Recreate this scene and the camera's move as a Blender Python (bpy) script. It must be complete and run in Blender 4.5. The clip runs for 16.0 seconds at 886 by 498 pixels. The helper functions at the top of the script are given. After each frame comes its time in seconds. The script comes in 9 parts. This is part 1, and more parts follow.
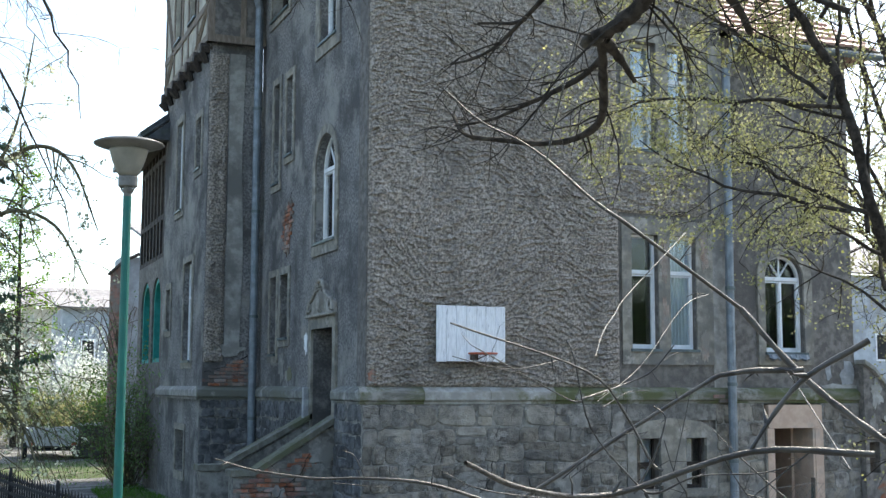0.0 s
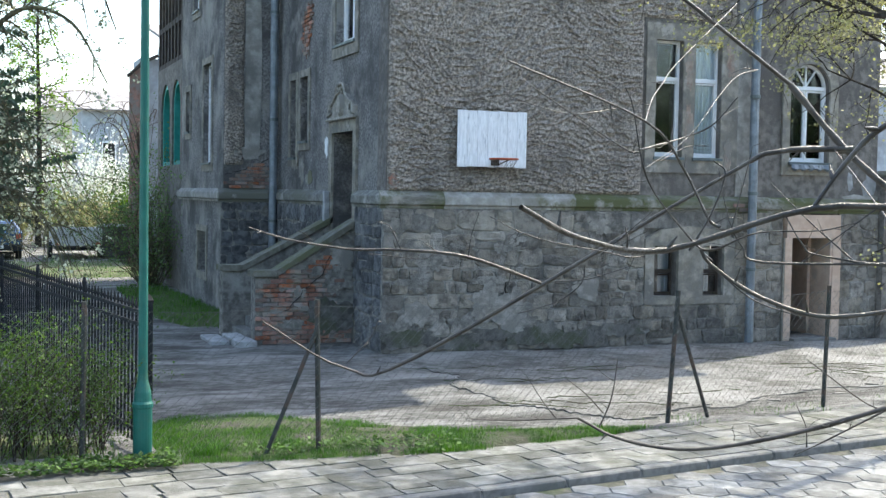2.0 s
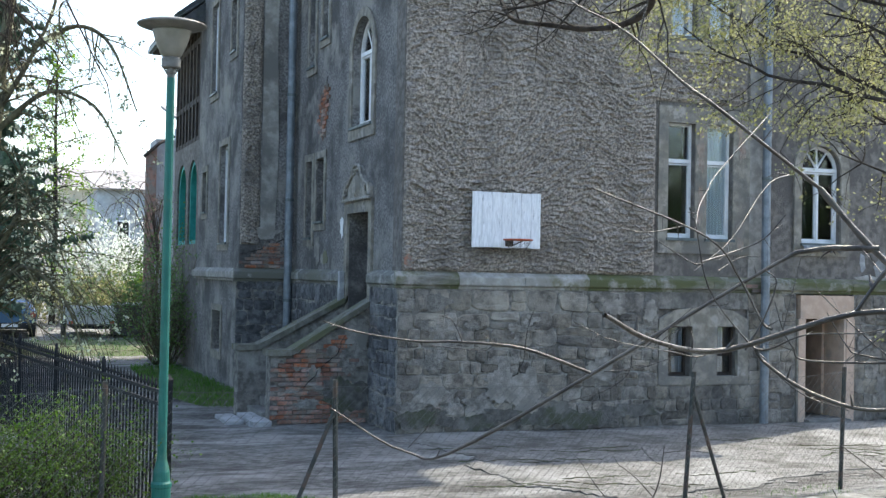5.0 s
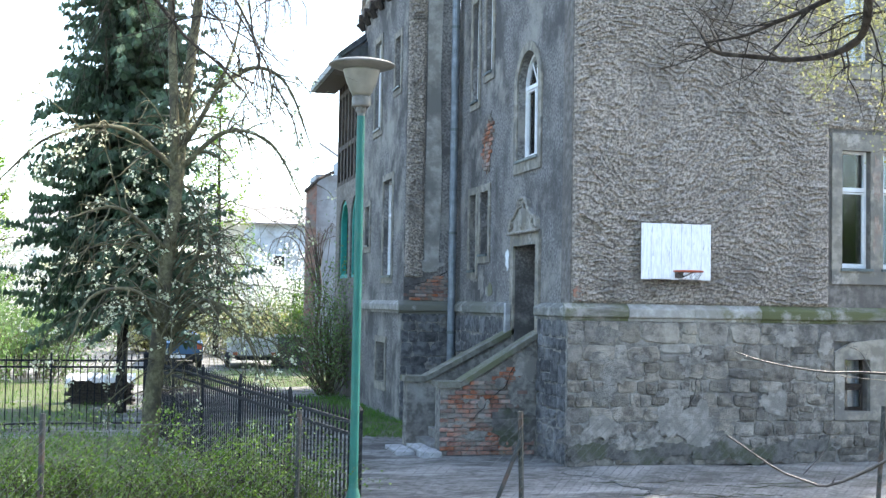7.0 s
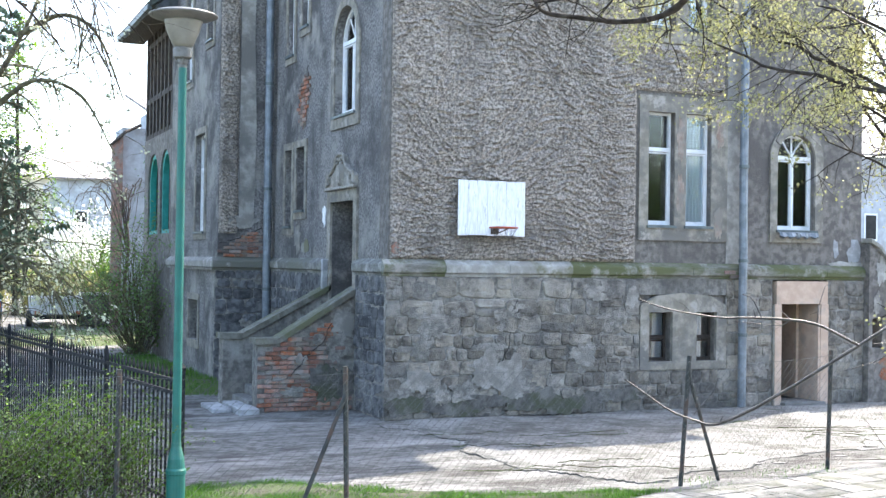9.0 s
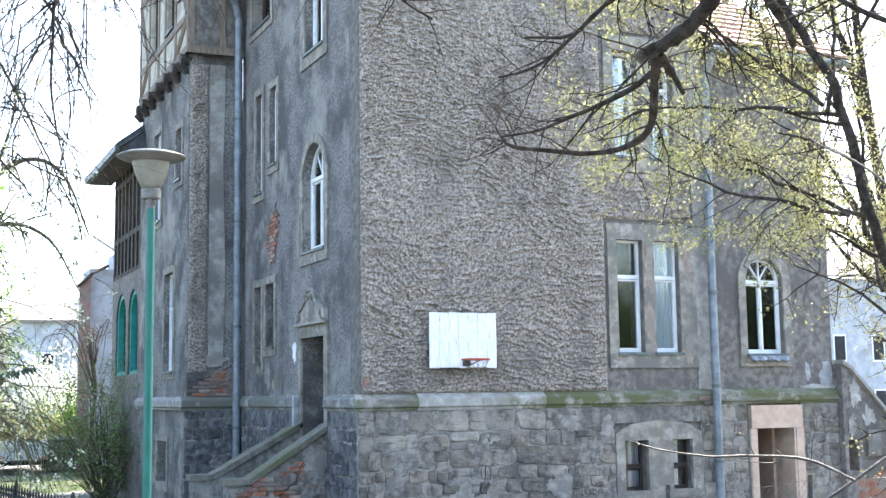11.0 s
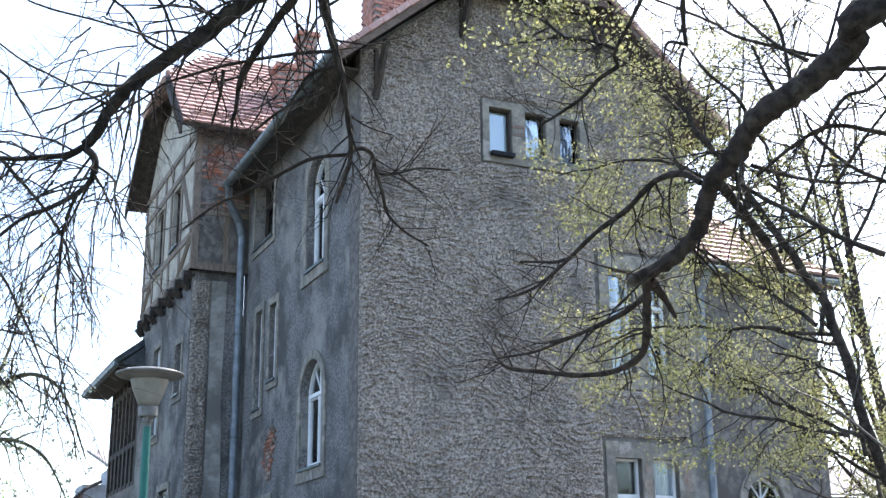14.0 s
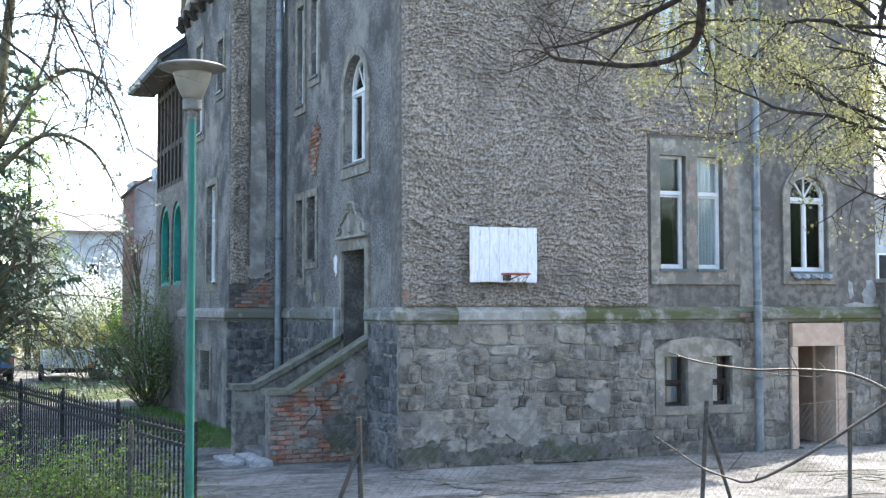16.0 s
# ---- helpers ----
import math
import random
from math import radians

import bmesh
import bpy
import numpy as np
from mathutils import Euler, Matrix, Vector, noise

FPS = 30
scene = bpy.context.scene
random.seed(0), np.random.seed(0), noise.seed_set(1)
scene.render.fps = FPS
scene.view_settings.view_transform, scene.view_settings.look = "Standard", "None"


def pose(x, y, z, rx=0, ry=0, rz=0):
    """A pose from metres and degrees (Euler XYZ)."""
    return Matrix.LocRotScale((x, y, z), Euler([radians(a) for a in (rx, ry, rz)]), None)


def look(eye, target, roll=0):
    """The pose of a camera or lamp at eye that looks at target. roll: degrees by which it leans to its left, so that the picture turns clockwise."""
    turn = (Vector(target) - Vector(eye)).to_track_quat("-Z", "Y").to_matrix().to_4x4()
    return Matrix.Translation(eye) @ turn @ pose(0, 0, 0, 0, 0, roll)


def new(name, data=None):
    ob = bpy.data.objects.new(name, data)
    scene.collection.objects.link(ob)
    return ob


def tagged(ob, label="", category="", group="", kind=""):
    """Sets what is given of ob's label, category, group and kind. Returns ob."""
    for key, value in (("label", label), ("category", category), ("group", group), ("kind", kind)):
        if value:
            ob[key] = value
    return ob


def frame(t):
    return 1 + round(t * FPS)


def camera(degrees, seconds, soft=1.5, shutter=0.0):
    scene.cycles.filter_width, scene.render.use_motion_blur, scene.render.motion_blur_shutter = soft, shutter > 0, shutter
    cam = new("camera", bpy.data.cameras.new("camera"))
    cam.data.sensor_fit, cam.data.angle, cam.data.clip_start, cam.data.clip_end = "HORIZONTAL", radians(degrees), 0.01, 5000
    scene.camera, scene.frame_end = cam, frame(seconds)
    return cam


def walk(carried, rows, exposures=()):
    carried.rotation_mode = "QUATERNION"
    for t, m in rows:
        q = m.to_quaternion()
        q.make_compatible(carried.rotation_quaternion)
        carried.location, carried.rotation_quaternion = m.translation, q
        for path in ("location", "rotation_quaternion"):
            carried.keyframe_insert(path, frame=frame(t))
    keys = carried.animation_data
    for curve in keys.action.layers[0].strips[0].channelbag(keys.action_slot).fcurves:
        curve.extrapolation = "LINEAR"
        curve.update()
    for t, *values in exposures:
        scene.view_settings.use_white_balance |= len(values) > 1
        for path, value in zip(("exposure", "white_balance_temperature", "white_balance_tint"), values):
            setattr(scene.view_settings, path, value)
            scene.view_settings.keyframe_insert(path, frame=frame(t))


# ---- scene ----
cam = camera(39.8, 16.0, soft=1.4)
PATH = [
    (0, (-6.089, -18.200, 2.559), (-5.3412, -16.3592, 2.7828), 0.18),
    (0.5, (-6.104, -18.192, 2.540), (-5.3777, -16.3299, 2.6099), 0.47),
    (1, (-6.095, -18.166, 2.524), (-5.3610, -16.3061, 2.4840), 0.02),
    (1.5, (-6.090, -18.154, 2.518), (-5.3566, -16.2947, 2.4539), 0.59),
    (2, (-6.093, -18.143, 2.511), (-5.3672, -16.2815, 2.4220), 1.00),
    (2.5, (-6.090, -18.129, 2.507), (-5.3495, -16.2739, 2.3985), 1.30),
    (3, (-6.088, -18.127, 2.506), (-5.3397, -16.2747, 2.4084), 0.90),
    (3.2, (-6.086, -18.130, 2.510), (-5.3316, -16.2801, 2.4201), 0.58),
    (5.3, (-6.226, -18.247, 2.535), (-5.5446, -16.3673, 2.5863), 1.8),
    (5.5, (-6.246, -18.214, 2.533), (-5.6457, -16.3068, 2.5793), 2.5),
    (6, (-6.434, -18.202, 2.521), (-5.8457, -16.2915, 2.5833), -0.9),
    (6.5, (-6.572, -18.215, 2.526), (-6.0609, -16.2816, 2.5503), 1.0),
    (7, (-6.614, -18.23, 2.53), (-6.131, -16.2911, 2.6172), 1.0),
    (7.5, (-6.757, -18.263, 2.522), (-6.1247, -16.3665, 2.5793), -0.9),
    (8, (-6.802, -18.187, 2.52), (-6.0624, -16.3288, 2.5233), 0.0),
    (8.2, (-6.799, -18.25, 2.518), (-6.0448, -16.3977, 2.5083), 0.9),
    (10.3, (-6.761, -18.125, 2.522), (-5.9432, -16.3024, 2.6187), -0.0),
    (10.5, (-6.776, -18.145, 2.528), (-5.9581, -16.3232, 2.6377), 0.2),
    (11, (-6.774, -18.159, 2.537), (-5.9533, -16.3505, 2.7728), -0.8),
    (11.4, (-6.769, -18.144, 2.565), (-5.9432, -16.3554, 2.9098), -0.4),
    (11.5, (-6.778, -18.178, 2.56), (-5.9591, -16.3942, 2.9439), -0.4),
    (12, (-6.793, -18.238, 2.584), (-6, -16.485, 3.13), -1.0),
    (12.5, (-6.812, -18.276, 2.581), (-6.0378, -16.5604, 3.2573), -1.1),
    (13, (-6.825, -18.284, 2.584), (-6.0587, -16.5701, 3.2735), -0.9),
    (13.5, (-6.817, -18.288, 2.571), (-6.0346, -16.5731, 3.2395), -0.9),
    (14, (-6.796, -18.253, 2.569), (-5.9997, -16.5112, 3.1453), -0.6),
    (14.5, (-6.781, -18.229, 2.558), (-5.9902, -16.4502, 3.0169), 0.1),
    (15, (-6.769, -18.172, 2.561), (-5.9769, -16.3666, 2.897), 0.2),
    (15.5, (-6.766, -18.15, 2.544), (-5.985, -16.3198, 2.7448), -0.2),
    (16, (-6.756, -18.129, 2.529), (-5.9934, -16.2827, 2.6267), -0.1),
]
# (seconds, stops, kelvin, tint): the clip's own camera brightens and darkens on the way
EXPOSURES = [(0, 1.75, 6880, 4), (0.5, 2.02, 6870, 4), (1.5, 2.03, 6850, 4), (2.2, 1.95, 6880, 4), (3.2, 1.82, 6880, 4), (5.5, 1.97, 6810, 6), (6.2, 2.42, 6810, 6), (7, 2.64, 6810, 6), (7.6, 2.88, 6770, 6), (8.2, 2.74, 6850, 9), (10.5, 2.74, 6890, 9), (11, 2.84, 6880, 9), (11.5, 2.88, 6820, 9), (12.5, 2.77, 6450, 10), (13.5, 2.19, 6420, 10), (14, 2.01, 6490, 10), (15, 2.09, 6670, 9), (15.5, 2.22, 6770, 8), (16, 2.45, 6810, 8)]
walk(cam, [(t, look(e, g, r)) for t, e, g, r in PATH], EXPOSURES)

# ---- world, sun, exposure ----
SUN_DIR = Vector((0.56, 0.26, 0.78)).normalized()
world = bpy.data.worlds.new("sky")
scene.world = world
world.use_nodes = True
wn = world.node_tree
for n in list(wn.nodes):
    wn.nodes.remove(n)
sky = wn.nodes.new("ShaderNodeTexSky")
sky.sky_type = "NISHITA"
sky.sun_disc = False
sky.sun_elevation = math.asin(SUN_DIR.z)
sky.sun_rotation = math.atan2(SUN_DIR.x, SUN_DIR.y)
sky.air_density, sky.dust_density, sky.ozone_density = 1.0, 2.2, 2.0
bg = wn.nodes.new("ShaderNodeBackground")
bg.inputs["Strength"].default_value = 0.15
wo = wn.nodes.new("ShaderNodeOutputWorld")
wn.links.new(sky.outputs["Color"], bg.inputs["Color"])
wn.links.new(bg.outputs["Background"], wo.inputs["Surface"])
sun_data = bpy.data.lights.new("sun", "SUN")
sun_data.energy, sun_data.angle, sun_data.color = 2.3, radians(0.6), (1.0, 0.95, 0.87)
sun = new("sun", sun_data)
sun.matrix_world = look(SUN_DIR * 60, (0, 0, 0))


# ---- materials ----
def surf(name, c1, c2, scale=4.0, rough=0.85, bump=0.3, bscale=40.0, c3=None, c3scale=1.2, c3lo=0.55, c3hi=0.68,
         metal=0.0, stretch=(1, 1, 1), rnd=0.0, island=0.0, dist=0.01, spec=0.4, c4=None, c4scale=1.5, c4lo=0.52, c4hi=0.66, c4stretch=(1, 1, 1)):
    """Two-scale mottled surface: c1 and c2 mixed by grain, c3 in larger patches, relief from fine noise."""
    m = bpy.data.materials.new(name)
    m.use_nodes = True
    nt = m.node_tree
    b = nt.nodes["Principled BSDF"]
    mp = nt.nodes.new("ShaderNodeMapping")
    mp.inputs["Scale"].default_value = stretch
    geo = nt.nodes.new("ShaderNodeNewGeometry")
    nt.links.new(geo.outputs["Position"], mp.inputs["Vector"])

    def nz(sc, detail=6.0, r=0.6):
        n = nt.nodes.new("ShaderNodeTexNoise")
        n.inputs["Scale"].default_value = sc
        n.inputs["Detail"].default_value = detail
        n.inputs["Roughness"].default_value = r
        nt.links.new(mp.outputs["Vector"], n.inputs["Vector"])
        return n.outputs["Fac"]

    def mix(fac, a, c):
        x = nt.nodes.new("ShaderNodeMix")
        x.data_type = "RGBA"
        if isinstance(fac, float):
            x.inputs["Factor"].default_value = fac
        else:
            nt.links.new(fac, x.inputs["Factor"])
        for sock, v in (("A", a), ("B", c)):
            s = [i for i in x.inputs if i.name == sock and i.type == "RGBA"][0]
            if isinstance(v, tuple):
                s.default_value = (*v, 1)
            else:
                nt.links.new(v, s)
        return [o for o in x.outputs if o.type == "RGBA"][0]

    def ramp(fac, lo, hi):
        r = nt.nodes.new("ShaderNodeMapRange")
        r.inputs["From Min"].default_value, r.inputs["From Max"].default_value = lo, hi
        nt.links.new(fac, r.inputs["Value"])
        return r.outputs["Result"]

    col = mix(ramp(nz(scale), 0.41, 0.60), c1, c2)
    if c3:
        col = mix(ramp(nz(c3scale, 8.0, 0.65), c3lo - 0.03, c3hi - 0.06), col, c3)
    if c4:
        m4 = nt.nodes.new("ShaderNodeMapping")
        m4.inputs["Scale"].default_value = c4stretch
        m4.inputs["Location"].default_value = (3.7, 1.9, 5.3)
        nt.links.new(geo.outputs["Position"], m4.inputs["Vector"])
        n4 = nt.nodes.new("ShaderNodeTexNoise")
        n4.inputs["Scale"].default_value = c4scale
        n4.inputs["Detail"].default_value = 8.0
        n4.inputs["Roughness"].default_value = 0.68
        nt.links.new(m4.outputs["Vector"], n4.inputs["Vector"])
        col = mix(ramp(n4.outputs["Fac"], c4lo - 0.03, c4hi - 0.06), col, c4)
    if rnd or island:
        if rnd:
            oi = nt.nodes.new("ShaderNodeObjectInfo")
            src = oi.outputs["Random"]
        else:
            src = geo.outputs["Random Per Island"]
        amt = rnd or island
        hsv = nt.nodes.new("ShaderNodeHueSaturation")
        r = nt.nodes.new("ShaderNodeMapRange")
        r.inputs["To Min"].default_value, r.inputs["To Max"].default_value = 1 - amt, 1 + amt
        nt.links.new(src, r.inputs["Value"])
        nt.links.new(r.outputs["Result"], hsv.inputs["Value"])
        mul = nt.nodes.new("ShaderNodeMath")
        mul.operation = "MULTIPLY"
        mul.inputs[1].default_value = 17.3
        nt.links.new(src, mul.inputs[0])
        frc = nt.nodes.new("ShaderNodeMath")
        frc.operation = "FRACT"
        nt.links.new(mul.outputs[0], frc.inputs[0])
        r2 = nt.nodes.new("ShaderNodeMapRange")
        r2.inputs["To Min"].default_value, r2.inputs["To Max"].default_value = 1 - 0.7 * amt, 1 + 0.7 * amt
        nt.links.new(frc.outputs[0], r2.inputs["Value"])
        nt.links.new(r2.outputs["Result"], hsv.inputs["Saturation"])
        nt.links.new(col, hsv.inputs["Color"])
        col = hsv.outputs["Color"]
    nt.links.new(col, b.inputs["Base Color"])
    b.inputs["Roughness"].default_value = rough
    b.inputs["Metallic"].default_value = metal
    b.inputs["Specular IOR Level"].default_value = spec
    if bump:
        bp = nt.nodes.new("ShaderNodeBump")
        bp.inputs["Strength"].default_value = bump
        bp.inputs["Distance"].default_value = dist
        nt.links.new(nz(bscale, 5.0, 0.7), bp.inputs["Height"])
        nt.links.new(bp.outputs["Normal"], b.inputs["Normal"])
    return m


def glass_mat(name):
    m = bpy.data.materials.new(name)
    m.use_nodes = True
    nt = m.node_tree
    out = nt.nodes["Material Output"]
    tr = nt.nodes.new("ShaderNodeBsdfTransparent")
    tr.inputs["Color"].default_value = (0.93, 0.955, 0.965, 1)
    gl = nt.nodes.new("ShaderNodeBsdfGlossy")
    gl.inputs["Roughness"].default_value = 0.03
    mx = nt.nodes.new("ShaderNodeMixShader")
    fr = nt.nodes.new("ShaderNodeFresnel")
    fr.inputs["IOR"].default_value = 1.7
    nz = nt.nodes.new("ShaderNodeTexNoise")
    nz.inputs["Scale"].default_value = 1.5
    bp = nt.nodes.new("ShaderNodeBump")
    bp.inputs["Strength"].default_value = 0.08
    bp.inputs["Distance"].default_value = 0.05
    nt.links.new(nz.outputs["Fac"], bp.inputs["Height"])
    nt.links.new(bp.outputs["Normal"], gl.inputs["Normal"])
    nt.links.new(fr.outputs["Fac"], mx.inputs["Fac"])
    nt.links.new(tr.outputs["BSDF"], mx.inputs[1])
    nt.links.new(gl.outputs["BSDF"], mx.inputs[2])
    nt.links.new(mx.outputs["Shader"], out.inputs["Surface"])
    return m


def leaf_mat(name, c1, c2, trans=0.5):
    m = surf(name, c1, c2, scale=6.0, rough=0.6, bump=0.0, island=0.35, spec=0.2)
    nt = m.node_tree
    b = nt.nodes["Principled BSDF"]
    src = b.inputs["Base Color"].links[0].from_socket
    t = nt.nodes.new("ShaderNodeBsdfTranslucent")
    nt.links.new(src, t.inputs["Color"])
    mx = nt.nodes.new("ShaderNodeMixShader")
    mx.inputs["Fac"].default_value = trans
    out = nt.nodes["Material Output"]
    nt.links.new(b.outputs["BSDF"], mx.inputs[1])
    nt.links.new(t.outputs["BSDF"], mx.inputs[2])
    nt.links.new(mx.outputs["Shader"], out.inputs["Surface"])
    return m


M = {}
M["roughcast"] = surf("roughcast", (0.183, 0.158, 0.136), (0.505, 0.437, 0.376), 24, 0.95, 1.0, 70, (0.186, 0.166, 0.148), 0.9, 0.54, 0.76, dist=0.03, c4=(0.25, 0.16, 0.115), c4scale=2.6, c4lo=0.73, c4hi=0.78)
M["render_side"] = surf("side_render", (0.15, 0.142, 0.137), (0.345, 0.328, 0.314), 21, 0.95, 1.0, 34, (0.112, 0.106, 0.103), 0.8, 0.48, 0.66, dist=0.05, c4=(0.38, 0.355, 0.32), c4scale=0.9, c4lo=0.55, c4hi=0.72)
M["coping"] = surf("coping_stone", (0.12, 0.113, 0.09), (0.20, 0.19, 0.158), 7, 0.92, 0.8, 40, (0.115, 0.117, 0.07), 1.6, 0.5, 0.64)
M["render"] = surf("smooth_render", (0.115, 0.104, 0.094), (0.222, 0.201, 0.181), 8, 0.92, 0.9, 35, (0.112, 0.101, 0.093), 0.8, 0.5, 0.7, dist=0.02, c4=(0.28, 0.255, 0.23), c4scale=1.5, c4lo=0.66, c4hi=0.78)
M["render_pale"] = surf("pale_render", (0.24, 0.225, 0.205), (0.37, 0.35, 0.32), 6, 0.9, 0.7, 40, (0.17, 0.162, 0.15), 1.1, 0.5, 0.68, dist=0.015)
M["stone"] = surf("plinth_stone", (0.10, 0.09, 0.078), (0.255, 0.229, 0.197), 7, 0.93, 1.0, 38, (0.33, 0.30, 0.255), 1.3, 0.50, 0.72, rnd=0.33, dist=0.03, c4=(0.105, 0.10, 0.096), c4scale=0.9, c4lo=0.55, c4hi=0.78)
# the plinth stone again, with the shade of the west side in its colour
M["stone_shaded"] = surf("shaded_plinth_stone", (0.07, 0.071, 0.074), (0.165, 0.165, 0.168), 7, 0.93, 1.0, 38, (0.23, 0.225, 0.215), 1.6, 0.56, 0.76, rnd=0.3, dist=0.03)
M["mortar"] = surf("mortar", (0.15, 0.14, 0.126), (0.29, 0.272, 0.244), 10, 0.95, 1.0, 55, (0.40, 0.38, 0.34), 2.0, 0.52, 0.74, dist=0.03, c4=(0.10, 0.096, 0.09), c4scale=0.9, c4lo=0.52, c4hi=0.75)
M["smear"] = surf("pale_mortar", (0.21, 0.195, 0.174), (0.34, 0.318, 0.285), 7, 0.95, 1.0, 45, (0.21, 0.198, 0.18), 3.0, 0.5, 0.66, dist=0.02)
M["plaster_damp"] = surf("damp_plaster", (0.075, 0.072, 0.066), (0.14, 0.133, 0.122), 8, 0.9, 1.0, 40, (0.19, 0.18, 0.165), 3.0, 0.56, 0.7, dist=0.02, c4=(0.07, 0.078, 0.05), c4scale=2.0)
M["brick_faded"] = surf("faded_brick", (0.27, 0.19, 0.15), (0.38, 0.31, 0.26), 9, 0.95, 1.0, 40, (0.24, 0.22, 0.195), 3.0, 0.48, 0.64, dist=0.02)
M["cornice"] = surf("cornice_stone", (0.135, 0.132, 0.122), (0.25, 0.243, 0.225), 6, 0.9, 0.7, 45, (0.15, 0.147, 0.118), 0.9, 0.47, 0.62, stretch=(1, 1, 2), c4=(0.36, 0.345, 0.315), c4scale=1.4, c4lo=0.60, c4hi=0.70)
M["cornice_moss"] = surf("mossy_cornice_stone", (0.13, 0.123, 0.104), (0.225, 0.215, 0.19), 6, 0.92, 0.8, 40, (0.098, 0.106, 0.048), 0.9, 0.40, 0.58, stretch=(0.7, 1, 3), c4=(0.30, 0.285, 0.255), c4scale=1.4, c4lo=0.58, c4hi=0.70)
M["cornice_white"] = surf("limewashed_stone", (0.30, 0.288, 0.266), (0.42, 0.405, 0.38), 6, 0.9, 0.6, 40, (0.25, 0.24, 0.215), 2.2, 0.48, 0.64, c4=(0.16, 0.155, 0.10), c4scale=1.3, c4lo=0.55, c4hi=0.66)
M["surround"] = surf("window_surround", (0.20, 0.18, 0.148), (0.32, 0.292, 0.245), 6, 0.9, 0.7, 40, (0.16, 0.15, 0.135), 1.8, 0.5, 0.66, dist=0.015, c4=(0.36, 0.33, 0.29), c4scale=2.2, c4lo=0.6, c4hi=0.7)
M["sandstone"] = surf("door_sandstone", (0.46, 0.33, 0.25), (0.54, 0.40, 0.31), 5, 0.9, 0.3, 60, (0.36, 0.30, 0.25), 2.0, 0.55, 0.7)
M["brick"] = surf("brick", (0.24, 0.11, 0.078), (0.37, 0.175, 0.12), 12, 0.93, 1.0, 45, (0.25, 0.215, 0.185), 4.0, 0.47, 0.64, rnd=0.42, dist=0.02)
M["brick_chimney"] = surf("chimney_brick", (0.40, 0.18, 0.13), (0.50, 0.27, 0.21), 9, 0.9, 0.5, 50, (0.33, 0.20, 0.16), 3.0, rnd=0.15)
M["tile"] = surf("roof_tile", (0.42, 0.25, 0.215), (0.53, 0.34, 0.30), 6, 0.55, 0.4, 40, (0.30, 0.20, 0.175), 1.5, 0.56, 0.74, rnd=0.12)
M["tile_stuff"] = surf("roof_tile_far", (0.42, 0.25, 0.215), (0.53, 0.34, 0.30), 6, 0.55, 0.4, 40, (0.30, 0.20, 0.175), 1.5, 0.56, 0.74, island=0.12)
M["timber_dark"] = surf("dark_timber", (0.032, 0.025, 0.021), (0.068, 0.053, 0.043), 8, 0.85, 0.5, 30, stretch=(3, 3, 0.6))
M["timber_pale"] = surf("weathered_timber", (0.16, 0.125, 0.095), (0.24, 0.19, 0.15), 8, 0.85, 0.5, 30, stretch=(3, 3, 0.6))
M["timber_worn"] = surf("worn_timber", (0.10, 0.07, 0.055), (0.17, 0.125, 0.10), 8, 0.85, 0.5, 30, stretch=(1, 3, 3))
M["soffit"] = surf("soffit_boards", (0.05, 0.042, 0.037), (0.10, 0.083, 0.07), 7, 0.85, 0.4, 30)
M["infill"] = surf("bay_plaster", (0.40, 0.36, 0.29), (0.50, 0.46, 0.38), 4, 0.9, 0.3, 50, (0.28, 0.25, 0.21), 1.5)
M["white_paint"] = surf("white_paint", (0.70, 0.71, 0.72), (0.80, 0.81, 0.82), 6, 0.5, 0.2, 40, (0.55, 0.55, 0.54), 3.0, 0.6, 0.72)
M["board_paint"] = surf("board_paint", (0.68, 0.69, 0.72), (0.82, 0.83, 0.86), 5, 0.6, 0.25, 40, (0.45, 0.46, 0.5), 4.0, 0.62, 0.72, stretch=(6, 1, 1))
M["rim"] = surf("rim_paint", (0.46, 0.10, 0.045), (0.36, 0.09, 0.05), 12, 0.6, 0.2, 60)
M["rust"] = surf("rust", (0.05, 0.036, 0.028), (0.09, 0.056, 0.04), 14, 0.9, 0.5, 70)
M["zinc"] = surf("zinc_pipe", (0.15, 0.172, 0.195), (0.225, 0.252, 0.28), 5, 0.5, 0.2, 30, (0.14, 0.16, 0.18), 2.0, metal=0.35)
M["gutter"] = surf("gutter_zinc", (0.085, 0.105, 0.11), (0.14, 0.165, 0.168), 5, 0.5, 0.2, 30, metal=0.3)
M["green_paint"] = surf("green_paint", (0.007, 0.105, 0.085), (0.011, 0.13, 0.105), 5, 0.45, 0.15, 50, (0.03, 0.12, 0.09), 3.0)
M["lamp_grey"] = surf("lamp_enamel", (0.115, 0.112, 0.105), (0.16, 0.155, 0.145), 5, 0.45, 0.05, 40, (0.09, 0.085, 0.075), 6.0)
M["lamp_shell"] = surf("lamp_lens", (0.16, 0.155, 0.13), (0.22, 0.21, 0.18), 4, 0.35, 0.05, 30)
M["iron"] = surf("black_iron", (0.010, 0.011, 0.014), (0.022, 0.023, 0.027), 15, 0.7, 0.2, 60, spec=0.2)
M["steel_post"] = surf("fence_post_steel", (0.022, 0.027, 0.024), (0.05, 0.052, 0.048), 10, 0.7, 0.3, 60, (0.075, 0.05, 0.038), 4.0)
M["wire"] = surf("galvanised_wire", (0.11, 0.11, 0.105), (0.17, 0.17, 0.16), 12, 0.6, 0.0, metal=0.2)
M["curtain"] = surf("curtain", (0.55, 0.60, 0.66), (0.66, 0.70, 0.76), 3, 0.9, 0.1, 20, stretch=(8, 8, 0.3))
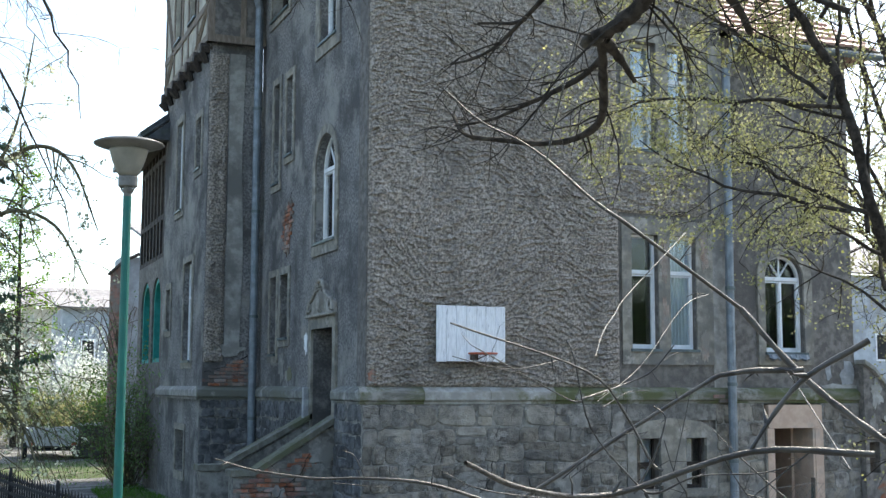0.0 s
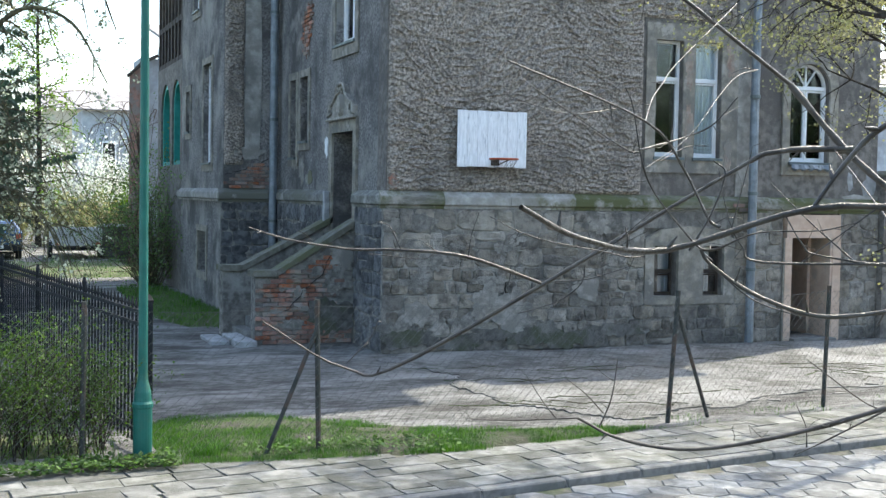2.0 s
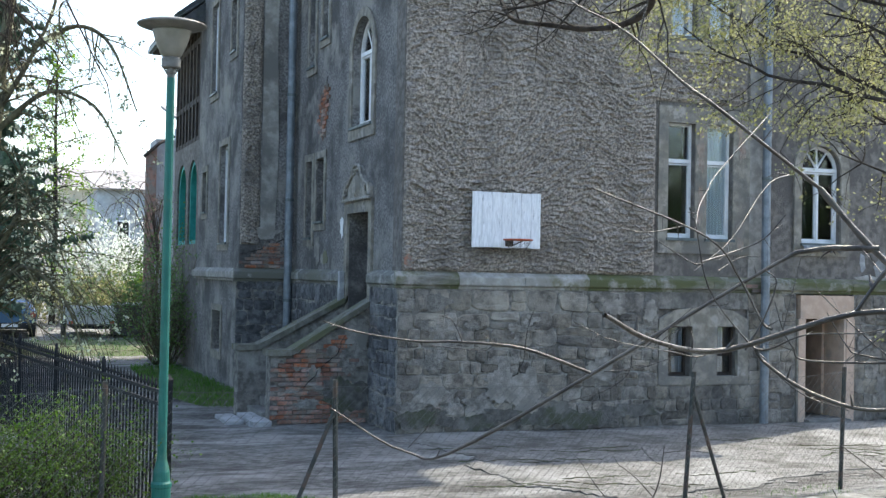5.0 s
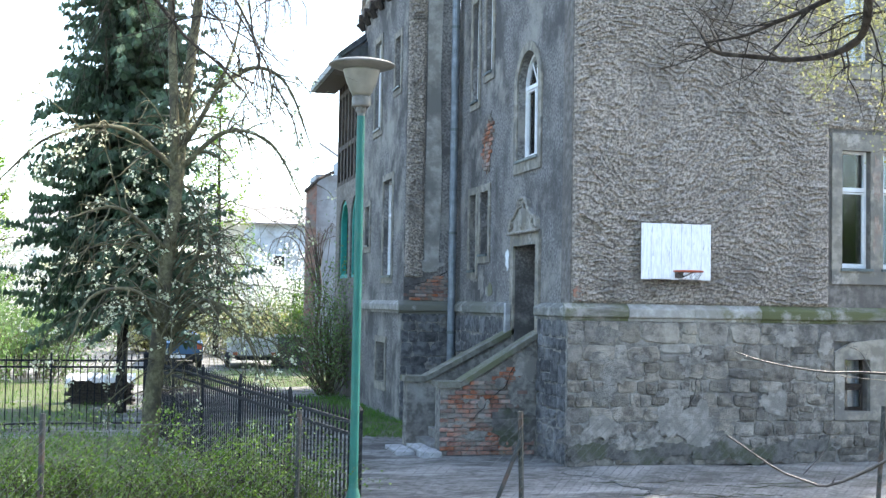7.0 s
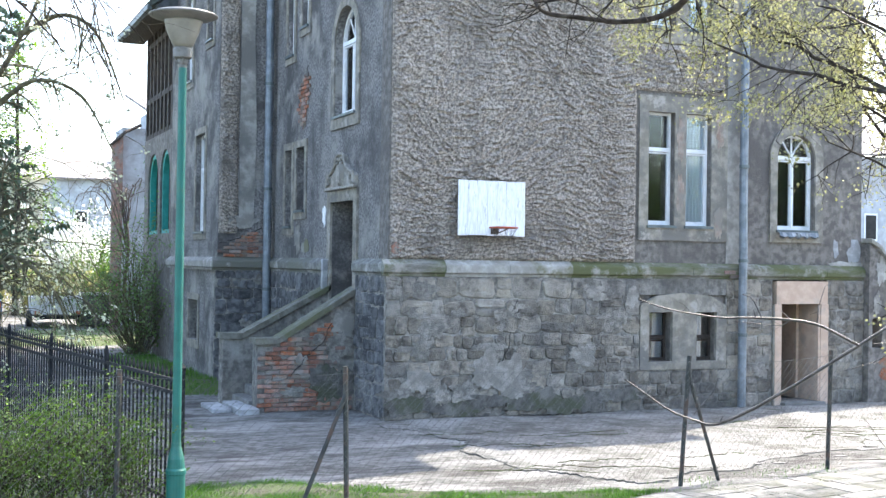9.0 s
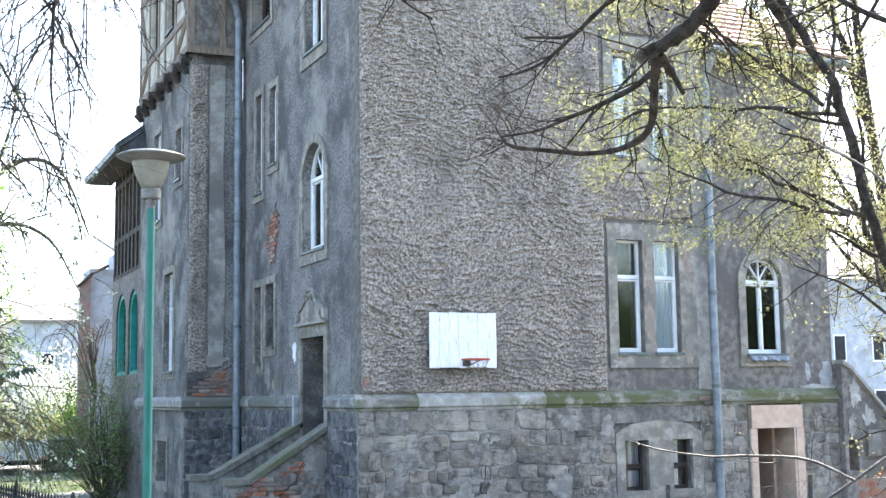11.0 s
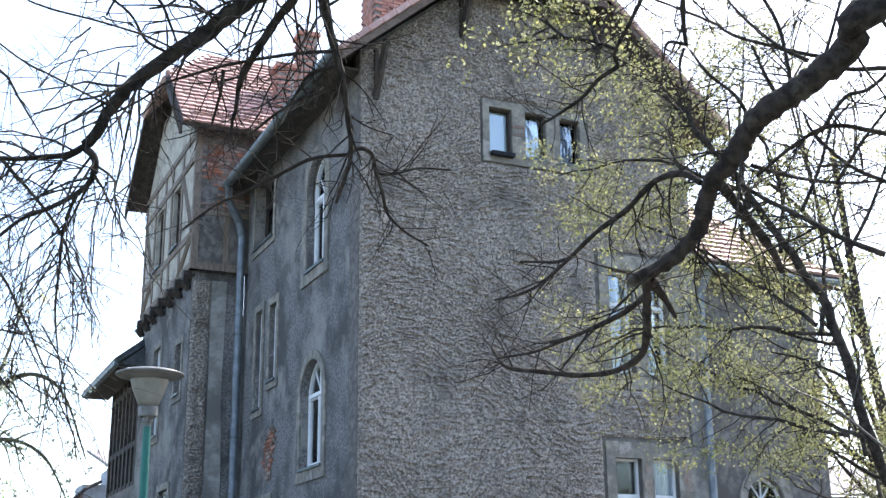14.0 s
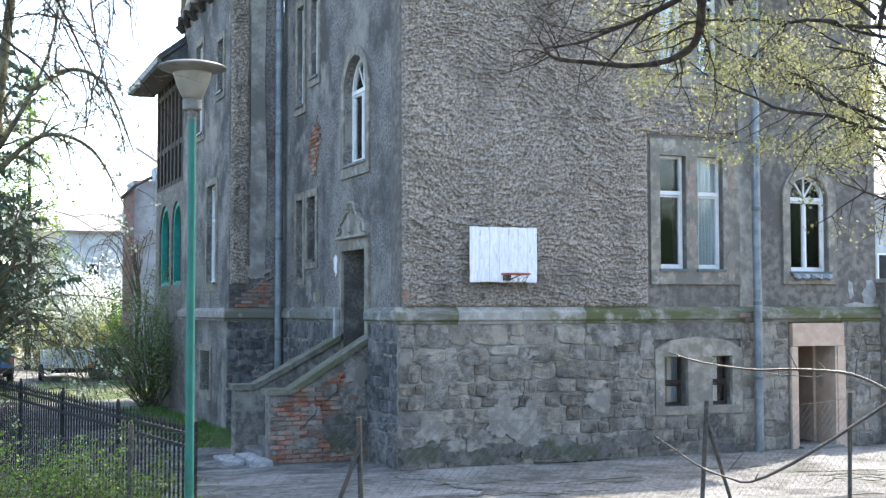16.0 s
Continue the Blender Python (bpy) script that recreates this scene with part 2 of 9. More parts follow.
# near-black that stands in for shade inside rooms, far panes and cracks
M["shade_black"] = surf("shade_black", (0.025, 0.024, 0.024), (0.04, 0.038, 0.036), 2, 0.95, 0.0)
M["door_dark"] = surf("old_door", (0.05, 0.037, 0.027), (0.085, 0.064, 0.047), 6, 0.8, 0.3, 30, stretch=(3, 3, 0.5))
M["green_door"] = surf("green_door", (0.02, 0.24, 0.21), (0.035, 0.31, 0.27), 5, 0.6, 0.2, 40)
M["door_red"] = surf("brown_red_door", (0.045, 0.022, 0.017), (0.072, 0.036, 0.028), 6, 0.7, 0.3, 30, stretch=(3, 3, 0.5))
M["crest_plaster"] = surf("crest_plaster", (0.24, 0.22, 0.19), (0.36, 0.335, 0.295), 9, 0.9, 0.7, 40, (0.20, 0.185, 0.16), 3.0, 0.52, 0.66, dist=0.01)
M["pale_slab"] = surf("pale_concrete", (0.25, 0.255, 0.26), (0.38, 0.385, 0.39), 6, 0.85, 0.5, 40, (0.30, 0.30, 0.30), 2.5, 0.55, 0.68)
M["apron"] = surf("yard_concrete", (0.125, 0.122, 0.115), (0.24, 0.236, 0.226), 15, 0.93, 1.0, 40, (0.092, 0.088, 0.079), 1.5, 0.48, 0.66, dist=0.03, c4=(0.28, 0.276, 0.266), c4scale=0.8, c4lo=0.52, c4hi=0.7)
M["slab_stone"] = surf("broken_concrete", (0.17, 0.165, 0.152), (0.27, 0.262, 0.242), 9, 0.92, 0.8, 45, (0.12, 0.115, 0.10), 2.5)
M["slate"] = surf("slate_roof", (0.045, 0.05, 0.056), (0.085, 0.092, 0.10), 7, 0.75, 0.6, 24, (0.06, 0.07, 0.06), 2.0)
M["verge_soil"] = surf("verge_soil", (0.045, 0.045, 0.03), (0.085, 0.085, 0.055), 8, 0.95, 1.0, 30, (0.05, 0.07, 0.026), 2.2, 0.5, 0.64, dist=0.03)
M["dirt"] = surf("yard_dirt", (0.092, 0.089, 0.082), (0.215, 0.21, 0.20), 8.0, 0.95, 1.0, 24, (0.066, 0.062, 0.056), 0.85, 0.50, 0.66, dist=0.05, stretch=(0.85, 1.4, 1), c4=(0.31, 0.305, 0.292), c4scale=1.1, c4lo=0.50, c4hi=0.72, c4stretch=(0.6, 1.7, 1))
M["grass_soil"] = surf("grass_soil", (0.055, 0.075, 0.026), (0.09, 0.105, 0.042), 5, 0.95, 0.6, 30, (0.115, 0.10, 0.07), 0.9)
M["slab"] = surf("pavement_slab", (0.14, 0.138, 0.127), (0.232, 0.229, 0.213), 5, 0.92, 0.9, 45, (0.105, 0.106, 0.088), 2.2, 0.5, 0.66, rnd=0.3, dist=0.02)
M["hex"] = surf("road_block", (0.19, 0.188, 0.18), (0.29, 0.287, 0.277), 6, 0.88, 0.8, 45, (0.13, 0.128, 0.122), 1.8, 0.5, 0.66, rnd=0.22, dist=0.02)
M["kerb"] = surf("kerb_stone", (0.14, 0.137, 0.13), (0.22, 0.216, 0.205), 8, 0.9, 0.5, 45, (0.14, 0.14, 0.13), 2.0)
M["joint"] = surf("joint_soil", (0.085, 0.082, 0.06), (0.15, 0.14, 0.11), 10, 0.95, 0.5, 40, (0.07, 0.085, 0.04), 2.0)
M["glass"] = glass_mat("glass")
M["bark"] = surf("bark", (0.022, 0.018, 0.015), (0.055, 0.046, 0.038), 14, 0.95, 0.9, 30, (0.085, 0.076, 0.062), 5.0, 0.60, 0.74, dist=0.02, spec=0.2)
M["twig"] = surf("twig_bark", (0.036, 0.030, 0.027), (0.098, 0.084, 0.073), 20, 0.38, 0.5, 60, (0.07, 0.06, 0.05), 9.0)
M["bark_olive"] = surf("olive_bark", (0.085, 0.078, 0.042), (0.16, 0.145, 0.085), 14, 0.95, 0.9, 30, (0.06, 0.052, 0.036), 4.0, 0.52, 0.68, dist=0.02)
M["bark_brown"] = surf("brown_bark", (0.085, 0.066, 0.054), (0.15, 0.118, 0.10), 14, 0.95, 0.6, 30)
M["leaf"] = leaf_mat("young_leaf", (0.24, 0.25, 0.11), (0.36, 0.345, 0.18))
M["leaf_green"] = leaf_mat("green_leaf", (0.10, 0.20, 0.03), (0.20, 0.30, 0.06))
M["needle"] = leaf_mat("needles", (0.085, 0.135, 0.085), (0.15, 0.21, 0.135), 0.45)
M["blossom"] = leaf_mat("blossom", (0.52, 0.53, 0.36), (0.68, 0.69, 0.50), 0.5)
M["blossom_far"] = leaf_mat("far_blossom", (0.62, 0.64, 0.56), (0.74, 0.75, 0.68), 0.4)
M["leaf_hedge"] = leaf_mat("hedge_leaf", (0.052, 0.10, 0.022), (0.10, 0.16, 0.04), 0.4)
M["leaf_bush_fresh"] = leaf_mat("fresh_bush_leaf", (0.12, 0.20, 0.07), (0.19, 0.28, 0.11), 0.45)
M["leaf_bush"] = leaf_mat("bush_leaf", (0.065, 0.125, 0.035), (0.115, 0.19, 0.06), 0.4)
M["curtain_sheer"] = surf("sheer_curtain", (0.74, 0.80, 0.86), (0.82, 0.87, 0.91), 3, 0.9, 0.1, 20, stretch=(8, 8, 0.3))
M["grass"] = leaf_mat("grass_blade", (0.055, 0.14, 0.022), (0.11, 0.225, 0.042), 0.4)


# ---- mesh helpers ----
def mesh_ob(name, verts, faces, mat, parent=None, label="", smooth=False):
    me = bpy.data.meshes.new(name)
    me.from_pydata(verts, [], faces)
    me.materials.append(mat)
    if smooth:
        me.polygons.foreach_set("use_smooth", [True] * len(me.polygons))
    me.update()
    ob = new(name, me)
    if parent:
        ob.parent = parent
        ob.matrix_parent_inverse = Matrix.Identity(4)
    if label:
        ob["label"] = label
    return ob


def part(name, bm, mat, parent=None, label="", smooth=False):
    bmesh.ops.recalc_face_normals(bm, faces=bm.faces)
    me = bpy.data.meshes.new(name)
    bm.to_mesh(me)
    bm.free()
    me.materials.append(mat)
    if smooth:
        me.polygons.foreach_set("use_smooth", [True] * len(me.polygons))
    ob = new(name, me)
    if parent:
        ob.parent = parent
    if label:
        ob["label"] = label
    return ob


def thing(name, label, category, group="", kind="", at=(0, 0, 0)):
    e = new(name)
    e.empty_display_size = 0.1
    e.location = at
    return tagged(e, label, category, group, kind)


def box(bm, x0, x1, y0, y1, z0, z1, bevel=0.0):
    vs = [bm.verts.new(p) for p in ((x0, y0, z0), (x1, y0, z0), (x1, y1, z0), (x0, y1, z0), (x0, y0, z1), (x1, y0, z1), (x1, y1, z1), (x0, y1, z1))]
    fs = [bm.faces.new([vs[i] for i in f]) for f in ((0, 3, 2, 1), (4, 5, 6, 7), (0, 1, 5, 4), (1, 2, 6, 5), (2, 3, 7, 6), (3, 0, 4, 7))]
    if bevel:
        es = list({e for f in fs for e in f.edges})
        bmesh.ops.bevel(bm, geom=es, offset=bevel, segments=1, affect="EDGES")


def one_box(name, dims, mat, parent=None, label="", bevel=0.0):
    bm = bmesh.new()
    box(bm, *dims, bevel=bevel)
    return part(name, bm, mat, parent, label)


def tube(bm, pts, radii, sides=8, cap=True):
    """A tapered tube along points."""
    rings = []
    n = len(pts)
    up = Vector((0.13, 0.21, 0.97))
    for i, p in enumerate(pts):
        p = Vector(p)
        d = (Vector(pts[min(i + 1, n - 1)]) - Vector(pts[max(i - 1, 0)]))
        d = d.normalized() if d.length > 1e-9 else Vector((0, 0, 1))
        a = d.cross(up)
        a = a.normalized() if a.length > 1e-3 else d.orthogonal().normalized()
        b = d.cross(a)
        r = radii[i] if hasattr(radii, "__len__") else radii
        rings.append([bm.verts.new(p + r * (math.cos(k * math.tau / sides) * a + math.sin(k * math.tau / sides) * b)) for k in range(sides)])
    for r0, r1 in zip(rings, rings[1:]):
        for k in range(sides):
            bm.faces.new((r0[k], r0[(k + 1) % sides], r1[(k + 1) % sides], r1[k]))
    if cap:
        bm.faces.new(rings[0][::-1])
        bm.faces.new(rings[-1])


def lathe(bm, profile, x, y, sides=24):
    """A turned shape about a vertical axis from (radius, z) rows."""
    rings = [[bm.verts.new((x + r * math.cos(k * math.tau / sides), y + r * math.sin(k * math.tau / sides), z)) for k in range(sides)] for r, z in profile]
    for r0, r1 in zip(rings, rings[1:]):
        for k in range(sides):
            bm.faces.new((r0[k], r0[(k + 1) % sides], r1[(k + 1) % sides], r1[k]))
    bm.faces.new(rings[0][::-1])
    bm.faces.new(rings[-1])


def P_right(u, v, w):
    return (u, w, v)


def P_left(u, v, w):
    return (w, u, v)


TX, TY0, TY1 = -1.15, 7.1, 12.4     # tower: outer face, front face, far end


def P_tower(u, v, w):
    return (TX + w, u, v)


def P_front(u, v, w):
    return (u, TY0 + w, v)


def rect(u0, u1, v0, v1):
    return [(u0, v0), (u1, v0), (u1, v1), (u0, v1)]


def arch(u0, u1, v0, v1, n=14):
    """An opening with a round head whose top is at v1."""
    r = (u1 - u0) / 2
    c = (u0 + u1) / 2
    return [(u0, v0), (u1, v0)] + [(c + r * math.cos(a), v1 - r + r * math.sin(a)) for a in [i * math.pi / n for i in range(n + 1)]]


def slab(name, P, outer, holes, w0, w1, mat, parent=None, label=""):
    """A plate between depths w0 and w1 with openings cut right through it."""
    from mathutils.geometry import tessellate_polygon
    loops = [outer] + holes
    flat = [p for lp in loops for p in lp]
    tris = tessellate_polygon([[Vector((u, v, 0)) for u, v in lp] for lp in loops])
    n = len(flat)
    verts = [P(u, v, w0) for u, v in flat] + [P(u, v, w1) for u, v in flat]
    faces = [tuple(t) for t in tris] + [tuple(i + n for i in t[::-1]) for t in tris]
    k = 0
    for lp in loops:
        m = len(lp)
        for i in range(m):
            a, b = k + i, k + (i + 1) % m
            faces.append((a, b, b + n, a + n))
        k += m
    bm = bmesh.new()
    bv = [bm.verts.new(p) for p in verts]
    for f in faces:
        try:
            bm.faces.new([bv[i] for i in f])
        except ValueError:
            pass
    return part(name, bm, mat, parent, label)


def ring(name, P, outer, inner, w0, w1, mat, parent=None, label=""):
    return slab(name, P, outer, [inner], w0, w1, mat, parent, label)


def pbox(bm, P, u0, u1, v0, v1, w0, w1):
    a, b = P(u0, v0, w0), P(u1, v1, w1)
    box(bm, min(a[0], b[0]), max(a[0], b[0]), min(a[1], b[1]), max(a[1], b[1]), min(a[2], b[2]), max(a[2], b[2]))


WIN = [0]


def window(P, u0, u1, v0, v1, head="flat", depth=0.16, transom=None, mullion=False, mat=None, label="", curtain=False, drawn=(0.0, 1.0), blind=False, sill=True, bars=True, frame_w=0.045, sheer=False):
    """A casement set back in its opening: frame, panes, sill, curtain."""
    WIN[0] += 1
    t = thing("window_%d" % WIN[0], label or "white painted wooden casement window in a grey plaster wall", "window", "", "structure")
    mat = mat or M["white_paint"]
    f = frame_w
    if head == "arch":
        o, i = arch(u0, u1, v0, v1), arch(u0 + f, u1 - f, v0 + f, v1 - f)
        r = (u1 - u0) / 2
        tv = v1 - r if transom is None else transom
    else:
        o, i = rect(u0, u1, v0, v1), rect(u0 + f, u1 - f, v0 + f, v1 - f)
        tv = transom
    ring("window_frame", P, o, i, depth, depth + 0.07, mat, t)
    if bars:
        bm = bmesh.new()
        if tv:
            pbox(bm, P, u0 + f, u1 - f, tv - 0.035, tv + 0.035, depth - 0.012, depth + 0.06)
        c = (u0 + u1) / 2
        if mullion:
            pbox(bm, P, c - 0.02, c + 0.02, v0 + f, (tv or v1 - f) - 0.045, depth - 0.008, depth + 0.06)
        # inner casement rails
        top = (tv - 0.045) if tv else v1 - f
        for s0, s1 in (((u0 + f, c - 0.02), (c + 0.02, u1 - f)) if mullion else ((u0 + f, u1 - f),)):
            for a, b, lo, hi in ((s0, s0 + 0.018, v0 + f, top), (s1 - 0.018, s1, v0 + f, top), (s0 + 0.018, s1 - 0.018, v0 + f, v0 + f + 0.035), (s0 + 0.018, s1 - 0.018, top - 0.025, top)):
                pbox(bm, P, a, b, lo, hi, depth + 0.01, depth + 0.055)
        if head == "arch":
            r = (u1 - u0) / 2 - f
            for a in (55, 90, 125):
                if a == 90 and not mullion:
                    continue
                d = Vector((math.cos(radians(a)), math.sin(radians(a))))
                p0, p1 = Vector((c, tv + 0.03)), Vector((c, tv + 0.02)) + d * (r * 0.98)
                tube(bm, [P(p0.x, p0.y, depth + 0.03), P(p1.x, p1.y, depth + 0.03)], 0.018, 4)
        part("glazing_bars", bm, mat, t)
    pane = slab("pane", P, i, [], depth + 0.045, depth + 0.051, M["glass"], t)
    pane.visible_shadow = False
    if sill:
        bm = bmesh.new()
        pbox(bm, P, u0 - 0.03, u1 + 0.03, v0 - 0.05, v0 - 0.004, -0.07, depth - 0.003)
        part("window_sill", bm, M["gutter"], t)
    # pale sheet behind the pane paints in the sky's reflection
    if blind:
        slab("blind", P, i, [], depth + 0.058, depth + 0.062, M["curtain_sheer"], t)
    if curtain:
        bm = bmesh.new()
        n = 24
        a = [(u0 + (u1 - u0) * (drawn[0] + (drawn[1] - drawn[0]) * k / n), depth + (0.075 if sheer else 0.11) + (0.012 if sheer else 0.03) * math.sin(k * 1.9) + 0.015 * math.sin(k * 4.1)) for k in range(n + 1)]
        lo = [bm.verts.new(P(u, v0 + 0.02, w)) for u, w in a]
        hi = [bm.verts.new(P(u, v1 - 0.02, w)) for u, w in a]
        for k in range(n):
            bm.faces.new((lo[k], lo[k + 1], hi[k + 1], hi[k]))
        part("curtain", bm, M["curtain_sheer"] if sheer else M["curtain"], t)
    return t


# ---- ground, street ----
SA = math.atan(0.17)
SD, SN = Vector((math.cos(SA), math.sin(SA), 0)), Vector((-math.sin(SA), math.cos(SA), 0))
KERB_N, BACK_N = -8.18, -6.75


def street(s, n, z):
    return SD * s + SN * n + Vector((0, 0, z))


def build_ground():
    ns = [(-400, 0.8), (-60, 0.8), (-17.5, 0.8), (-15.0, 0.3), (-13.6, -0.10), (-8.19, -0.10), (-8.17, -0.03), (-6.75, -0.03), (-6.70, 0.0)]
    ns += [(-6.5 + 0.35 * i, 0) for i in range(62)] + [(16, 0), (22, 0), (32, 0.2), (45, 0.4), (80, 1.0), (160, 3.0), (500, 6.0)]
    ss = [-400, -150, -60, -40, -30, -24, -20] + [-16 + 0.4 * i for i in range(78)] + [18, 22, 30, 60, 150, 400]
    verts, faces = [], []
    for n, z in ns:
        for s in ss:
            h = 0.0
            if n > -6.6 and n < 40 and abs(s) < 25:
                h = 0.035 * noise.noise(Vector((s * 0.5, n * 0.9, 0))) + 0.02 * noise.noise(Vector((s * 1.7, n * 2.3, 3)))
            if s < -3.3 and -6.8 < n < -6.2:
                z2, h = -0.03, 0.0
            else:
                z2 = z
            verts.append(street(s, n, z2 + h))
    w = len(ss)
    for j in range(len(ns) - 1):
        for i in range(w - 1):
            faces.append((j * w + i, j * w + i + 1, (j + 1) * w + i + 1, (j + 1) * w + i))
    g = mesh_ob("ground", verts, faces, M["dirt"], smooth=True)
    tagged(g, "bare trodden grey-brown dirt yard with worn tracks", "ground", "", "structure")


build_ground()

# ---- house: walls ----
W1A, W1B = rect(4.79, 5.33, 3.22, 5.20), rect(5.56, 6.10, 3.22, 5.20)
W3A, W3B = rect(4.82, 5.34, 6.70, 8.62), rect(5.58, 6.10, 6.70, 8.62)
ARW = arch(7.56, 8.42, 3.20, 4.96)
BW1, BW2 = rect(4.81, 5.29, 0.84, 1.70), rect(5.79, 6.21, 0.84, 1.70)
BDOOR = rect(7.62, 8.50, 0.06, 1.84)
G1, G2, G3 = rect(2.47, 2.93, 10.53, 11.40), rect(3.20, 3.64, 10.53, 11.40), rect(3.92, 4.35, 10.53, 11.40)
MAIN_X, WING_X = 6.72, 9.55
gable = [(0, 0), (MAIN_X, 0), (MAIN_X, 11.88), (4.76, 13.64), (1.94, 13.66), (0, 12.05)]
wall_s = slab("wall_south", P_right, gable, [W1A, W1B, W3A, W3B, BW1, BW2, G1, G2, G3], 0.0, 0.42, M["render"])
tagged(wall_s, "dark grey plastered gable wall of an old house", "wall", "", "structure")
wing = slab("wall_south_wing", P_right, [(MAIN_X + 0.004, 0), (WING_X, 0), (WING_X, 8.9), (MAIN_X + 0.004, 8.9)], [ARW, BDOOR], 0.03, 0.45, M["render"])
tagged(wing, "dark grey plastered wall of the lower house wing", "wall", "", "structure")

LDOOR = rect(1.62, 2.90, 1.36, 3.56)
LARCH = arch(1.64, 2.84, 5.10, 7.00)
LW2 = arch(1.68, 2.70, 8.72, 10.85, 14)
LWA, LWB = rect(5.55, 6.02, 3.20, 4.73), rect(4.66, 5.22, 3.50, 4.73)
LVA, LVB = rect(5.52, 5.98, 6.65, 8.68), rect(4.52, 4.98, 7.08, 8.62)
LS = rect(4.95, 6.30, 10.14, 11.60)
wall_w = slab("wall_west", P_left, [(0.424, 0), (TY0, 0), (TY0, 11.98), (0.424, 11.98)], [LDOOR, LARCH, LW2, LWA, LWB, LVA, LVB, LS], 0.0, 0.42, M["render_side"])
tagged(wall_w, "grey plastered side wall with stair windows and a patch of bare brick", "wall", "", "structure")
TWA, TWB, TWC = rect(8.40, 9.35, 3.12, 5.28), rect(8.92, 9.92, 0.70, 1.60), rect(11.10, 11.62, 3.90, 4.85)
TWD, TWE = rect(9.92, 10.66, 6.62, 8.70), rect(7.74, 8.30, 7.25, 8.36)
tower_side = slab("wall_tower_west", P_tower, [(TY0 + 0.424, 0), (TY1, 0), (TY1, 9.86), (TY0 + 0.424, 9.86)], [TWA, TWB, TWC, TWD, TWE], 0.0, 0.42, M["render_side"])
tagged(tower_side, "grey plastered side of the projecting stair tower", "wall", "", "structure")
tower_front = slab("wall_tower_south", P_front, rect(TX, -0.004, 0, 9.86), [], 0.0, 0.42, M["render_side"])
tagged(tower_front, "narrow grey front of the projecting stair tower", "wall", "", "structure")
# walls that close the house behind, near-black to paint in the unlit rooms
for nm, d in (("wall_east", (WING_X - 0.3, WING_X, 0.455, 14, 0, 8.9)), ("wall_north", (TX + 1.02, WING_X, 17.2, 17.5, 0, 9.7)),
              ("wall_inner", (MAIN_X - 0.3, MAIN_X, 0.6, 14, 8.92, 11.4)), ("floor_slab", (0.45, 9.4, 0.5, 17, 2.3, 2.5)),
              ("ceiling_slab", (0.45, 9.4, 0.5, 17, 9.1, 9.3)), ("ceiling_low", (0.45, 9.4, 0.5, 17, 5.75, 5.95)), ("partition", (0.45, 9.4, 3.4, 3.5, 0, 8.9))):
    tagged(one_box(nm, d, M["shade_black"]), "plain inner surface of the house, near-black in place of room shade", "wall", "", "structure")

# ---- rough-cast plaster on the gable: thrown ridges ----
def roughcast(name, P, u0, u1, v0, v1, skip, inside, step=0.024, amp=0.088, parent=None, seedz=0.0):
    nu, nv = int((u1 - u0) / (step * 1.25)) + 1, int((v1 - v0) / step) + 1
    idx, verts, faces = {}, [], []

    def near(u, v):
        d = min(u - u0, u1 - u, v - v0, v1 - v)
        for a0, a1, b0, b1 in skip:
            d = min(d, max(a0 - u, u - a1, b0 - v, v - b1))
        return d

    for j in range(nv + 1):
        for i in range(nu + 1):
            u, v = u0 + (u1 - u0) * i / nu, v0 + (v1 - v0) * j / nv
            d = near(u, v)
            if d < -1e-6 or not inside(u, v):
                continue
            tilt = 0.35 * noise.noise(Vector((u * 0.7, v * 0.7, seedz + 30)))
            fine = 1.25 + 0.35 * noise.noise(Vector((u * 0.5, v * 0.4, seedz + 40)))
            q = Vector((u * 4.0 * fine, (v + (0.10 + 0.25 * tilt) * u) * 11.5 * fine, seedz))
            q += Vector((0.8 * noise.noise(Vector((u * 3.1, v * 3.6, seedz + 1))), 0.45 * noise.noise(Vector((u * 2.9, v * 3.4, seedz + 2))), 0))
            h = max(0.0, 1 - abs(noise.noise(q)) * 2.6) ** 1.3
            h *= 0.45 + 0.75 * max(0.0, 0.5 + noise.noise(Vector((u * 3.6, v * 7.0, seedz + 3))))
            h2 = max(0.0, noise.noise(Vector((u * 8.5 + v * 3, v * 22, seedz + 5))))
            h3 = 0.5 + 0.5 * noise.noise(Vector((u * 19, v * 24, seedz + 9)))
            h = 0.55 * h + 0.62 * h2 + 0.30 * h3
            soft = min(1.0, max(0.0, d) / 0.07)
            hh = 0.012 + amp * h * soft
            if d <= 1e-6:
                hh = -0.004
            idx[i, j] = len(verts)
            verts.append(P(u, v - 0.35 * amp * h * soft, -hh))
    for j in range(nv):
        for i in range(nu):
            q = [(i, j), (i + 1, j), (i + 1, j + 1), (i, j + 1)]
            if all(k in idx for k in q):
                c = [(u0 + (u1 - u0) * (i + 0.5) / nu), (v0 + (v1 - v0) * (j + 0.5) / nv)]
                if near(*c) > 0:
                    faces.append([idx[k] for k in q])
    return mesh_ob(name, verts, faces, M["roughcast"], parent, "coarse thrown grey rough-cast plaster in ridges", smooth=False)


def in_gable(u, v):
    if v > 11.5:
        return v < 12.0 + 0.84 * u and v < 11.85 + 0.9 * (MAIN_X - u) and v < 13.58
    return True


roughcast("rough_plaster", P_right, 0.02, MAIN_X - 0.02, 2.56, 13.60,
          [(4.55, MAIN_X, 2.4, 5.55), (4.55, 6.40, 6.40, 8.95), (2.32, 4.52, 10.32, 11.56), (6.40, MAIN_X, 2.4, 9.2)], in_gable, parent=wall_s)
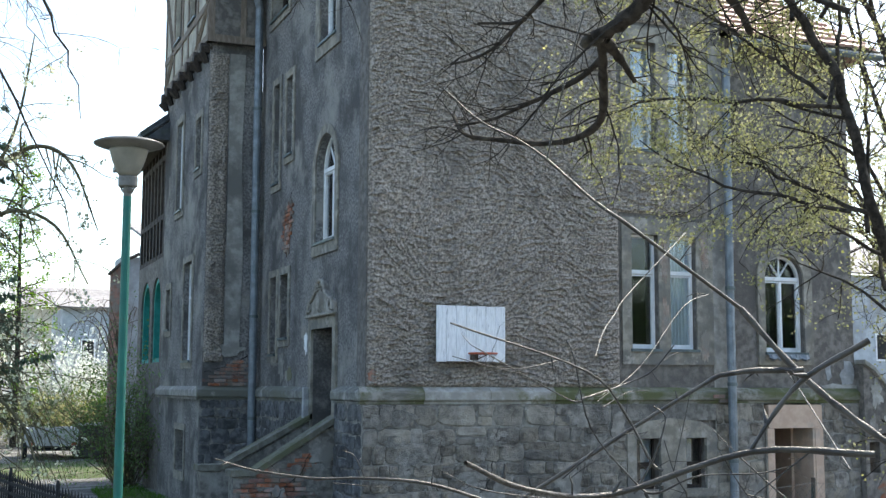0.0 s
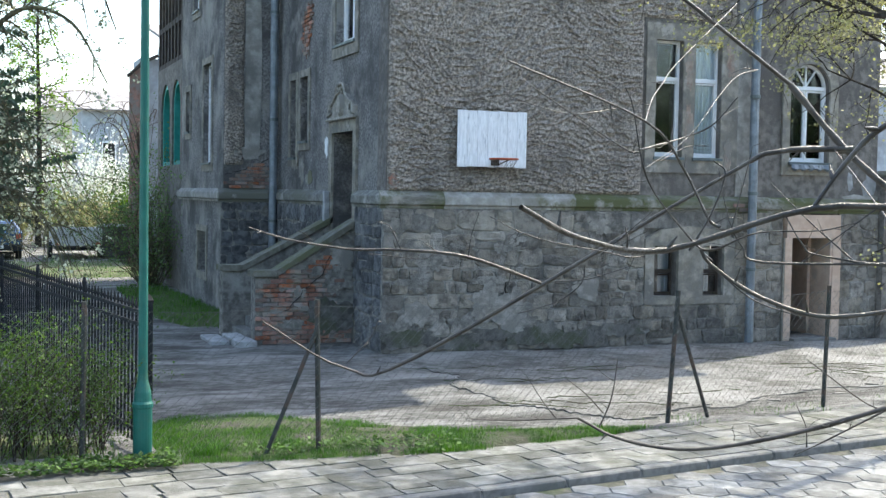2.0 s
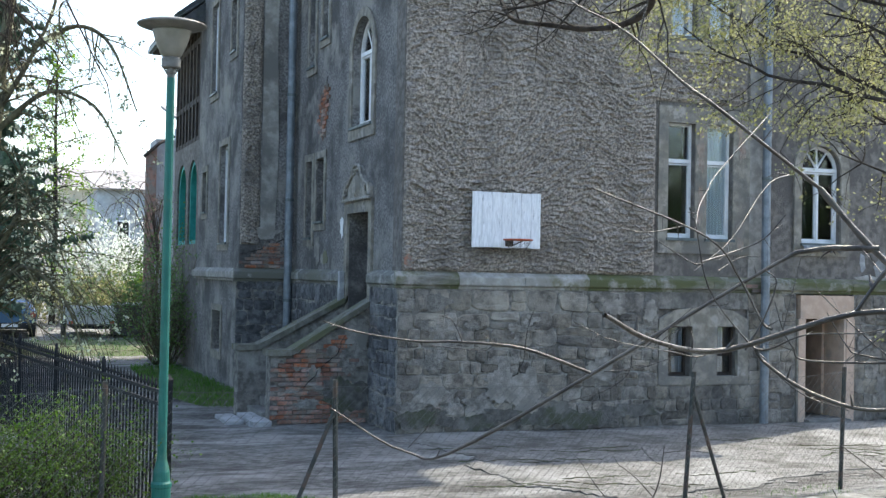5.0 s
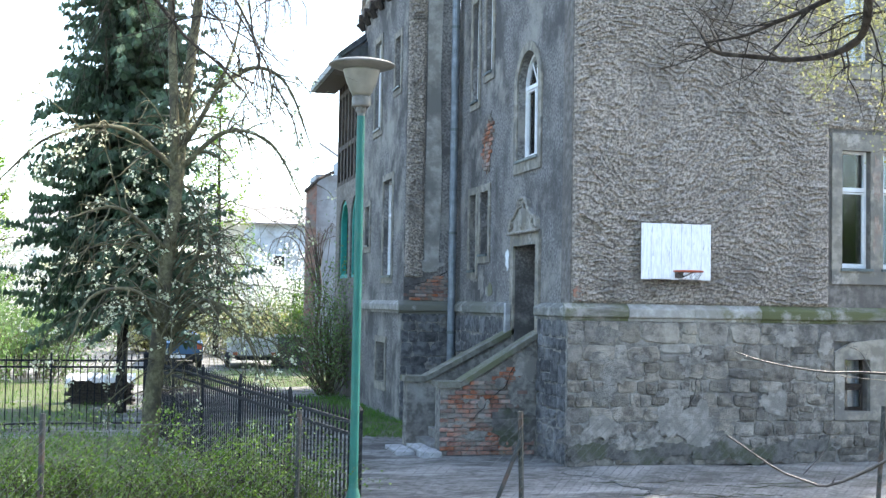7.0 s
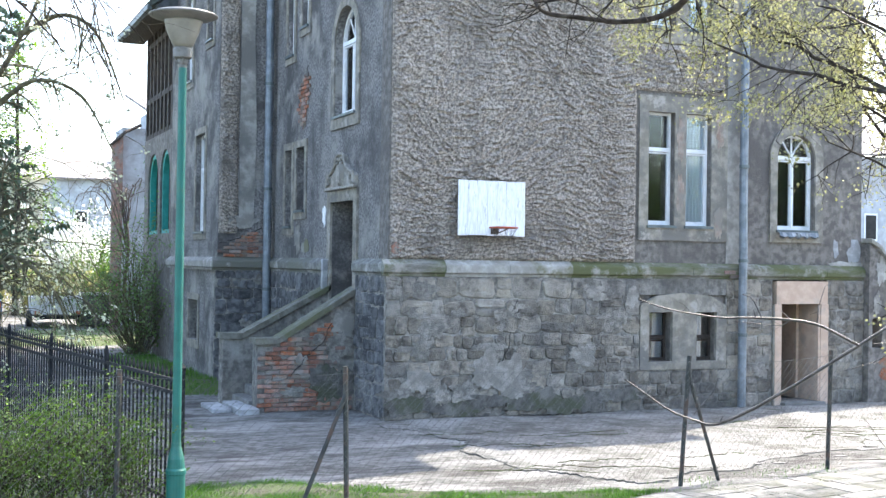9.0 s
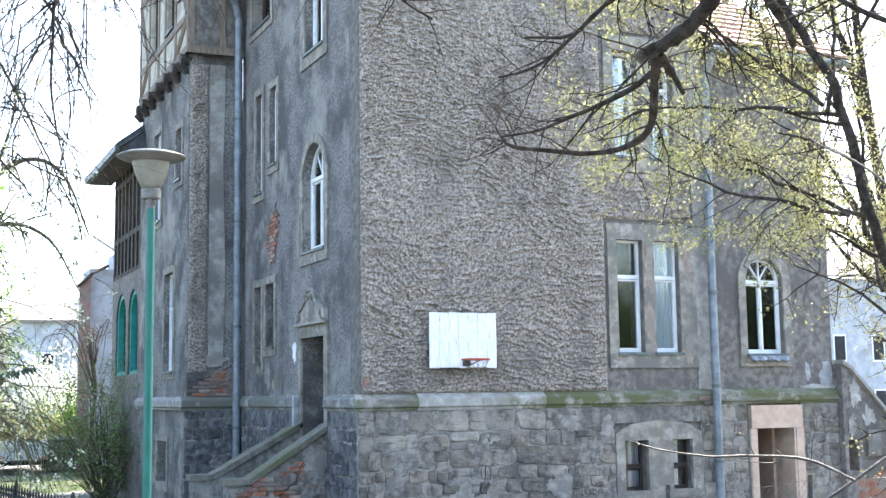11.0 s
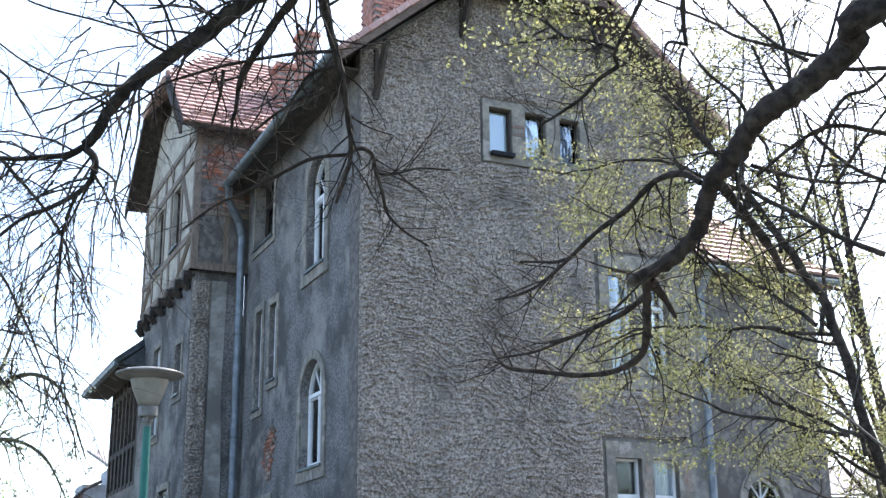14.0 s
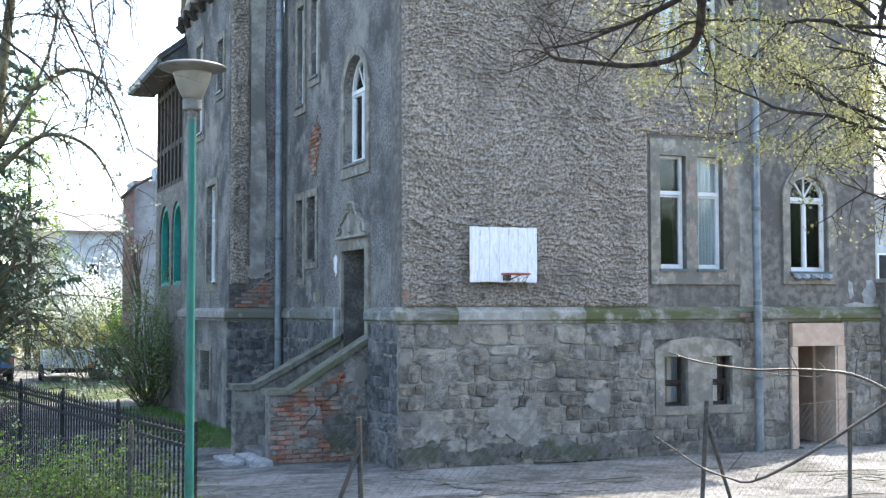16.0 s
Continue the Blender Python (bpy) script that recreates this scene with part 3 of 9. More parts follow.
roughcast("rough_plaster", P_front, TX + 0.01, TX + 0.42, 3.05, 9.6, [], lambda u, v: True, 0.03, 0.09, tower_front, 20.0)

slab("smooth_strip", P_front, [(TX + 0.44, 3.15), (-0.40, 3.25), (-0.36, 5.2), (-0.42, 7.4), (-0.38, 9.6), (TX + 0.44, 9.6)], [], -0.02, -0.003, M["render_pale"], tower_front, "smooth pale patched render")

# pale smooth bands and window surrounds on the gable
slab("window_surround", P_right, rect(4.60, 6.44, 2.95, 5.48), [W1A, W1B], -0.035, -0.003, M["surround"], wall_s, "sandy grey plaster surround of the paired windows")
slab("window_surround", P_right, rect(4.62, 6.40, 6.42, 8.90), [W3A, W3B], -0.035, -0.003, M["surround"], wall_s, "sandy grey plaster surround of the upper windows")
slab("window_surround", P_right, [(4.63, 0.70), (6.42, 0.70), (6.42, 1.82), (6.1, 1.98), (5.5, 2.04), (4.95, 1.98), (4.63, 1.82)], [BW1, BW2], -0.085, -0.003, M["surround"], wall_s, "sandy plaster round the cellar windows")
slab("window_surround", P_right, rect(2.34, 4.50, 10.34, 11.54), [G1, G2, G3], -0.05, -0.003, M["surround"], wall_s, "pale plaster band round three attic windows")
slab("window_surround", P_right, arch(7.40, 8.60, 2.97, 5.14), [ARW], -0.02, 0.027, M["surround"], wing, "sandy arched plaster surround")
slab("corner_strip", P_right, rect(6.44, MAIN_X, 2.56, 8.7), [], -0.02, -0.003, M["render_pale"], wall_s)
slab("door_lintel", P_right, rect(7.50, 8.66, 1.845, 2.26), [], -0.11, 0.027, M["sandstone"], wing, "pinkish sandstone door lintel")
slab("door_jamb", P_right, rect(7.44, 7.615, 0.0, 1.84), [], -0.10, 0.027, M["surround"], wing, "worn sandy door jamb")
slab("door_jamb", P_right, rect(7.47, 7.615, 0.0, 1.84), [], -0.11, 0.027, M["sandstone"], wing, "pinkish sandstone door jamb")
slab("door_jamb", P_right, rect(8.505, 8.68, 0.0, 1.84), [], -0.11, 0.027, M["sandstone"], wing, "pinkish sandstone door jamb")

# ---- cornice above the plinth ----
def cornice(name, P, u0, u1, mat, parent, w=-0.11):
    prof = [(0.0, 2.285), (w * 0.55, 2.285), (w * 0.6, 2.325), (w * 0.95, 2.345), (w, 2.36), (w, 2.465), (w * 0.93, 2.485), (0.0, 2.56)]
    bm = bmesh.new()
    a = [bm.verts.new(P(u0, v, q)) for q, v in prof]
    b = [bm.verts.new(P(u1, v, q)) for q, v in prof]
    for i in range(len(prof)):
        j = (i + 1) % len(prof)
        bm.faces.new((a[i], a[j], b[j], b[i]))
    bm.faces.new(a)
    bm.faces.new(b[::-1])
    return part(name, bm, mat, parent)


cor = thing("cornice", "weathered stone cornice with moss and lime-washed stretches above the plinth", "cornice", "", "structure")
rng = random.Random(5)
u = -0.11
while u < WING_X:
    l = rng.uniform(0.7, 1.3)
    e = min(u + l, WING_X)
    pale = 1.0 < (u + e) / 2 < 2.9
    cornice("cornice_stone", P_right, u, e - 0.006, M["cornice_white"] if pale else M["cornice_moss"], cor)
    u = e
u = 0.0
for a, b in ((0.004, 1.5), (3.06, 4.6), (4.6, 5.9), (5.9, TY0)):
    cornice("cornice_stone", P_left, a, b - 0.006, M["cornice"], cor)
cornice("cornice_stone", P_front, TX - 0.11, -0.115, M["cornice"], cor)
u = TY0
while u < TY1:
    cornice("cornice_stone", P_tower, u, min(u + 1.1, TY1) - 0.006, M["render_pale"], cor)
    u += 1.1

# ---- windows ----
window(P_right, 4.79, 5.33, 3.22, 5.20, transom=4.55, frame_w=0.045, depth=0.11, label="tall white casement beside a twin with a dark room behind")
window(P_right, 5.56, 6.10, 3.22, 5.20, transom=4.55, frame_w=0.045, depth=0.11, curtain=True, sheer=True, label="tall white casement with a pale blue curtain behind the glass")
window(P_right, 4.82, 5.34, 6.70, 8.62, transom=8.0, curtain=True, label="tall white upper casement behind yellow-green foliage")
window(P_right, 5.58, 6.10, 6.70, 8.62, transom=8.0, curtain=True, label="tall white upper casement behind yellow-green foliage")
window(P_right, 7.56, 8.42, 3.20, 4.96, "arch", mullion=True, label="round-headed white window with fan bars above a transom", curtain=True, sheer=True, drawn=(0.02, 0.50), depth=0.12)
window(P_right, 4.81, 5.29, 0.84, 1.70, depth=0.14, mat=M["timber_dark"], sill=False, transom=1.25, curtain=True, drawn=(0.55, 1.0), frame_w=0.022, label="small cellar window with a grey curtain in the dark")
window(P_right, 5.79, 6.21, 0.84, 1.70, depth=0.10, mat=M["timber_dark"], sill=False, transom=1.25, curtain=True, drawn=(0.1, 0.7), frame_w=0.022, label="small dark cellar window")
# attic panes: reflected sky imitated by a pale blue sheet behind the glass
for a, b in ((2.47, 2.93), (3.20, 3.64), (3.92, 4.35)):
    window(P_right, a, b, 10.53, 11.40, depth=0.07, mat=M["timber_dark"], blind=True, bars=False, frame_w=0.03, label="small attic window with a pale blue sheet imitating reflected sky")
window(P_left, 1.64, 2.84, 5.10, 7.00, "arch", depth=0.13, mullion=True, frame_w=0.065, label="round-headed white stair window set deep in grey plaster")
window(P_left, 1.68, 2.70, 8.72, 10.85, "arch", depth=0.13, mullion=True, frame_w=0.065, transom=10.1, label="tall white upper stair window with a curved head")
for r in (LWA, LWB):
    window(P_left, r[0][0], r[1][0], r[0][1], r[2][1], depth=0.24, mat=M["timber_dark"], label="narrow dark stepped stair window")
for r in (LVA, LVB):
    window(P_left, r[0][0], r[1][0], r[0][1], r[2][1], depth=0.09, frame_w=0.055, label="narrow white stepped stair window")
window(P_left, 4.95, 6.30, 10.14, 11.60, depth=0.2, mat=M["timber_dark"], mullion=True, transom=11.1, frame_w=0.06, label="dark brown wooden window close under the eave")
window(P_tower, 8.40, 9.35, 3.12, 5.28, depth=0.10, frame_w=0.06, transom=4.5, mullion=True, label="tall white window in the tower side")
window(P_tower, 8.92, 9.92, 0.70, 1.60, depth=0.3, mat=M["timber_dark"], sill=False, label="dark cellar window in the tower side")
window(P_tower, 11.10, 11.62, 3.90, 4.85, depth=0.24, mat=M["timber_dark"], label="small dark window in the tower side")
window(P_tower, 9.92, 10.66, 6.62, 8.70, depth=0.07, frame_w=0.06, transom=8.0, label="tall white upper window in the tower side")
window(P_tower, 7.74, 8.30, 7.25, 8.36, depth=0.24, mat=M["timber_dark"], label="small dark upper window in the tower side")
# surrounds on the side walls
slab("window_surround", P_left, arch(1.46, 3.02, 4.86, 7.16), [LARCH], -0.035, -0.003, M["surround"], wall_w, "sandy arched plaster surround")
slab("window_surround", P_left, arch(1.46, 2.96, 8.46, 11.05), [LW2], -0.035, -0.003, M["surround"], wall_w, "sandy plaster surround of the upper window")
for r in (LWA, LWB, LVA, LVB, LS):
    slab("window_surround", P_left, rect(r[0][0] - 0.14, r[1][0] + 0.14, r[0][1] - 0.18, r[2][1] + 0.14), [r], -0.03, -0.003, M["surround"], wall_w)
for r in (TWA, TWB, TWC, TWD, TWE):
    slab("window_surround", P_tower, rect(r[0][0] - 0.14, r[1][0] + 0.14, r[0][1] - 0.18, r[2][1] + 0.14), [r], -0.03, -0.003, M["surround"], tower_side)
slab("door_surround", P_left, rect(1.44, 3.08, 1.36, 3.78), [LDOOR], -0.05, -0.003, M["surround"], wall_w, "sandy stone frame of the entrance")

# ---- doors ----
d1 = thing("door_1", "dark recessed entrance with a half-open old wooden leaf at the stair head", "door", "", "structure")
one_box("door_leaf", (0.12, 0.80, 1.63, 1.70, 1.37, 3.54), M["iron"], d1, "dark open door leaf seen edge on")
one_box("hall_wall", (1.25, 1.30, 1.3, 3.2, 1.36, 3.7), M["door_dark"], d1)
one_box("hall_side", (0.424, 1.25, 2.95, 3.0, 1.36, 3.7), M["door_dark"], d1)
# hall floor near-black in place of the shade indoors
one_box("hall_floor", (0.424, 1.25, 1.3, 3.2, 1.25, 1.355), M["shade_black"], d1)
d2 = thing("door_2", "dark open cellar doorway with an inner reveal", "door", "", "structure")
one_box("door_leaf", (7.5, 8.355, 0.92, 0.97, 0.06, 1.95), M["door_red"], d2, "brown-red boarded leaf")
one_box("reveal", (8.455, 8.498, -0.10, 0.453, 0.058, 1.838), M["sandstone"], d2, "sandstone lining of the doorway")
one_box("reveal", (8.40, 8.50, 0.456, 1.6, 0.06, 1.9), M["sandstone"], d2)
# cellar wall and ceiling: darkness of the depth put into the colour
one_box("cellar_wall", (7.3, 8.9, 1.62, 1.70, 0.0, 2.2), M["shade_black"], d2)
one_box("cellar_ceiling", (7.3, 8.9, 0.455, 1.62, 2.0, 2.1), M["shade_black"], d2)
one_box("threshold", (7.60, 8.52, -0.25, 0.44, 0.0, 0.055), M["kerb"], d2)

# crest over the entrance: shield and scrolls
crest = thing("door_crest", "moulded ogee plaster crest with a shield above the entrance", "ornament")
OGEE = [(0.70, 4.03), (0.52, 4.07), (0.37, 4.14), (0.27, 4.22), (0.24, 4.29), (0.20, 4.34), (0.12, 4.38), (0.03, 4.39)]
RISE = [(2.27 + q, z) for q, z in OGEE] + [(2.27 - q, z) for q, z in OGEE[::-1]]
slab("crest_plate", P_left, [(1.50, 3.80), (3.04, 3.80), (3.04, 3.98)] + RISE + [(1.50, 3.98)], [], -0.07, -0.003, M["crest_plaster"], crest)
bm = bmesh.new()
lp = [(2.27 + 0.19 * math.sin(k * math.tau / 16), 4.02 + 0.22 * math.cos(k * math.tau / 16)) for k in range(16)]
lo = [bm.verts.new((-0.071, y, z)) for y, z in lp]
hi = [bm.verts.new((-0.125, 2.27 + (y - 2.27) * 0.62, 4.02 + (z - 4.02) * 0.68)) for y, z in lp]
for k in range(16):
    bm.faces.new((lo[k], lo[(k + 1) % 16], hi[(k + 1) % 16], hi[k]))
bm.faces.new(hi)
part("shield", bm, M["crest_plaster"], crest)
bm = bmesh.new()
tube(bm, [(-0.085, 3.03, 3.84)] + [(-0.085, y, z) for y, z in RISE] + [(-0.085, 1.51, 3.84)], 0.032, 6)
for y in (1.64, 2.90, 2.14, 2.40):
    z, q = (3.95, 0.075) if abs(y - 2.27) > 0.3 else (4.27, 0.05)
    tube(bm, [(-0.09, y + q * math.cos(k * 0.7), z + q * math.sin(k * 0.7)) for k in range(10)], 0.022, 5)
part("scroll_border", bm, M["crest_plaster"], crest)
one_box("ledge", (-0.12, -0.052, 1.42, 3.10, 3.765, 3.815), M["crest_plaster"], crest, bevel=0.012)

# ---- entrance steps ----
st = thing("entrance_stair", "outdoor steps between brick and stone parapets leading to the entrance", "stair")
for k in range(8):
    one_box("step", (-1.78 + 0.22 * k, -0.005, 1.765, 2.945, 0.17 * k + (0.002 if k else -0.05), 0.17 * (k + 1)), M["kerb"], st, bevel=0.012)


def parapet(y0, y1, x_out):
    bm = bmesh.new()
    prof = [(x_out, -0.05), (-0.003, -0.05), (-0.003, 1.98), (x_out + 0.34, 1.12), (x_out, 1.12)]
    a = [bm.verts.new((x, y0, z)) for x, z in prof]
    b = [bm.verts.new((x, y1, z)) for x, z in prof]
    bm.faces.new(a)
    bm.faces.new(b[::-1])
    for i in range(len(prof)):
        j = (i + 1) % len(prof)
        bm.faces.new((a[i], a[j], b[j], b[i]))
    part("parapet", bm, M["mortar"], st, "crumbling rendered brick parapet")
    bm = bmesh.new()
    for (xa, za), (xb, zb) in (((x_out - 0.05, 1.125), (x_out + 0.36, 1.125)), ((x_out + 0.34, 1.125), (-0.004, 1.985))):
        q = []
        for x, z in ((xa, za), (xb, zb), (xb, zb + 0.10), (xa, za + 0.10)):
            q.append((bm.verts.new((x, y0 - 0.05, z)), bm.verts.new((x, y1 + 0.05, z))))
        for i in range(4):
            j = (i + 1) % 4
            bm.faces.new((q[i][0], q[j][0], q[j][1], q[i][1]))
        bm.faces.new([p[0] for p in q])
        bm.faces.new([p[1] for p in q][::-1])
    part("coping", bm, M["coping"], st, "mossy stone coping")


parapet(1.43, 1.76, -1.72)
parapet(2.95, 3.25, -1.95)
one_box("landing_slab", (-2.05, -1.725, 1.20, 2.5, -0.03, 0.10), M["pale_slab"], st, "cracked pale concrete slab at the foot", bevel=0.015)
one_box("landing_slab", (-2.38, -2.07, 1.7, 2.7, -0.03, 0.06), M["pale_slab"], st, bevel=0.015)

# ---- roofs ----
def roof_plane(name, a, b, c, d, mat, parent, thick=0.10):
    """A pitched plate through eave a-b and ridge c-d (c above b, d above a)."""
    pts = [Vector(p) for p in (a, b, c, d)]
    nrm = (pts[1] - pts[0]).cross(pts[3] - pts[0]).normalized()
    if nrm.z < 0:
        nrm = -nrm
    bm = bmesh.new()
    lo = [bm.verts.new(p) for p in pts]
    hi = [bm.verts.new(p + nrm * thick) for p in pts]
    bm.faces.new(lo[::-1])
    bm.faces.new(hi)
    for i in range(4):
        j = (i + 1) % 4
        bm.faces.new((lo[i], lo[j], hi[j], hi[i]))
    return part(name, bm, mat, parent), nrm


def tile_rows(parent, a, b, c, d, row=0.30, wid=0.24, limit=300, thick=0.10):
    """Lapped roof tiles over the plane a-b-c-d: eave a-b, ridge d-c."""
    a, b, c, d = (Vector(p) for p in (a, b, c, d))
    nrm = (b - a).cross(d - a).normalized()
    if nrm.z < 0:
        nrm = -nrm
    up_len = ((d + c) / 2 - (a + b) / 2).length
    rows = int(up_len / row)
    me = bpy.data.meshes.new("tile")
    w, l, t = wid * 0.94, row * 1.12, 0.022
    vs, fs = [], []
    n = 4
    for y, z in ((0.0, 0.046), (l, 0.0)):
        for k in range(n + 1):
            f = k / n
            vs.append((w * (f - 0.5), y, z + 0.010 * math.sin(f * math.pi)))
    for y, z in ((0.0, 0.046 - 2 * t), (l, -t)):
        for k in range(n + 1):
            f = k / n
            vs.append((w * (f - 0.5), y, z + 0.010 * math.sin(f * math.pi)))
    m = n + 1
    for k in range(n):
        fs.append((k, k + 1, m + k + 1, m + k))
        fs.append((2 * m + k, 2 * m + k + 1, k + 1, k))
    me.from_pydata(vs, [], fs)
    me.materials.append(M["tile"])
    bvs, bfs = [], []
    count = 0
    r = random.Random(3)
    for j in range(rows):
        f = (j + 0.0) / rows
        p0, p1 = a.lerp(d, f), b.lerp(c, f)
        ux = (p1 - p0).normalized()
        uy = nrm.cross(ux)
        if uy.z < 0:
            uy = -uy
        num = max(1, int((p1 - p0).length / wid))
        rot = Matrix((ux, uy, nrm)).transposed().to_4x4()
        for i in range(num):
            o = p0 + ux * ((i + 0.5) * wid + r.uniform(-0.006, 0.006)) + nrm * (thick + 0.006 + r.uniform(0, 0.008))
            mt = Matrix.Translation(o) @ rot @ Matrix.Rotation(r.uniform(-0.02, 0.02), 4, "Z")
            if count < limit:
                ob = new("tile", me)
                ob.parent = parent
                ob.matrix_local = mt
                count += 1
            else:
                k = len(bvs)
                bvs.extend([mt @ Vector(v) for v in vs])
                bfs.extend([tuple(q + k for q in fc) for fc in fs])
    if bvs:
        tagged(mesh_ob("tiles", bvs, bfs, M["tile_stuff"], parent), "rows of lapped clay roof tiles", "", "", "stuff")


RX, RZ = 3.36, 14.95
roof = thing("roof_main", "red clay tile roof with a half hip over the gable", "roof", "", "structure")
EL, ER = (-0.55, 11.62), (7.27, 11.42)          # eaves: x, z
YF, YB = -0.55, 13.5
HZ = 13.72
hl = EL[0] + (HZ - EL[1]) / (RZ - EL[1]) * (RX - EL[0])
hr = ER[0] - (HZ - ER[1]) / (RZ - ER[1]) * (ER[0] - RX)
roof_plane("left_slope", (EL[0], YF, EL[1]), (EL[0], YB, EL[1]), (RX, YB, RZ), (RX, YF + 1.7, RZ), M["soffit"], roof)
roof_plane("left_verge", (EL[0], YF, EL[1]), (EL[0] + 0.01, YF + 1.7, EL[1]), (RX, YF + 1.7, RZ), (hl, YF, HZ), M["soffit"], roof)
roof_plane("right_slope", (ER[0], YF + 1.7, ER[1]), (ER[0], YB, ER[1]), (RX, YB, RZ), (RX, YF + 1.7, RZ), M["soffit"], roof)
roof_plane("right_verge", (ER[0], YF, ER[1]), (ER[0] - 0.01, YF + 1.7, ER[1]), (RX, YF + 1.7, RZ), (hr, YF, HZ), M["soffit"], roof)
roof_plane("half_hip", (hl - 0.1, YF - 0.08, HZ - 0.06), (hr + 0.1, YF - 0.08, HZ - 0.06), (RX + 0.02, YF + 1.7, RZ), (RX - 0.02, YF + 1.7, RZ), M["soffit"], roof)
tile_rows(roof, (hl - 0.1, YF - 0.08, HZ - 0.06), (hr + 0.1, YF - 0.08, HZ - 0.06), (RX + 0.02, YF + 1.7, RZ), (RX - 0.02, YF + 1.7, RZ), limit=120)
tile_rows(roof, (EL[0], YF, EL[1]), (EL[0], YF + 1.7, EL[1]), (RX, YF + 1.7, RZ), (hl, YF, HZ), limit=80)
tile_rows(roof, (EL[0], YF + 1.7, EL[1]), (EL[0], YB, EL[1]), (RX, YB, RZ), (RX, YF + 1.7, RZ), limit=40)
# verge boards, verge tiles and brackets
EDGES = ((EL[0], EL[1], hl, HZ), (hl - 0.1, HZ - 0.06, hr + 0.1, HZ - 0.06), (hr, HZ, ER[0], ER[1]))
for x0, z0, x1, z1 in EDGES:
    bm = bmesh.new()
    q = [bm.verts.new((x, y, z)) for y in (YF - 0.10, YF - 0.055) for x, z in ((x0, z0 - 0.11), (x1, z1 - 0.11), (x1, z1 + 0.04), (x0, z0 + 0.04))]
    for f in ((0, 1, 2, 3), (7, 6, 5, 4), (0, 4, 5, 1), (1, 5, 6, 2), (2, 6, 7, 3), (3, 7, 4, 0)):
        bm.faces.new([q[i] for i in f])
    part("verge_board", bm, M["timber_worn"], roof, "worn brown verge board")
VT = bpy.data.meshes.new("verge_tile")
bm = bmesh.new()
box(bm, 0.0, 0.325, -0.09, 0.08, 0.0, 0.10, 0.012)
bm.to_mesh(VT)
bm.free()
VT.materials.append(M["tile"])
HK = bpy.data.meshes.new("tile_hook")
bm = bmesh.new()
tube(bm, [(0, 0, 0), (0.01, 0, 0.06), (-0.02, 0, 0.10)], 0.010, 4)
bm.to_mesh(HK)
bm.free()
HK.materials.append(M["iron"])
for e, (x0, z0, x1, z1) in enumerate(EDGES):
    L = math.hypot(x1 - x0, z1 - z0)
    n = int(L / 0.30)
    for i in range(n):
        f = i / n
        m = Matrix.Translation((x0 + (x1 - x0) * f, YF - 0.06, z0 + (z1 - z0) * f + 0.045)) @ Matrix.Rotation(-math.atan2(z1 - z0, x1 - x0), 4, "Y")
        ob = new("verge_tile", VT)
        ob.parent = roof
        ob.matrix_local = m @ Matrix.Rotation(-0.05 if e == 0 else 0.04, 4, "Y")
        if e < 2:
            ob = new("tile_hook", HK)
            ob.parent = roof
            ob.matrix_local = m @ Matrix.Translation((0.02, 0.02, 0.10))
for x, z in ((0.28, 12.20), (1.94, 13.66), (4.75, 13.60), (6.45, 12.05)):
    bm = bmesh.new()
    tube(bm, [(x, -0.03, z - 1.0), (x, -0.56, z - 0.13)], 0.065, 4)
    tube(bm, [(x, -0.04, z - 1.05), (x, -0.04, z - 0.12)], 0.055, 4)
    part("bracket", bm, M["timber_dark"], roof)
one_box("eave_soffit", (-0.52, -0.006, 0.01, TY0 - 0.01, 11.655, 11.695), M["soffit"], roof, "dark boarded flat soffit")
# wing roof
wroof = thing("roof_wing", "red clay tile roof of the low wing", "roof", "", "structure")
roof_plane("slope", (MAIN_X + 0.01, -0.45, 8.75), (WING_X + 0.4, -0.45, 8.75), (WING_X - 0.6, 3.2, 11.3), (MAIN_X + 0.01, 3.2, 11.3), M["soffit"], wroof)
tile_rows(wroof, (MAIN_X + 0.01, -0.45, 8.75), (WING_X + 0.4, -0.45, 8.75), (WING_X - 0.6, 3.2, 11.3), (MAIN_X + 0.01, 3.2, 11.3), limit=160)
roof_plane("end_slope", (WING_X + 0.4, -0.45, 8.75), (WING_X + 0.4, 13, 8.75), (WING_X - 0.6, 10, 11.3), (WING_X - 0.6, 3.2, 11.3), M["tile_stuff"], wroof)
roof_plane("back_slope", (WING_X - 0.6, 3.2, 11.28), (MAIN_X, 3.2, 11.28), (MAIN_X, 13, 11.2), (WING_X - 0.6, 13, 11.2), M["tile_stuff"], wroof)

# ---- tower top: half-timbered bay on brackets ----
BX, BY0, BZ0, BZ1 = -1.22, 6.92, 9.80, 13.0
bay = thing("tower_bay", "half-timbered top storey of the tower with dark beams and worn plaster infill", "bay", "", "structure")


def P_bay(u, v, w):
    return (BX + w, u, v)


def P_bayf(u, v, w):
    return (u, BY0 + w, v)


BWA, BWB = rect(8.35, 9.15, 10.75, 12.2), rect(10.2, 11.0, 10.75, 12.2)
slab("infill", P_bay, rect(BY0 + 0.004, TY1, BZ0, BZ1 - 0.024), [BWA, BWB], 0.0, 0.22, M["infill"], bay)
slab("infill", P_bayf, rect(BX, 0.3, BZ0, BZ1), [], 0.0, 0.22, M["render"], bay, "patched render and bare brick on the bay front")
brick_face = thing("bay_brick", "bare weathered brick infill on the front of the timbered bay", "brickwork", "", "structure")
bm = bmesh.new()
for y in (6.98, 8.2, 9.3, 10.05, 11.15, 12.3):
    pbox(bm, P_bay, y - 0.08, y + 0.08, BZ0, BZ1, -0.025, -0.002)
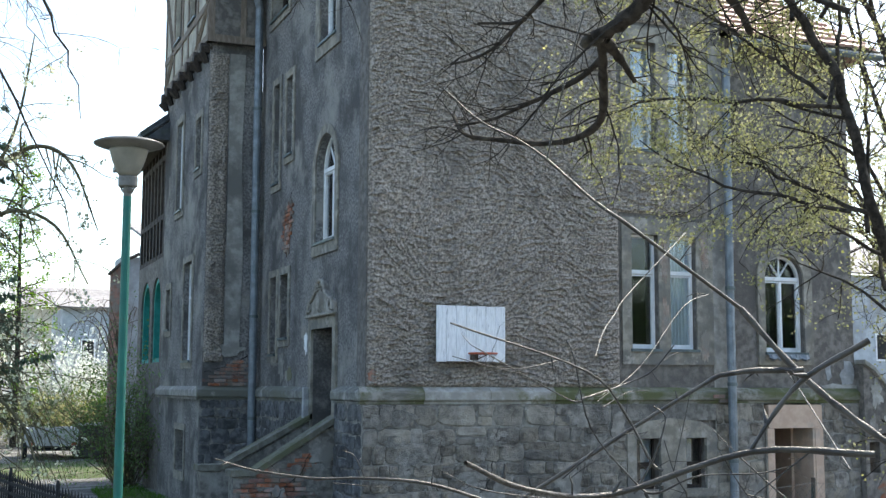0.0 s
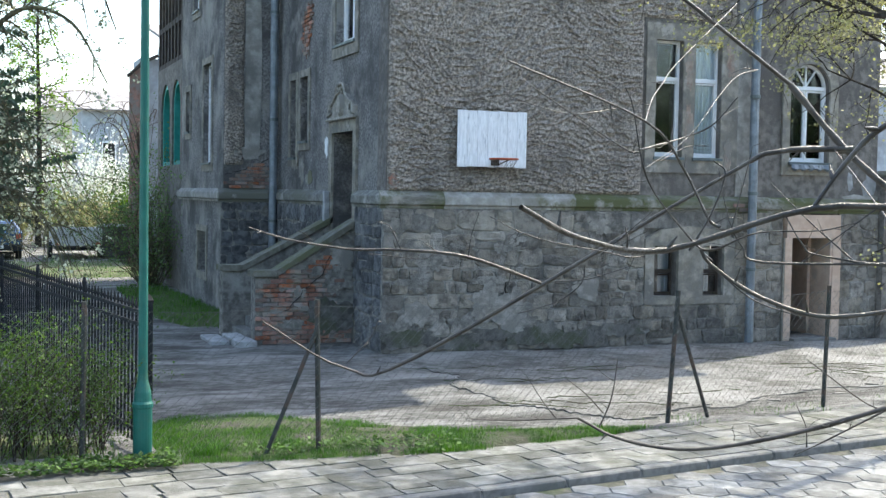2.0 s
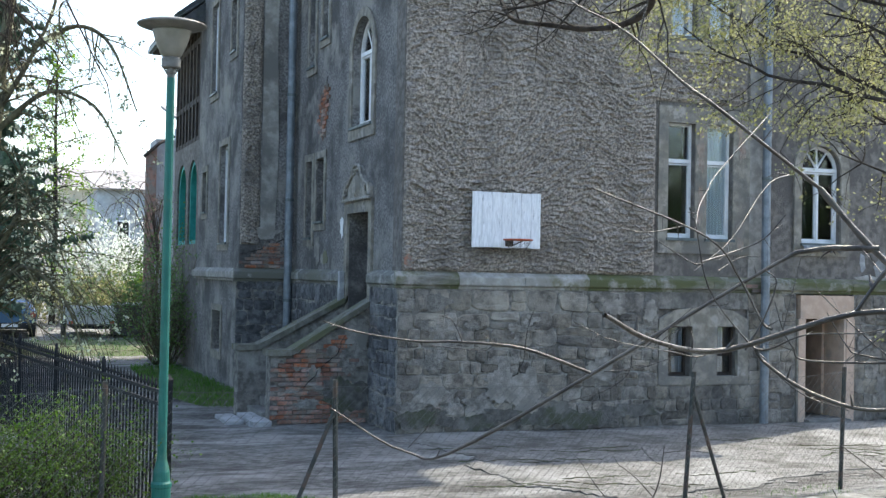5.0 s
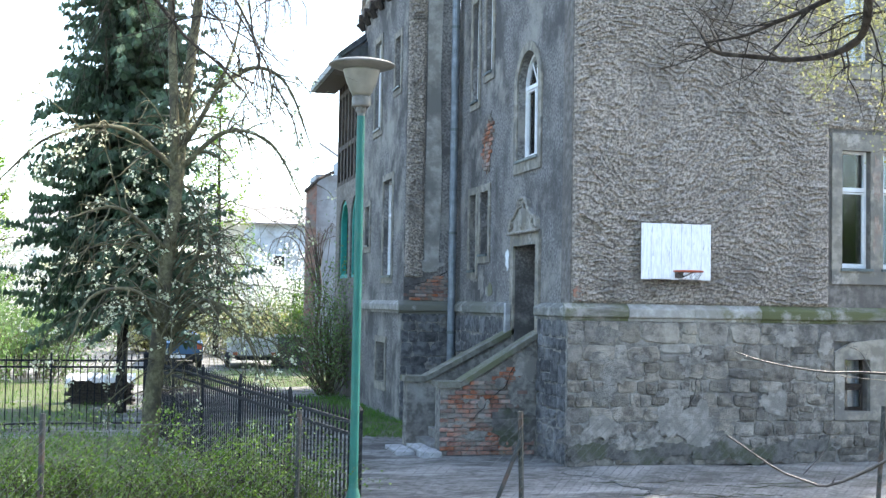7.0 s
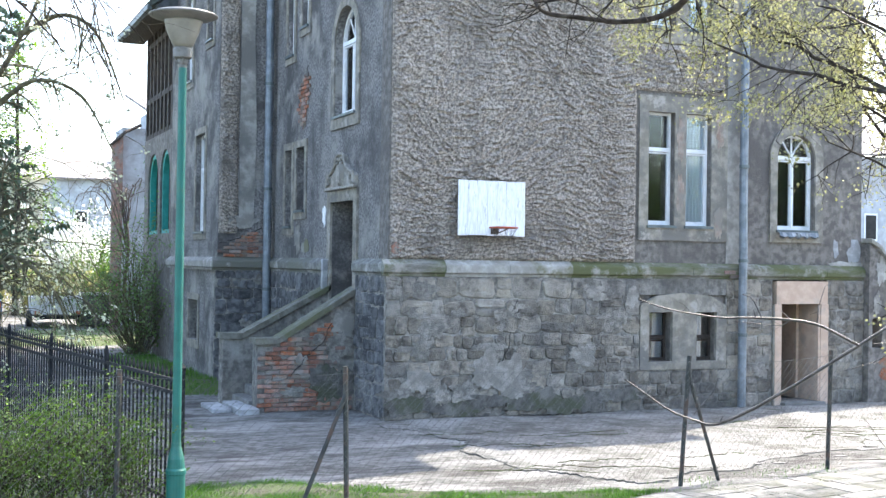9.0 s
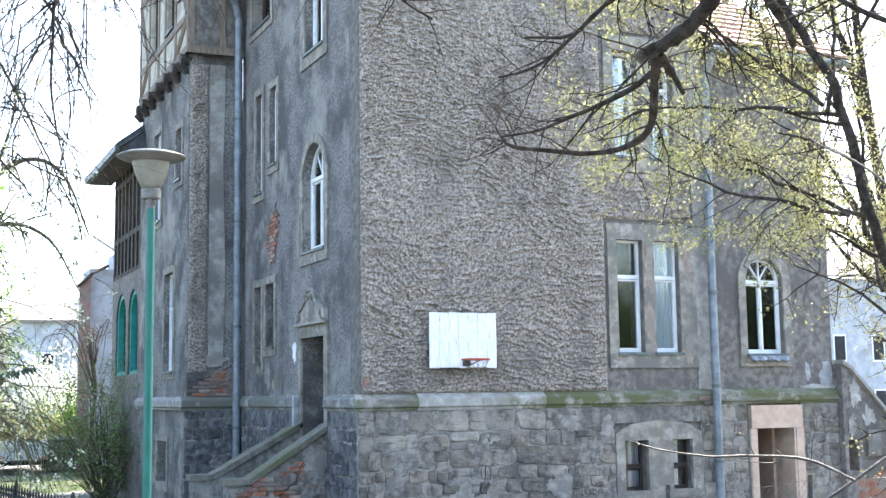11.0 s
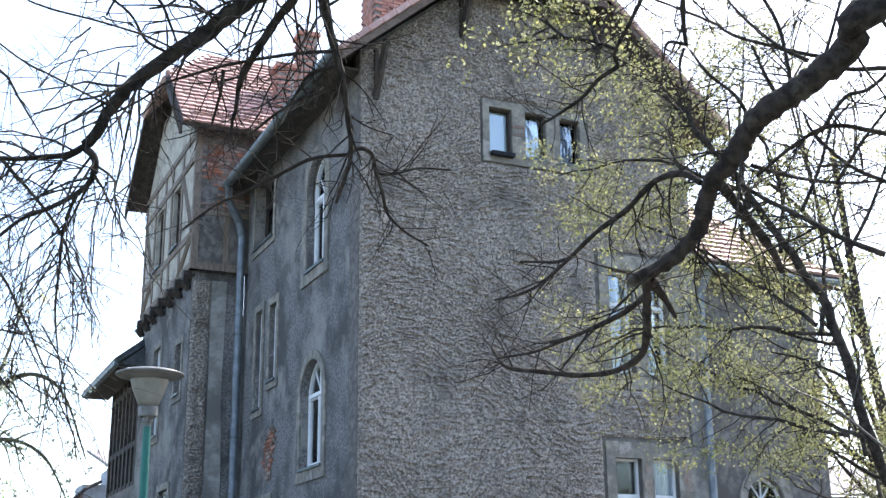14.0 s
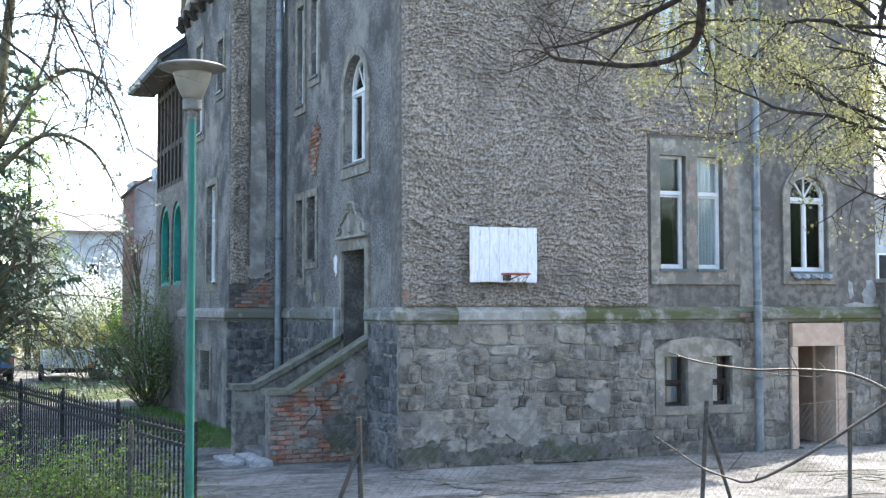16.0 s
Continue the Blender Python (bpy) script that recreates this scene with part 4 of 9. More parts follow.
for z in (BZ0 + 0.08, 10.6, 12.35, BZ1 - 0.08):
    pbox(bm, P_bay, BY0, TY1, z - 0.075, z + 0.075, -0.032, -0.027)
for y0, y1 in ((7.0, 8.15), (11.2, 12.25)):
    tube(bm, [P_bay(y0, 10.65, -0.01), P_bay(y1, 12.3, -0.01)], 0.07, 4)
    tube(bm, [P_bay(y1, 9.9, -0.01), P_bay(y0, 10.55, -0.01)], 0.06, 4)
part("timber_frame", bm, M["timber_pale"], bay, "weathered brown timber frame")
bm = bmesh.new()
pbox(bm, P_bayf, BX - 0.03, 0.3, BZ0 - 0.02, BZ0 + 0.14, -0.03, -0.002)
pbox(bm, P_bayf, BX - 0.03, BX + 0.12, BZ0 + 0.14, BZ1, -0.03, -0.002)
pbox(bm, P_bayf, BX + 0.12, 0.28, 11.02, 11.14, -0.028, -0.002)
pbox(bm, P_bayf, -0.55, -0.43, BZ0 + 0.14, 11.02, -0.026, -0.002)
part("timber_frame", bm, M["timber_pale"], bay)
for y in (7.2, 8.0, 8.9, 9.8, 10.7, 11.5, 12.2):
    bm = bmesh.new()
    tube(bm, [(TX + 0.05, y, BZ0 - 0.12), (BX - 0.12, y, BZ0 - 0.12)], 0.12, 6)
    tube(bm, [(TX - 0.05, y, BZ0 - 0.42), (TX - 0.16, y, BZ0 - 0.22)], [0.06, 0.12], 6)
    part("corbel", bm, M["timber_dark"], bay, "dark carved beam end")
for r in (BWA, BWB):
    window(P_bay, r[0][0], r[1][0], r[0][1], r[2][1], depth=0.1, mat=M["timber_dark"], transom=11.7, label="dark bay window in the timbered storey")
troof = thing("roof_tower", "red clay tile roof of the tower with a deep overhang", "roof", "", "structure")
RY, TRZ = 9.66, 16.05
RXS, HPZ = -0.35, 14.75                          # ridge start and half-hip eave
ey0, ey1, ez, ex = BY0 - 0.45, TY1 + 0.45, BZ1 - 0.15, BX - 0.46
hy0 = ey0 + (HPZ - ez) / (TRZ - ez) * (RY - ey0)
hy1 = ey1 - (HPZ - ez) / (TRZ - ez) * (ey1 - RY)
roof_plane("front_slope", (ex, ey0, ez), (3.0, ey0, ez), (3.0, hy0, HPZ), (ex, hy0, HPZ), M["soffit"], troof)
roof_plane("front_slope", (ex, hy0, HPZ), (3.0, hy0, HPZ), (3.0, RY, TRZ), (RXS, RY, TRZ), M["soffit"], troof)
tile_rows(troof, (ex, ey0, ez), (1.2, ey0, ez), (1.2, hy0, HPZ), (ex, hy0, HPZ), row=0.21, wid=0.22, limit=170)
tile_rows(troof, (ex, hy0, HPZ), (1.2, hy0, HPZ), (1.2, RY, TRZ), (RXS, RY, TRZ), row=0.21, wid=0.22, limit=130)
def P_slope(x, f, h):
    """On the tower's front slope: x along the eave, f up the slope, h off it."""
    n = Vector((0, -(HPZ - ez), hy0 - ey0)).normalized()
    return Vector((x, ey0 + (hy0 - ey0) * f, ez + (HPZ - ez) * f)) + n * (0.10 + h)


bm = bmesh.new()
for h in (0.07, 0.20):
    tube(bm, [P_slope(ex + 0.25, 0.17, h), P_slope(1.1, 0.17, h)], 0.011, 5)
for k in range(20):
    x = ex + 0.3 + k * 0.125
    tube(bm, [P_slope(x, 0.17, 0.03), P_slope(x, 0.17, 0.22)], 0.008, 4)
for k in range(4):
    x = ex + 0.4 + k * 0.7
    tube(bm, [P_slope(x, 0.17, 0.22), P_slope(x, 0.26, 0.03)], 0.012, 4)
part("snow_guard", bm, M["rust"], troof, "rusty iron snow guard above the eave")
for k in range(9):
    f = k / 9
    bm = bmesh.new()
    p0 = Vector((ex, hy0, HPZ)).lerp(Vector((RXS, RY, TRZ)), f)
    p1 = Vector((ex, hy0, HPZ)).lerp(Vector((RXS, RY, TRZ)), f + 0.125)
    tube(bm, [p0 + Vector((0, 0, 0.13)), p1 + Vector((0, 0, 0.10))], [0.085, 0.062], 8)
    part("hip_tile", bm, M["tile"], troof)
roof_plane("back_slope", (ex, ey1, ez), (3.0, ey1, ez), (3.0, hy1, HPZ), (ex, hy1, HPZ), M["soffit"], troof)
roof_plane("back_slope", (ex, hy1, HPZ), (3.0, hy1, HPZ), (3.0, RY, TRZ), (RXS, RY, TRZ), M["soffit"], troof)
roof_plane("half_hip", (ex - 0.05, hy0, HPZ - 0.04), (ex - 0.05, hy1, HPZ - 0.04), (RXS, RY + 0.02, TRZ), (RXS, RY - 0.02, TRZ), M["tile_stuff"], troof)
bm = bmesh.new()
for y0, y1 in ((ey0, hy0), (ey1, hy1)):
    q = [bm.verts.new((x, y, z)) for x in (ex - 0.05, ex + 0.01) for y, z in ((y0, ez - 0.22), (y0, ez + 0.03), (y1, HPZ + 0.03), (y1, HPZ - 0.22))]
    for f in ((0, 1, 2, 3), (7, 6, 5, 4), (0, 4, 5, 1), (1, 5, 6, 2), (2, 6, 7, 3), (3, 7, 4, 0)):
        bm.faces.new([q[i] for i in f])
part("verge_board", bm, M["timber_dark"], troof)
slab("gable_wall", P_bay, [(BY0 + 0.3, BZ1 - 0.02), (TY1 - 0.1, BZ1 - 0.02), (hy1 - 0.1, HPZ - 0.1), (hy0 + 0.1, HPZ - 0.1)], [], 0.004, 0.2, M["infill"], bay)

# ---- veranda beyond the tower ----
ver = thing("veranda", "glazed dark timber veranda above a green-painted arched loggia", "veranda", "", "structure")
VA = [arch(12.62, 13.95, 3.15, 5.3), arch(14.3, 15.8, 3.15, 5.3)]
slab("loggia_wall", P_tower, rect(TY1 + 0.004, 16.4, 0, 5.75), VA, 0.0, 0.4, M["render"], ver, "grey plaster wall with two round arches")
bm = bmesh.new()
for a in (12.62, 14.3):
    tube(bm, [(TX + 0.16, a + 0.02, 3.15), (TX + 0.16, a + 0.02, 3.25), (TX + 0.16, a + 0.02, 4.4), (TX + 0.16, a + 0.02, 4.55)], [0.17, 0.13, 0.12, 0.17], 12)
pbox(bm, P_tower, 12.5, 16.2, 2.4, 5.5, 0.42, 0.47)
part("green_door", bm, M["green_door"], ver, "turquoise painted loggia woodwork")
for a, b in ((12.62, 13.95), (14.3, 15.8)):
    ring("arch_frame", P_tower, arch(a + 0.003, b - 0.003, 3.153, 5.297), arch(a + 0.12, b - 0.12, 3.25, 5.18), 0.05, 0.2, M["green_door"], ver, "turquoise painted arch frame")
bm = bmesh.new()
for k in range(8):
    y = TY1 + 0.1 + k * 0.54
    pbox(bm, P_tower, y - 0.07, y + 0.07, 5.75, 8.85, 0.0, 0.14)
for z in (5.8, 6.8, 8.3, 8.8):
    pbox(bm, P_tower, TY1, 16.4, z - 0.07, z + 0.07, 0.01, 0.13)
pbox(bm, P_tower, TY1, 16.4, 5.8, 6.75, 0.05, 0.10)
part("timber_frame", bm, M["timber_dark"], ver)
slab("pane", P_tower, rect(TY1, 16.4, 6.85, 8.15), [], 0.07, 0.076, M["glass"], ver).visible_shadow = False
# shade behind the veranda glass painted as a near-black wall and floor
one_box("back_wall", (TX + 1.4, TX + 1.45, TY1, 16.4, 0, 8.5), M["shade_black"], ver)
one_box("floor", (TX + 0.15, TX + 1.4, TY1, 16.4, 5.6, 5.74), M["shade_black"], ver)
roof_plane("veranda_roof", (TX - 0.62, TY1 - 0.5, 8.62), (TX - 0.62, 17.0, 8.62), (TX + 1.2, 16.5, 10.1), (TX + 1.2, TY1 - 0.0, 10.1), M["slate"], ver, 0.16)
bm = bmesh.new()
tube(bm, [(TX - 0.66, TY1 - 0.53, 8.64), (TX + 1.2, TY1 - 0.03, 10.10)], 0.035, 6)
part("verge_trim", bm, M["slate"], ver)


def P_hip(u, v, w):
    return (u, TY1 - 0.5 + w, v)


one_box("eave_soffit", (TX - 0.62, TX - 0.004, TY1 + 0.01, 17.0, 8.55, 8.615), M["timber_dark"], ver, "dark boarded flat soffit")
slab("hip_end", P_hip, [(TX - 0.60, 8.60), (TX + 0.10, 8.60), (TX + 0.10, 9.15)], [], 0.0, 0.35, M["slate"], ver, "small slated hip end above the eave")
one_box("gutter", (TX - 0.74, TX - 0.63, TY1 - 0.5, 17.0, 8.56, 8.68), M["gutter"], ver)
one_box("wall_far", (TX + 0.6, TX + 1.0, 16.404, 17.2, 0, 8.4), M["render"], ver)

# ---- gutters and downpipes ----
def pipe(name, label, pts, r, clips):
    t = thing(name, label, "downpipe")
    bm = bmesh.new()
    tube(bm, pts, r, 12)
    part("pipe", bm, M["zinc"], t, smooth=False)
    for z in clips:
        bm = bmesh.new()
        x, y = pts[-1][0], pts[-1][1]
        tube(bm, [(x, y, z - 0.03), (x, y, z + 0.03)], r + 0.014, 12)
        part("clip", bm, M["gutter"], t)
    return t


pipe("downpipe", "grey zinc downpipe from the wing eave to the ground", [(6.72, -0.45, 8.65), (6.72, -0.3, 8.45), (6.72, -0.16, 8.25), (6.70, -0.16, 4), (6.68, -0.20, 2.7), (6.68, -0.20, 0.02)], 0.075, (1.3, 2.62, 4.3))
pipe("downpipe", "grey zinc downpipe in the corner beside the tower", [(-0.62, 6.35, 11.55), (-0.55, 6.6, 11.3), (-0.25, 6.8, 10.9), (-0.16, 6.86, 10.6), (-0.16, 6.86, 0.02)], 0.085, (1.9, 4.0, 6.2, 8.4))
gut = thing("gutter", "half-round zinc gutter along the eave", "gutter")
bm = bmesh.new()
tube(bm, [(-0.63, -0.45, 11.72), (-0.63, 6.5, 11.62)], 0.098, 14)
part("channel", bm, M["gutter"], gut)
gut = thing("gutter", "half-round zinc gutter along the wing eave", "gutter")
bm = bmesh.new()
tube(bm, [(MAIN_X - 0.1, -0.52, 8.70), (WING_X + 0.4, -0.52, 8.72)], 0.07, 10)
part("channel", bm, M["gutter"], gut)

# ---- basketball board ----
bb = thing("basketball_board", "white painted plank basketball board with an orange rim on the wall", "basketball hoop")
for k in range(7):
    x0 = 1.125 + k * 0.1714
    one_box("plank", (x0, x0 + 0.169, -0.185, -0.16, 2.955 + (0.008 if k % 3 else 0), 3.852 - (0.006 if k % 2 else 0)), M["board_paint"], bb, bevel=0.003)
for z in (3.12, 3.65):
    one_box("batten", (1.15, 2.3, -0.158, -0.07, z - 0.04, z + 0.04), M["timber_pale"], bb)
bm = bmesh.new()
rc_ = (1.80, -0.47, 3.085)
tube(bm, [(rc_[0] + 0.225 * math.cos(k * math.tau / 28), rc_[1] + 0.225 * math.sin(k * math.tau / 28), rc_[2]) for k in range(29)], 0.014, 6, False)
part("rim", bm, M["rim"], bb, "orange painted steel ring")
bm = bmesh.new()
box(bm, 1.70, 1.84, -0.205, -0.187, 2.985, 3.085, 0.004)
box(bm, 1.72, 1.82, -0.262, -0.205, 3.068, 3.092)
tube(bm, [(1.72, -0.206, 3.00), (1.66, -0.40, 3.075)], 0.009, 5)
tube(bm, [(1.82, -0.206, 3.00), (1.92, -0.40, 3.075)], 0.009, 5)
part("bracket", bm, M["rust"], bb, "rusty steel bracket")
bm = bmesh.new()
for k in range(12):
    a0, a1 = k * math.tau / 12, (k + 0.5) * math.tau / 12
    for s in (1, -1):
        tube(bm, [(rc_[0] + q * math.cos(a0 + s * f), rc_[1] + q * math.sin(a0 + s * f), rc_[2] - h) for q, f, h in ((0.225, 0, 0), (0.17, 0.26, 0.09), (0.13, 0.5, 0.16))], 0.003, 3, False)
part("net", bm, M["wire"], bb, "torn remains of a net")

# ---- street lamp ----
LX, LY = -4.58, -6.72
lamp = thing("street_lamp", "green painted steel street lamp with a wide grey mushroom head", "street lamp", at=(0, 0, 0))
bm = bmesh.new()
lathe(bm, [(0.088, -0.05), (0.088, 0.50), (0.096, 0.51), (0.096, 0.545), (0.082, 0.565), (0.076, 0.65), (0.048, 0.76), (0.045, 0.80)], LX, LY, 20)
part("base_sleeve", bm, M["green_paint"], lamp, smooth=False)
bm = bmesh.new()
lathe(bm, [(0.043, 0.79), (0.041, 2.5), (0.038, 4.300)], LX, LY, 16)
part("post", bm, M["green_paint"], lamp)
bm = bmesh.new()
lathe(bm, [(0.036, 4.29), (0.036, 4.325), (0.048, 4.35), (0.044, 4.390)], LX, LY, 16)
lathe(bm, [(0.080, 4.390), (0.088, 4.400), (0.090, 4.475), (0.080, 4.490)], LX, LY, 20)
for k in range(3):
    q = k * math.tau / 3 + 0.4
    tube(bm, [(LX + 0.045 * math.cos(q), LY + 0.045 * math.sin(q), 4.340), (LX + 0.075 * math.cos(q), LY + 0.075 * math.sin(q), 4.400)], 0.008, 5)
part("collar", bm, M["lamp_grey"], lamp)
bm = bmesh.new()
lathe(bm, [(0.082, 4.490), (0.105, 4.530), (0.145, 4.620), (0.175, 4.720), (0.18, 4.745)], LX, LY, 28)
part("lens", bm, M["lamp_shell"], lamp, "cream lamp bowl", smooth=True)
bm = bmesh.new()
lathe(bm, [(0.175, 4.740), (0.265, 4.762), (0.312, 4.780), (0.322, 4.789), (0.316, 4.799), (0.255, 4.822), (0.15, 4.844), (0.05, 4.852), (0.01, 4.853)], LX, LY, 40)
part("hood", bm, M["lamp_grey"], lamp, "flat grey enamelled hood", smooth=True)


# ---- growing things ----
class Wood:
    """Collects tapered limbs and leaf places of one plant."""

    def __init__(self, seed):
        self.v, self.f, self.tips, self.r = [], [], [], random.Random(seed)

    def limb(self, pts, radii, sides=6):
        k0 = len(self.v)
        n = len(pts)
        for i, p in enumerate(pts):
            d = (pts[min(i + 1, n - 1)] - pts[max(i - 1, 0)])
            d = d.normalized() if d.length > 1e-6 else Vector((0, 0, 1))
            a = d.orthogonal().normalized() if abs(d.z) > 0.98 else d.cross(Vector((0, 0, 1))).normalized()
            b = d.cross(a)
            for k in range(sides):
                q = k * math.tau / sides
                self.v.append(p + radii[i] * (math.cos(q) * a + math.sin(q) * b))
        for i in range(n - 1):
            for k in range(sides):
                self.f.append((k0 + i * sides + k, k0 + i * sides + (k + 1) % sides, k0 + (i + 1) * sides + (k + 1) % sides, k0 + (i + 1) * sides + k))

    def smooth(self, ctrl, per=5):
        c = [Vector(p) for p in ctrl]
        c = [c[0] * 2 - c[1]] + c + [c[-1] * 2 - c[-2]]
        out = []
        for i in range(1, len(c) - 2):
            for k in range(per):
                t = k / per
                out.append(0.5 * ((2 * c[i]) + (c[i + 1] - c[i - 1]) * t + (2 * c[i - 1] - 5 * c[i] + 4 * c[i + 1] - c[i + 2]) * t * t + (3 * c[i] - c[i - 1] - 3 * c[i + 1] + c[i + 2]) * t ** 3))
        out.append(c[-2])
        return out

    def led(self, ctrl, r0, r1, sides=8, twigs=0, tlen=0.6, depth=1, wob=0.0, droop=0.0, gnarl=0.0, fine=0.008):
        """A limb led along given turns, with side shoots."""
        pts = self.smooth(ctrl)
        n = len(pts)
        if wob:
            pts = [p + Vector((self.r.uniform(-wob, wob), self.r.uniform(-wob, wob), self.r.uniform(-wob, wob))) * (0 if i == 0 else 1) for i, p in enumerate(pts)]
        rad = [(r0 + (r1 - r0) * i / (n - 1)) * (1 + self.r.uniform(-gnarl, gnarl)) for i in range(n)]
        self.limb(pts, rad, sides)
        self.tips.append(pts[-1])
        for k in range(twigs):
            i = self.r.randrange(max(1, n // 8), n - 1)
            d = (pts[i + 1] - pts[i]).normalized()
            s = Vector((self.r.gauss(0, 1), self.r.gauss(0, 1), self.r.gauss(0, 0.8)))
            s = (s - d * s.dot(d)).normalized()
            self.grow(pts[i], (d * 0.6 + s * 0.9).normalized(), tlen * self.r.uniform(0.5, 1.2), min(rad[i] * 0.5, fine * (1.5 + tlen)), depth, droop)
        return pts

    def grow(self, p, d, length, rad, depth, droop=0.0, sides=None, taper=0.6):
        seg = 5
        pts, q = [p.copy()], p.copy()
        for i in range(seg):
            d = (d + Vector((self.r.gauss(0, 0.16), self.r.gauss(0, 0.16), self.r.gauss(0, 0.14) - droop * 0.25))).normalized()
            q = q + d * length / seg
            pts.append(q.copy())
        self.limb(pts, [rad * (1 - taper * i / seg) for i in range(seg + 1)], sides or (3 if rad < 0.012 else 5))
        self.tips.append(q)
        self.tips.append(pts[3])
        if depth > 0:
            for k in range(self.r.randint(3, 5)):
                i = self.r.randint(1, seg)
                s = Vector((self.r.gauss(0, 1), self.r.gauss(0, 1), self.r.gauss(0, 0.8))).normalized()
                self.grow(pts[i], (d * 0.7 + s).normalized(), length * self.r.uniform(0.35, 0.65), rad * 0.5, depth - 1, droop)

    def flush(self, name, mat, parent, label=""):
        ob = mesh_ob(name, self.v, self.f, mat, parent, label, smooth=True)
        self.v, self.f = [], []
        return ob

    def wood(self, name, mat, parent, label=""):
        return mesh_ob(name, self.v, self.f, mat, parent, label, smooth=True)

    def leaves(self, name, mat, parent, per, size, spread, label="", every=1.0, shape=0.45):
        v, f = [], []
        r = self.r
        for t in self.tips:
            if r.random() > every:
                continue
            for k in range(per):
                c = t + Vector((r.gauss(0, spread), r.gauss(0, spread), r.gauss(0, spread)))
                d = Vector((r.gauss(0, 1), r.gauss(0, 1), r.gauss(-0.2, 1))).normalized()
                s = d.orthogonal().normalized()
                s.rotate(Matrix.Rotation(r.uniform(0, 6.28), 3, d))
                L = size * r.uniform(0.5, 1.3)
                i = len(v)
                v += [c, c + d * L * 0.5 + s * L * shape, c + d * L, c + d * L * 0.5 - s * L * shape]
                f.append((i, i + 1, i + 2, i + 3))
        return mesh_ob(name, v, f, mat, parent, label)


def vecs(*rows):
    return [Vector(r) for r in rows]


# small bare tree by the street
near = thing("near_tree", "small bare tree with thin glossy grey-brown shoots", "tree")
nw = Wood(11)
T0 = Vector((-4.15, -17.25, 2.3))
nw.led(vecs((-4.1, -17.4, 0.75), (-4.12, -17.3, 1.6), T0, (-4.2, -17.2, 3.3), (-4.1, -17.3, 4.6)), 0.07, 0.03, 10, 0)
nw.wood("trunk", M["bark"], near)
nb = Wood(12)


nb.led([Vector((-4.15, -17.25, 2.3))] + vecs((-4.4, -17.05, 2.5), (-4.62, -17.0, 2.56)), 0.016, 0.008, 8)
nb.flush('shoot', M['twig'], near)


def side_shoot(ctrl, ra, rb):
    ra, rb = ra * 0.88, rb * 0.9
    nb.led(vecs(*ctrl), ra, rb, 7, 1, 0.03, 0, gnarl=0.16)
    pts = nb.smooth(ctrl, 3)
    for p in pts[2::4]:
        d = Vector((nb.r.gauss(0, 1), nb.r.gauss(0, 0.5), nb.r.gauss(0.3, 1))).normalized()
        nb.limb([p, p + d * 0.004, p + d * 0.014], [max(rb, ra * 0.35) * 0.8, max(rb, ra * 0.35) * 0.9, rb * 0.3], 5)
    nb.flush("shoot", M["twig"], near)


side_shoot(((-4.805, -16.849, 2.443), (-4.876, -16.781, 2.516), (-4.934, -16.733, 2.583), (-5.000, -16.689, 2.676)), 0.0063, 0.0055)
side_shoot(((-5.000, -16.689, 2.676), (-5.176, -16.680, 2.787), (-5.227, -16.657, 2.828), (-5.287, -16.632, 2.886), (-5.324, -16.614, 2.916), (-5.376, -16.589, 2.946), (-5.426, -16.567, 2.995)), 0.0037, 0.0012)
side_shoot(((-5.289, -16.631, 2.887), (-5.285, -16.655, 2.949), (-5.277, -16.682, 3.022), (-5.267, -16.708, 3.090)), 0.0016, 0.0012)
side_shoot(((-4.928, -16.738, 2.585), (-5.020, -16.693, 2.580), (-5.092, -16.659, 2.541), (-5.502, -16.538, 2.284), (-5.589, -16.473, 2.261), (-5.705, -16.456, 2.328)), 0.0056, 0.0013)
side_shoot(((-5.376, -17.390, 2.505), (-5.452, -17.325, 2.505), (-5.561, -17.280, 2.469), (-5.664, -17.326, 2.480), (-5.728, -17.357, 2.503)), 0.0036, 0.0022)
side_shoot(((-5.452, -17.325, 2.505), (-5.431, -17.335, 2.540), (-5.408, -17.348, 2.569), (-5.368, -17.379, 2.599)), 0.0021, 0.0032)
side_shoot(((-5.347, -16.606, 2.390), (-5.475, -16.646, 2.429), (-5.564, -16.617, 2.437), (-5.622, -16.601, 2.437), (-5.702, -16.584, 2.449), (-5.752, -16.575, 2.464)), 0.0028, 0.0011)
side_shoot(((-4.950, -16.949, 2.276), (-5.082, -16.851, 2.214), (-5.197, -16.778, 2.182), (-5.278, -16.727, 2.189), (-5.330, -16.694, 2.215)), 0.0041, 0.0020)
side_shoot(((-5.376, -17.393, 2.434), (-5.425, -17.352, 2.420), (-5.456, -17.328, 2.419), (-5.492, -17.300, 2.435), (-5.518, -17.280, 2.457), (-5.525, -17.275, 2.469)), 0.0024, 0.0017)
side_shoot(((-5.512, -17.283, 2.488), (-5.519, -17.276, 2.495), (-5.538, -17.267, 2.535), (-5.585, -17.284, 2.572), (-5.735, -17.344, 2.607)), 0.0017, 0.0008)
side_shoot(((-5.592, -17.286, 2.547), (-5.613, -17.294, 2.551), (-5.720, -17.347, 2.591)), 0.0010, 0.0004)
side_shoot(((-5.592, -17.286, 2.549), (-5.535, -17.261, 2.562), (-5.512, -17.268, 2.573), (-5.495, -17.278, 2.596)), 0.0011, 0.0005)
side_shoot(((-5.616, -17.292, 2.581), (-5.658, -17.312, 2.574), (-5.691, -17.329, 2.574), (-5.733, -17.343, 2.582)), 0.0007, 0.0003)
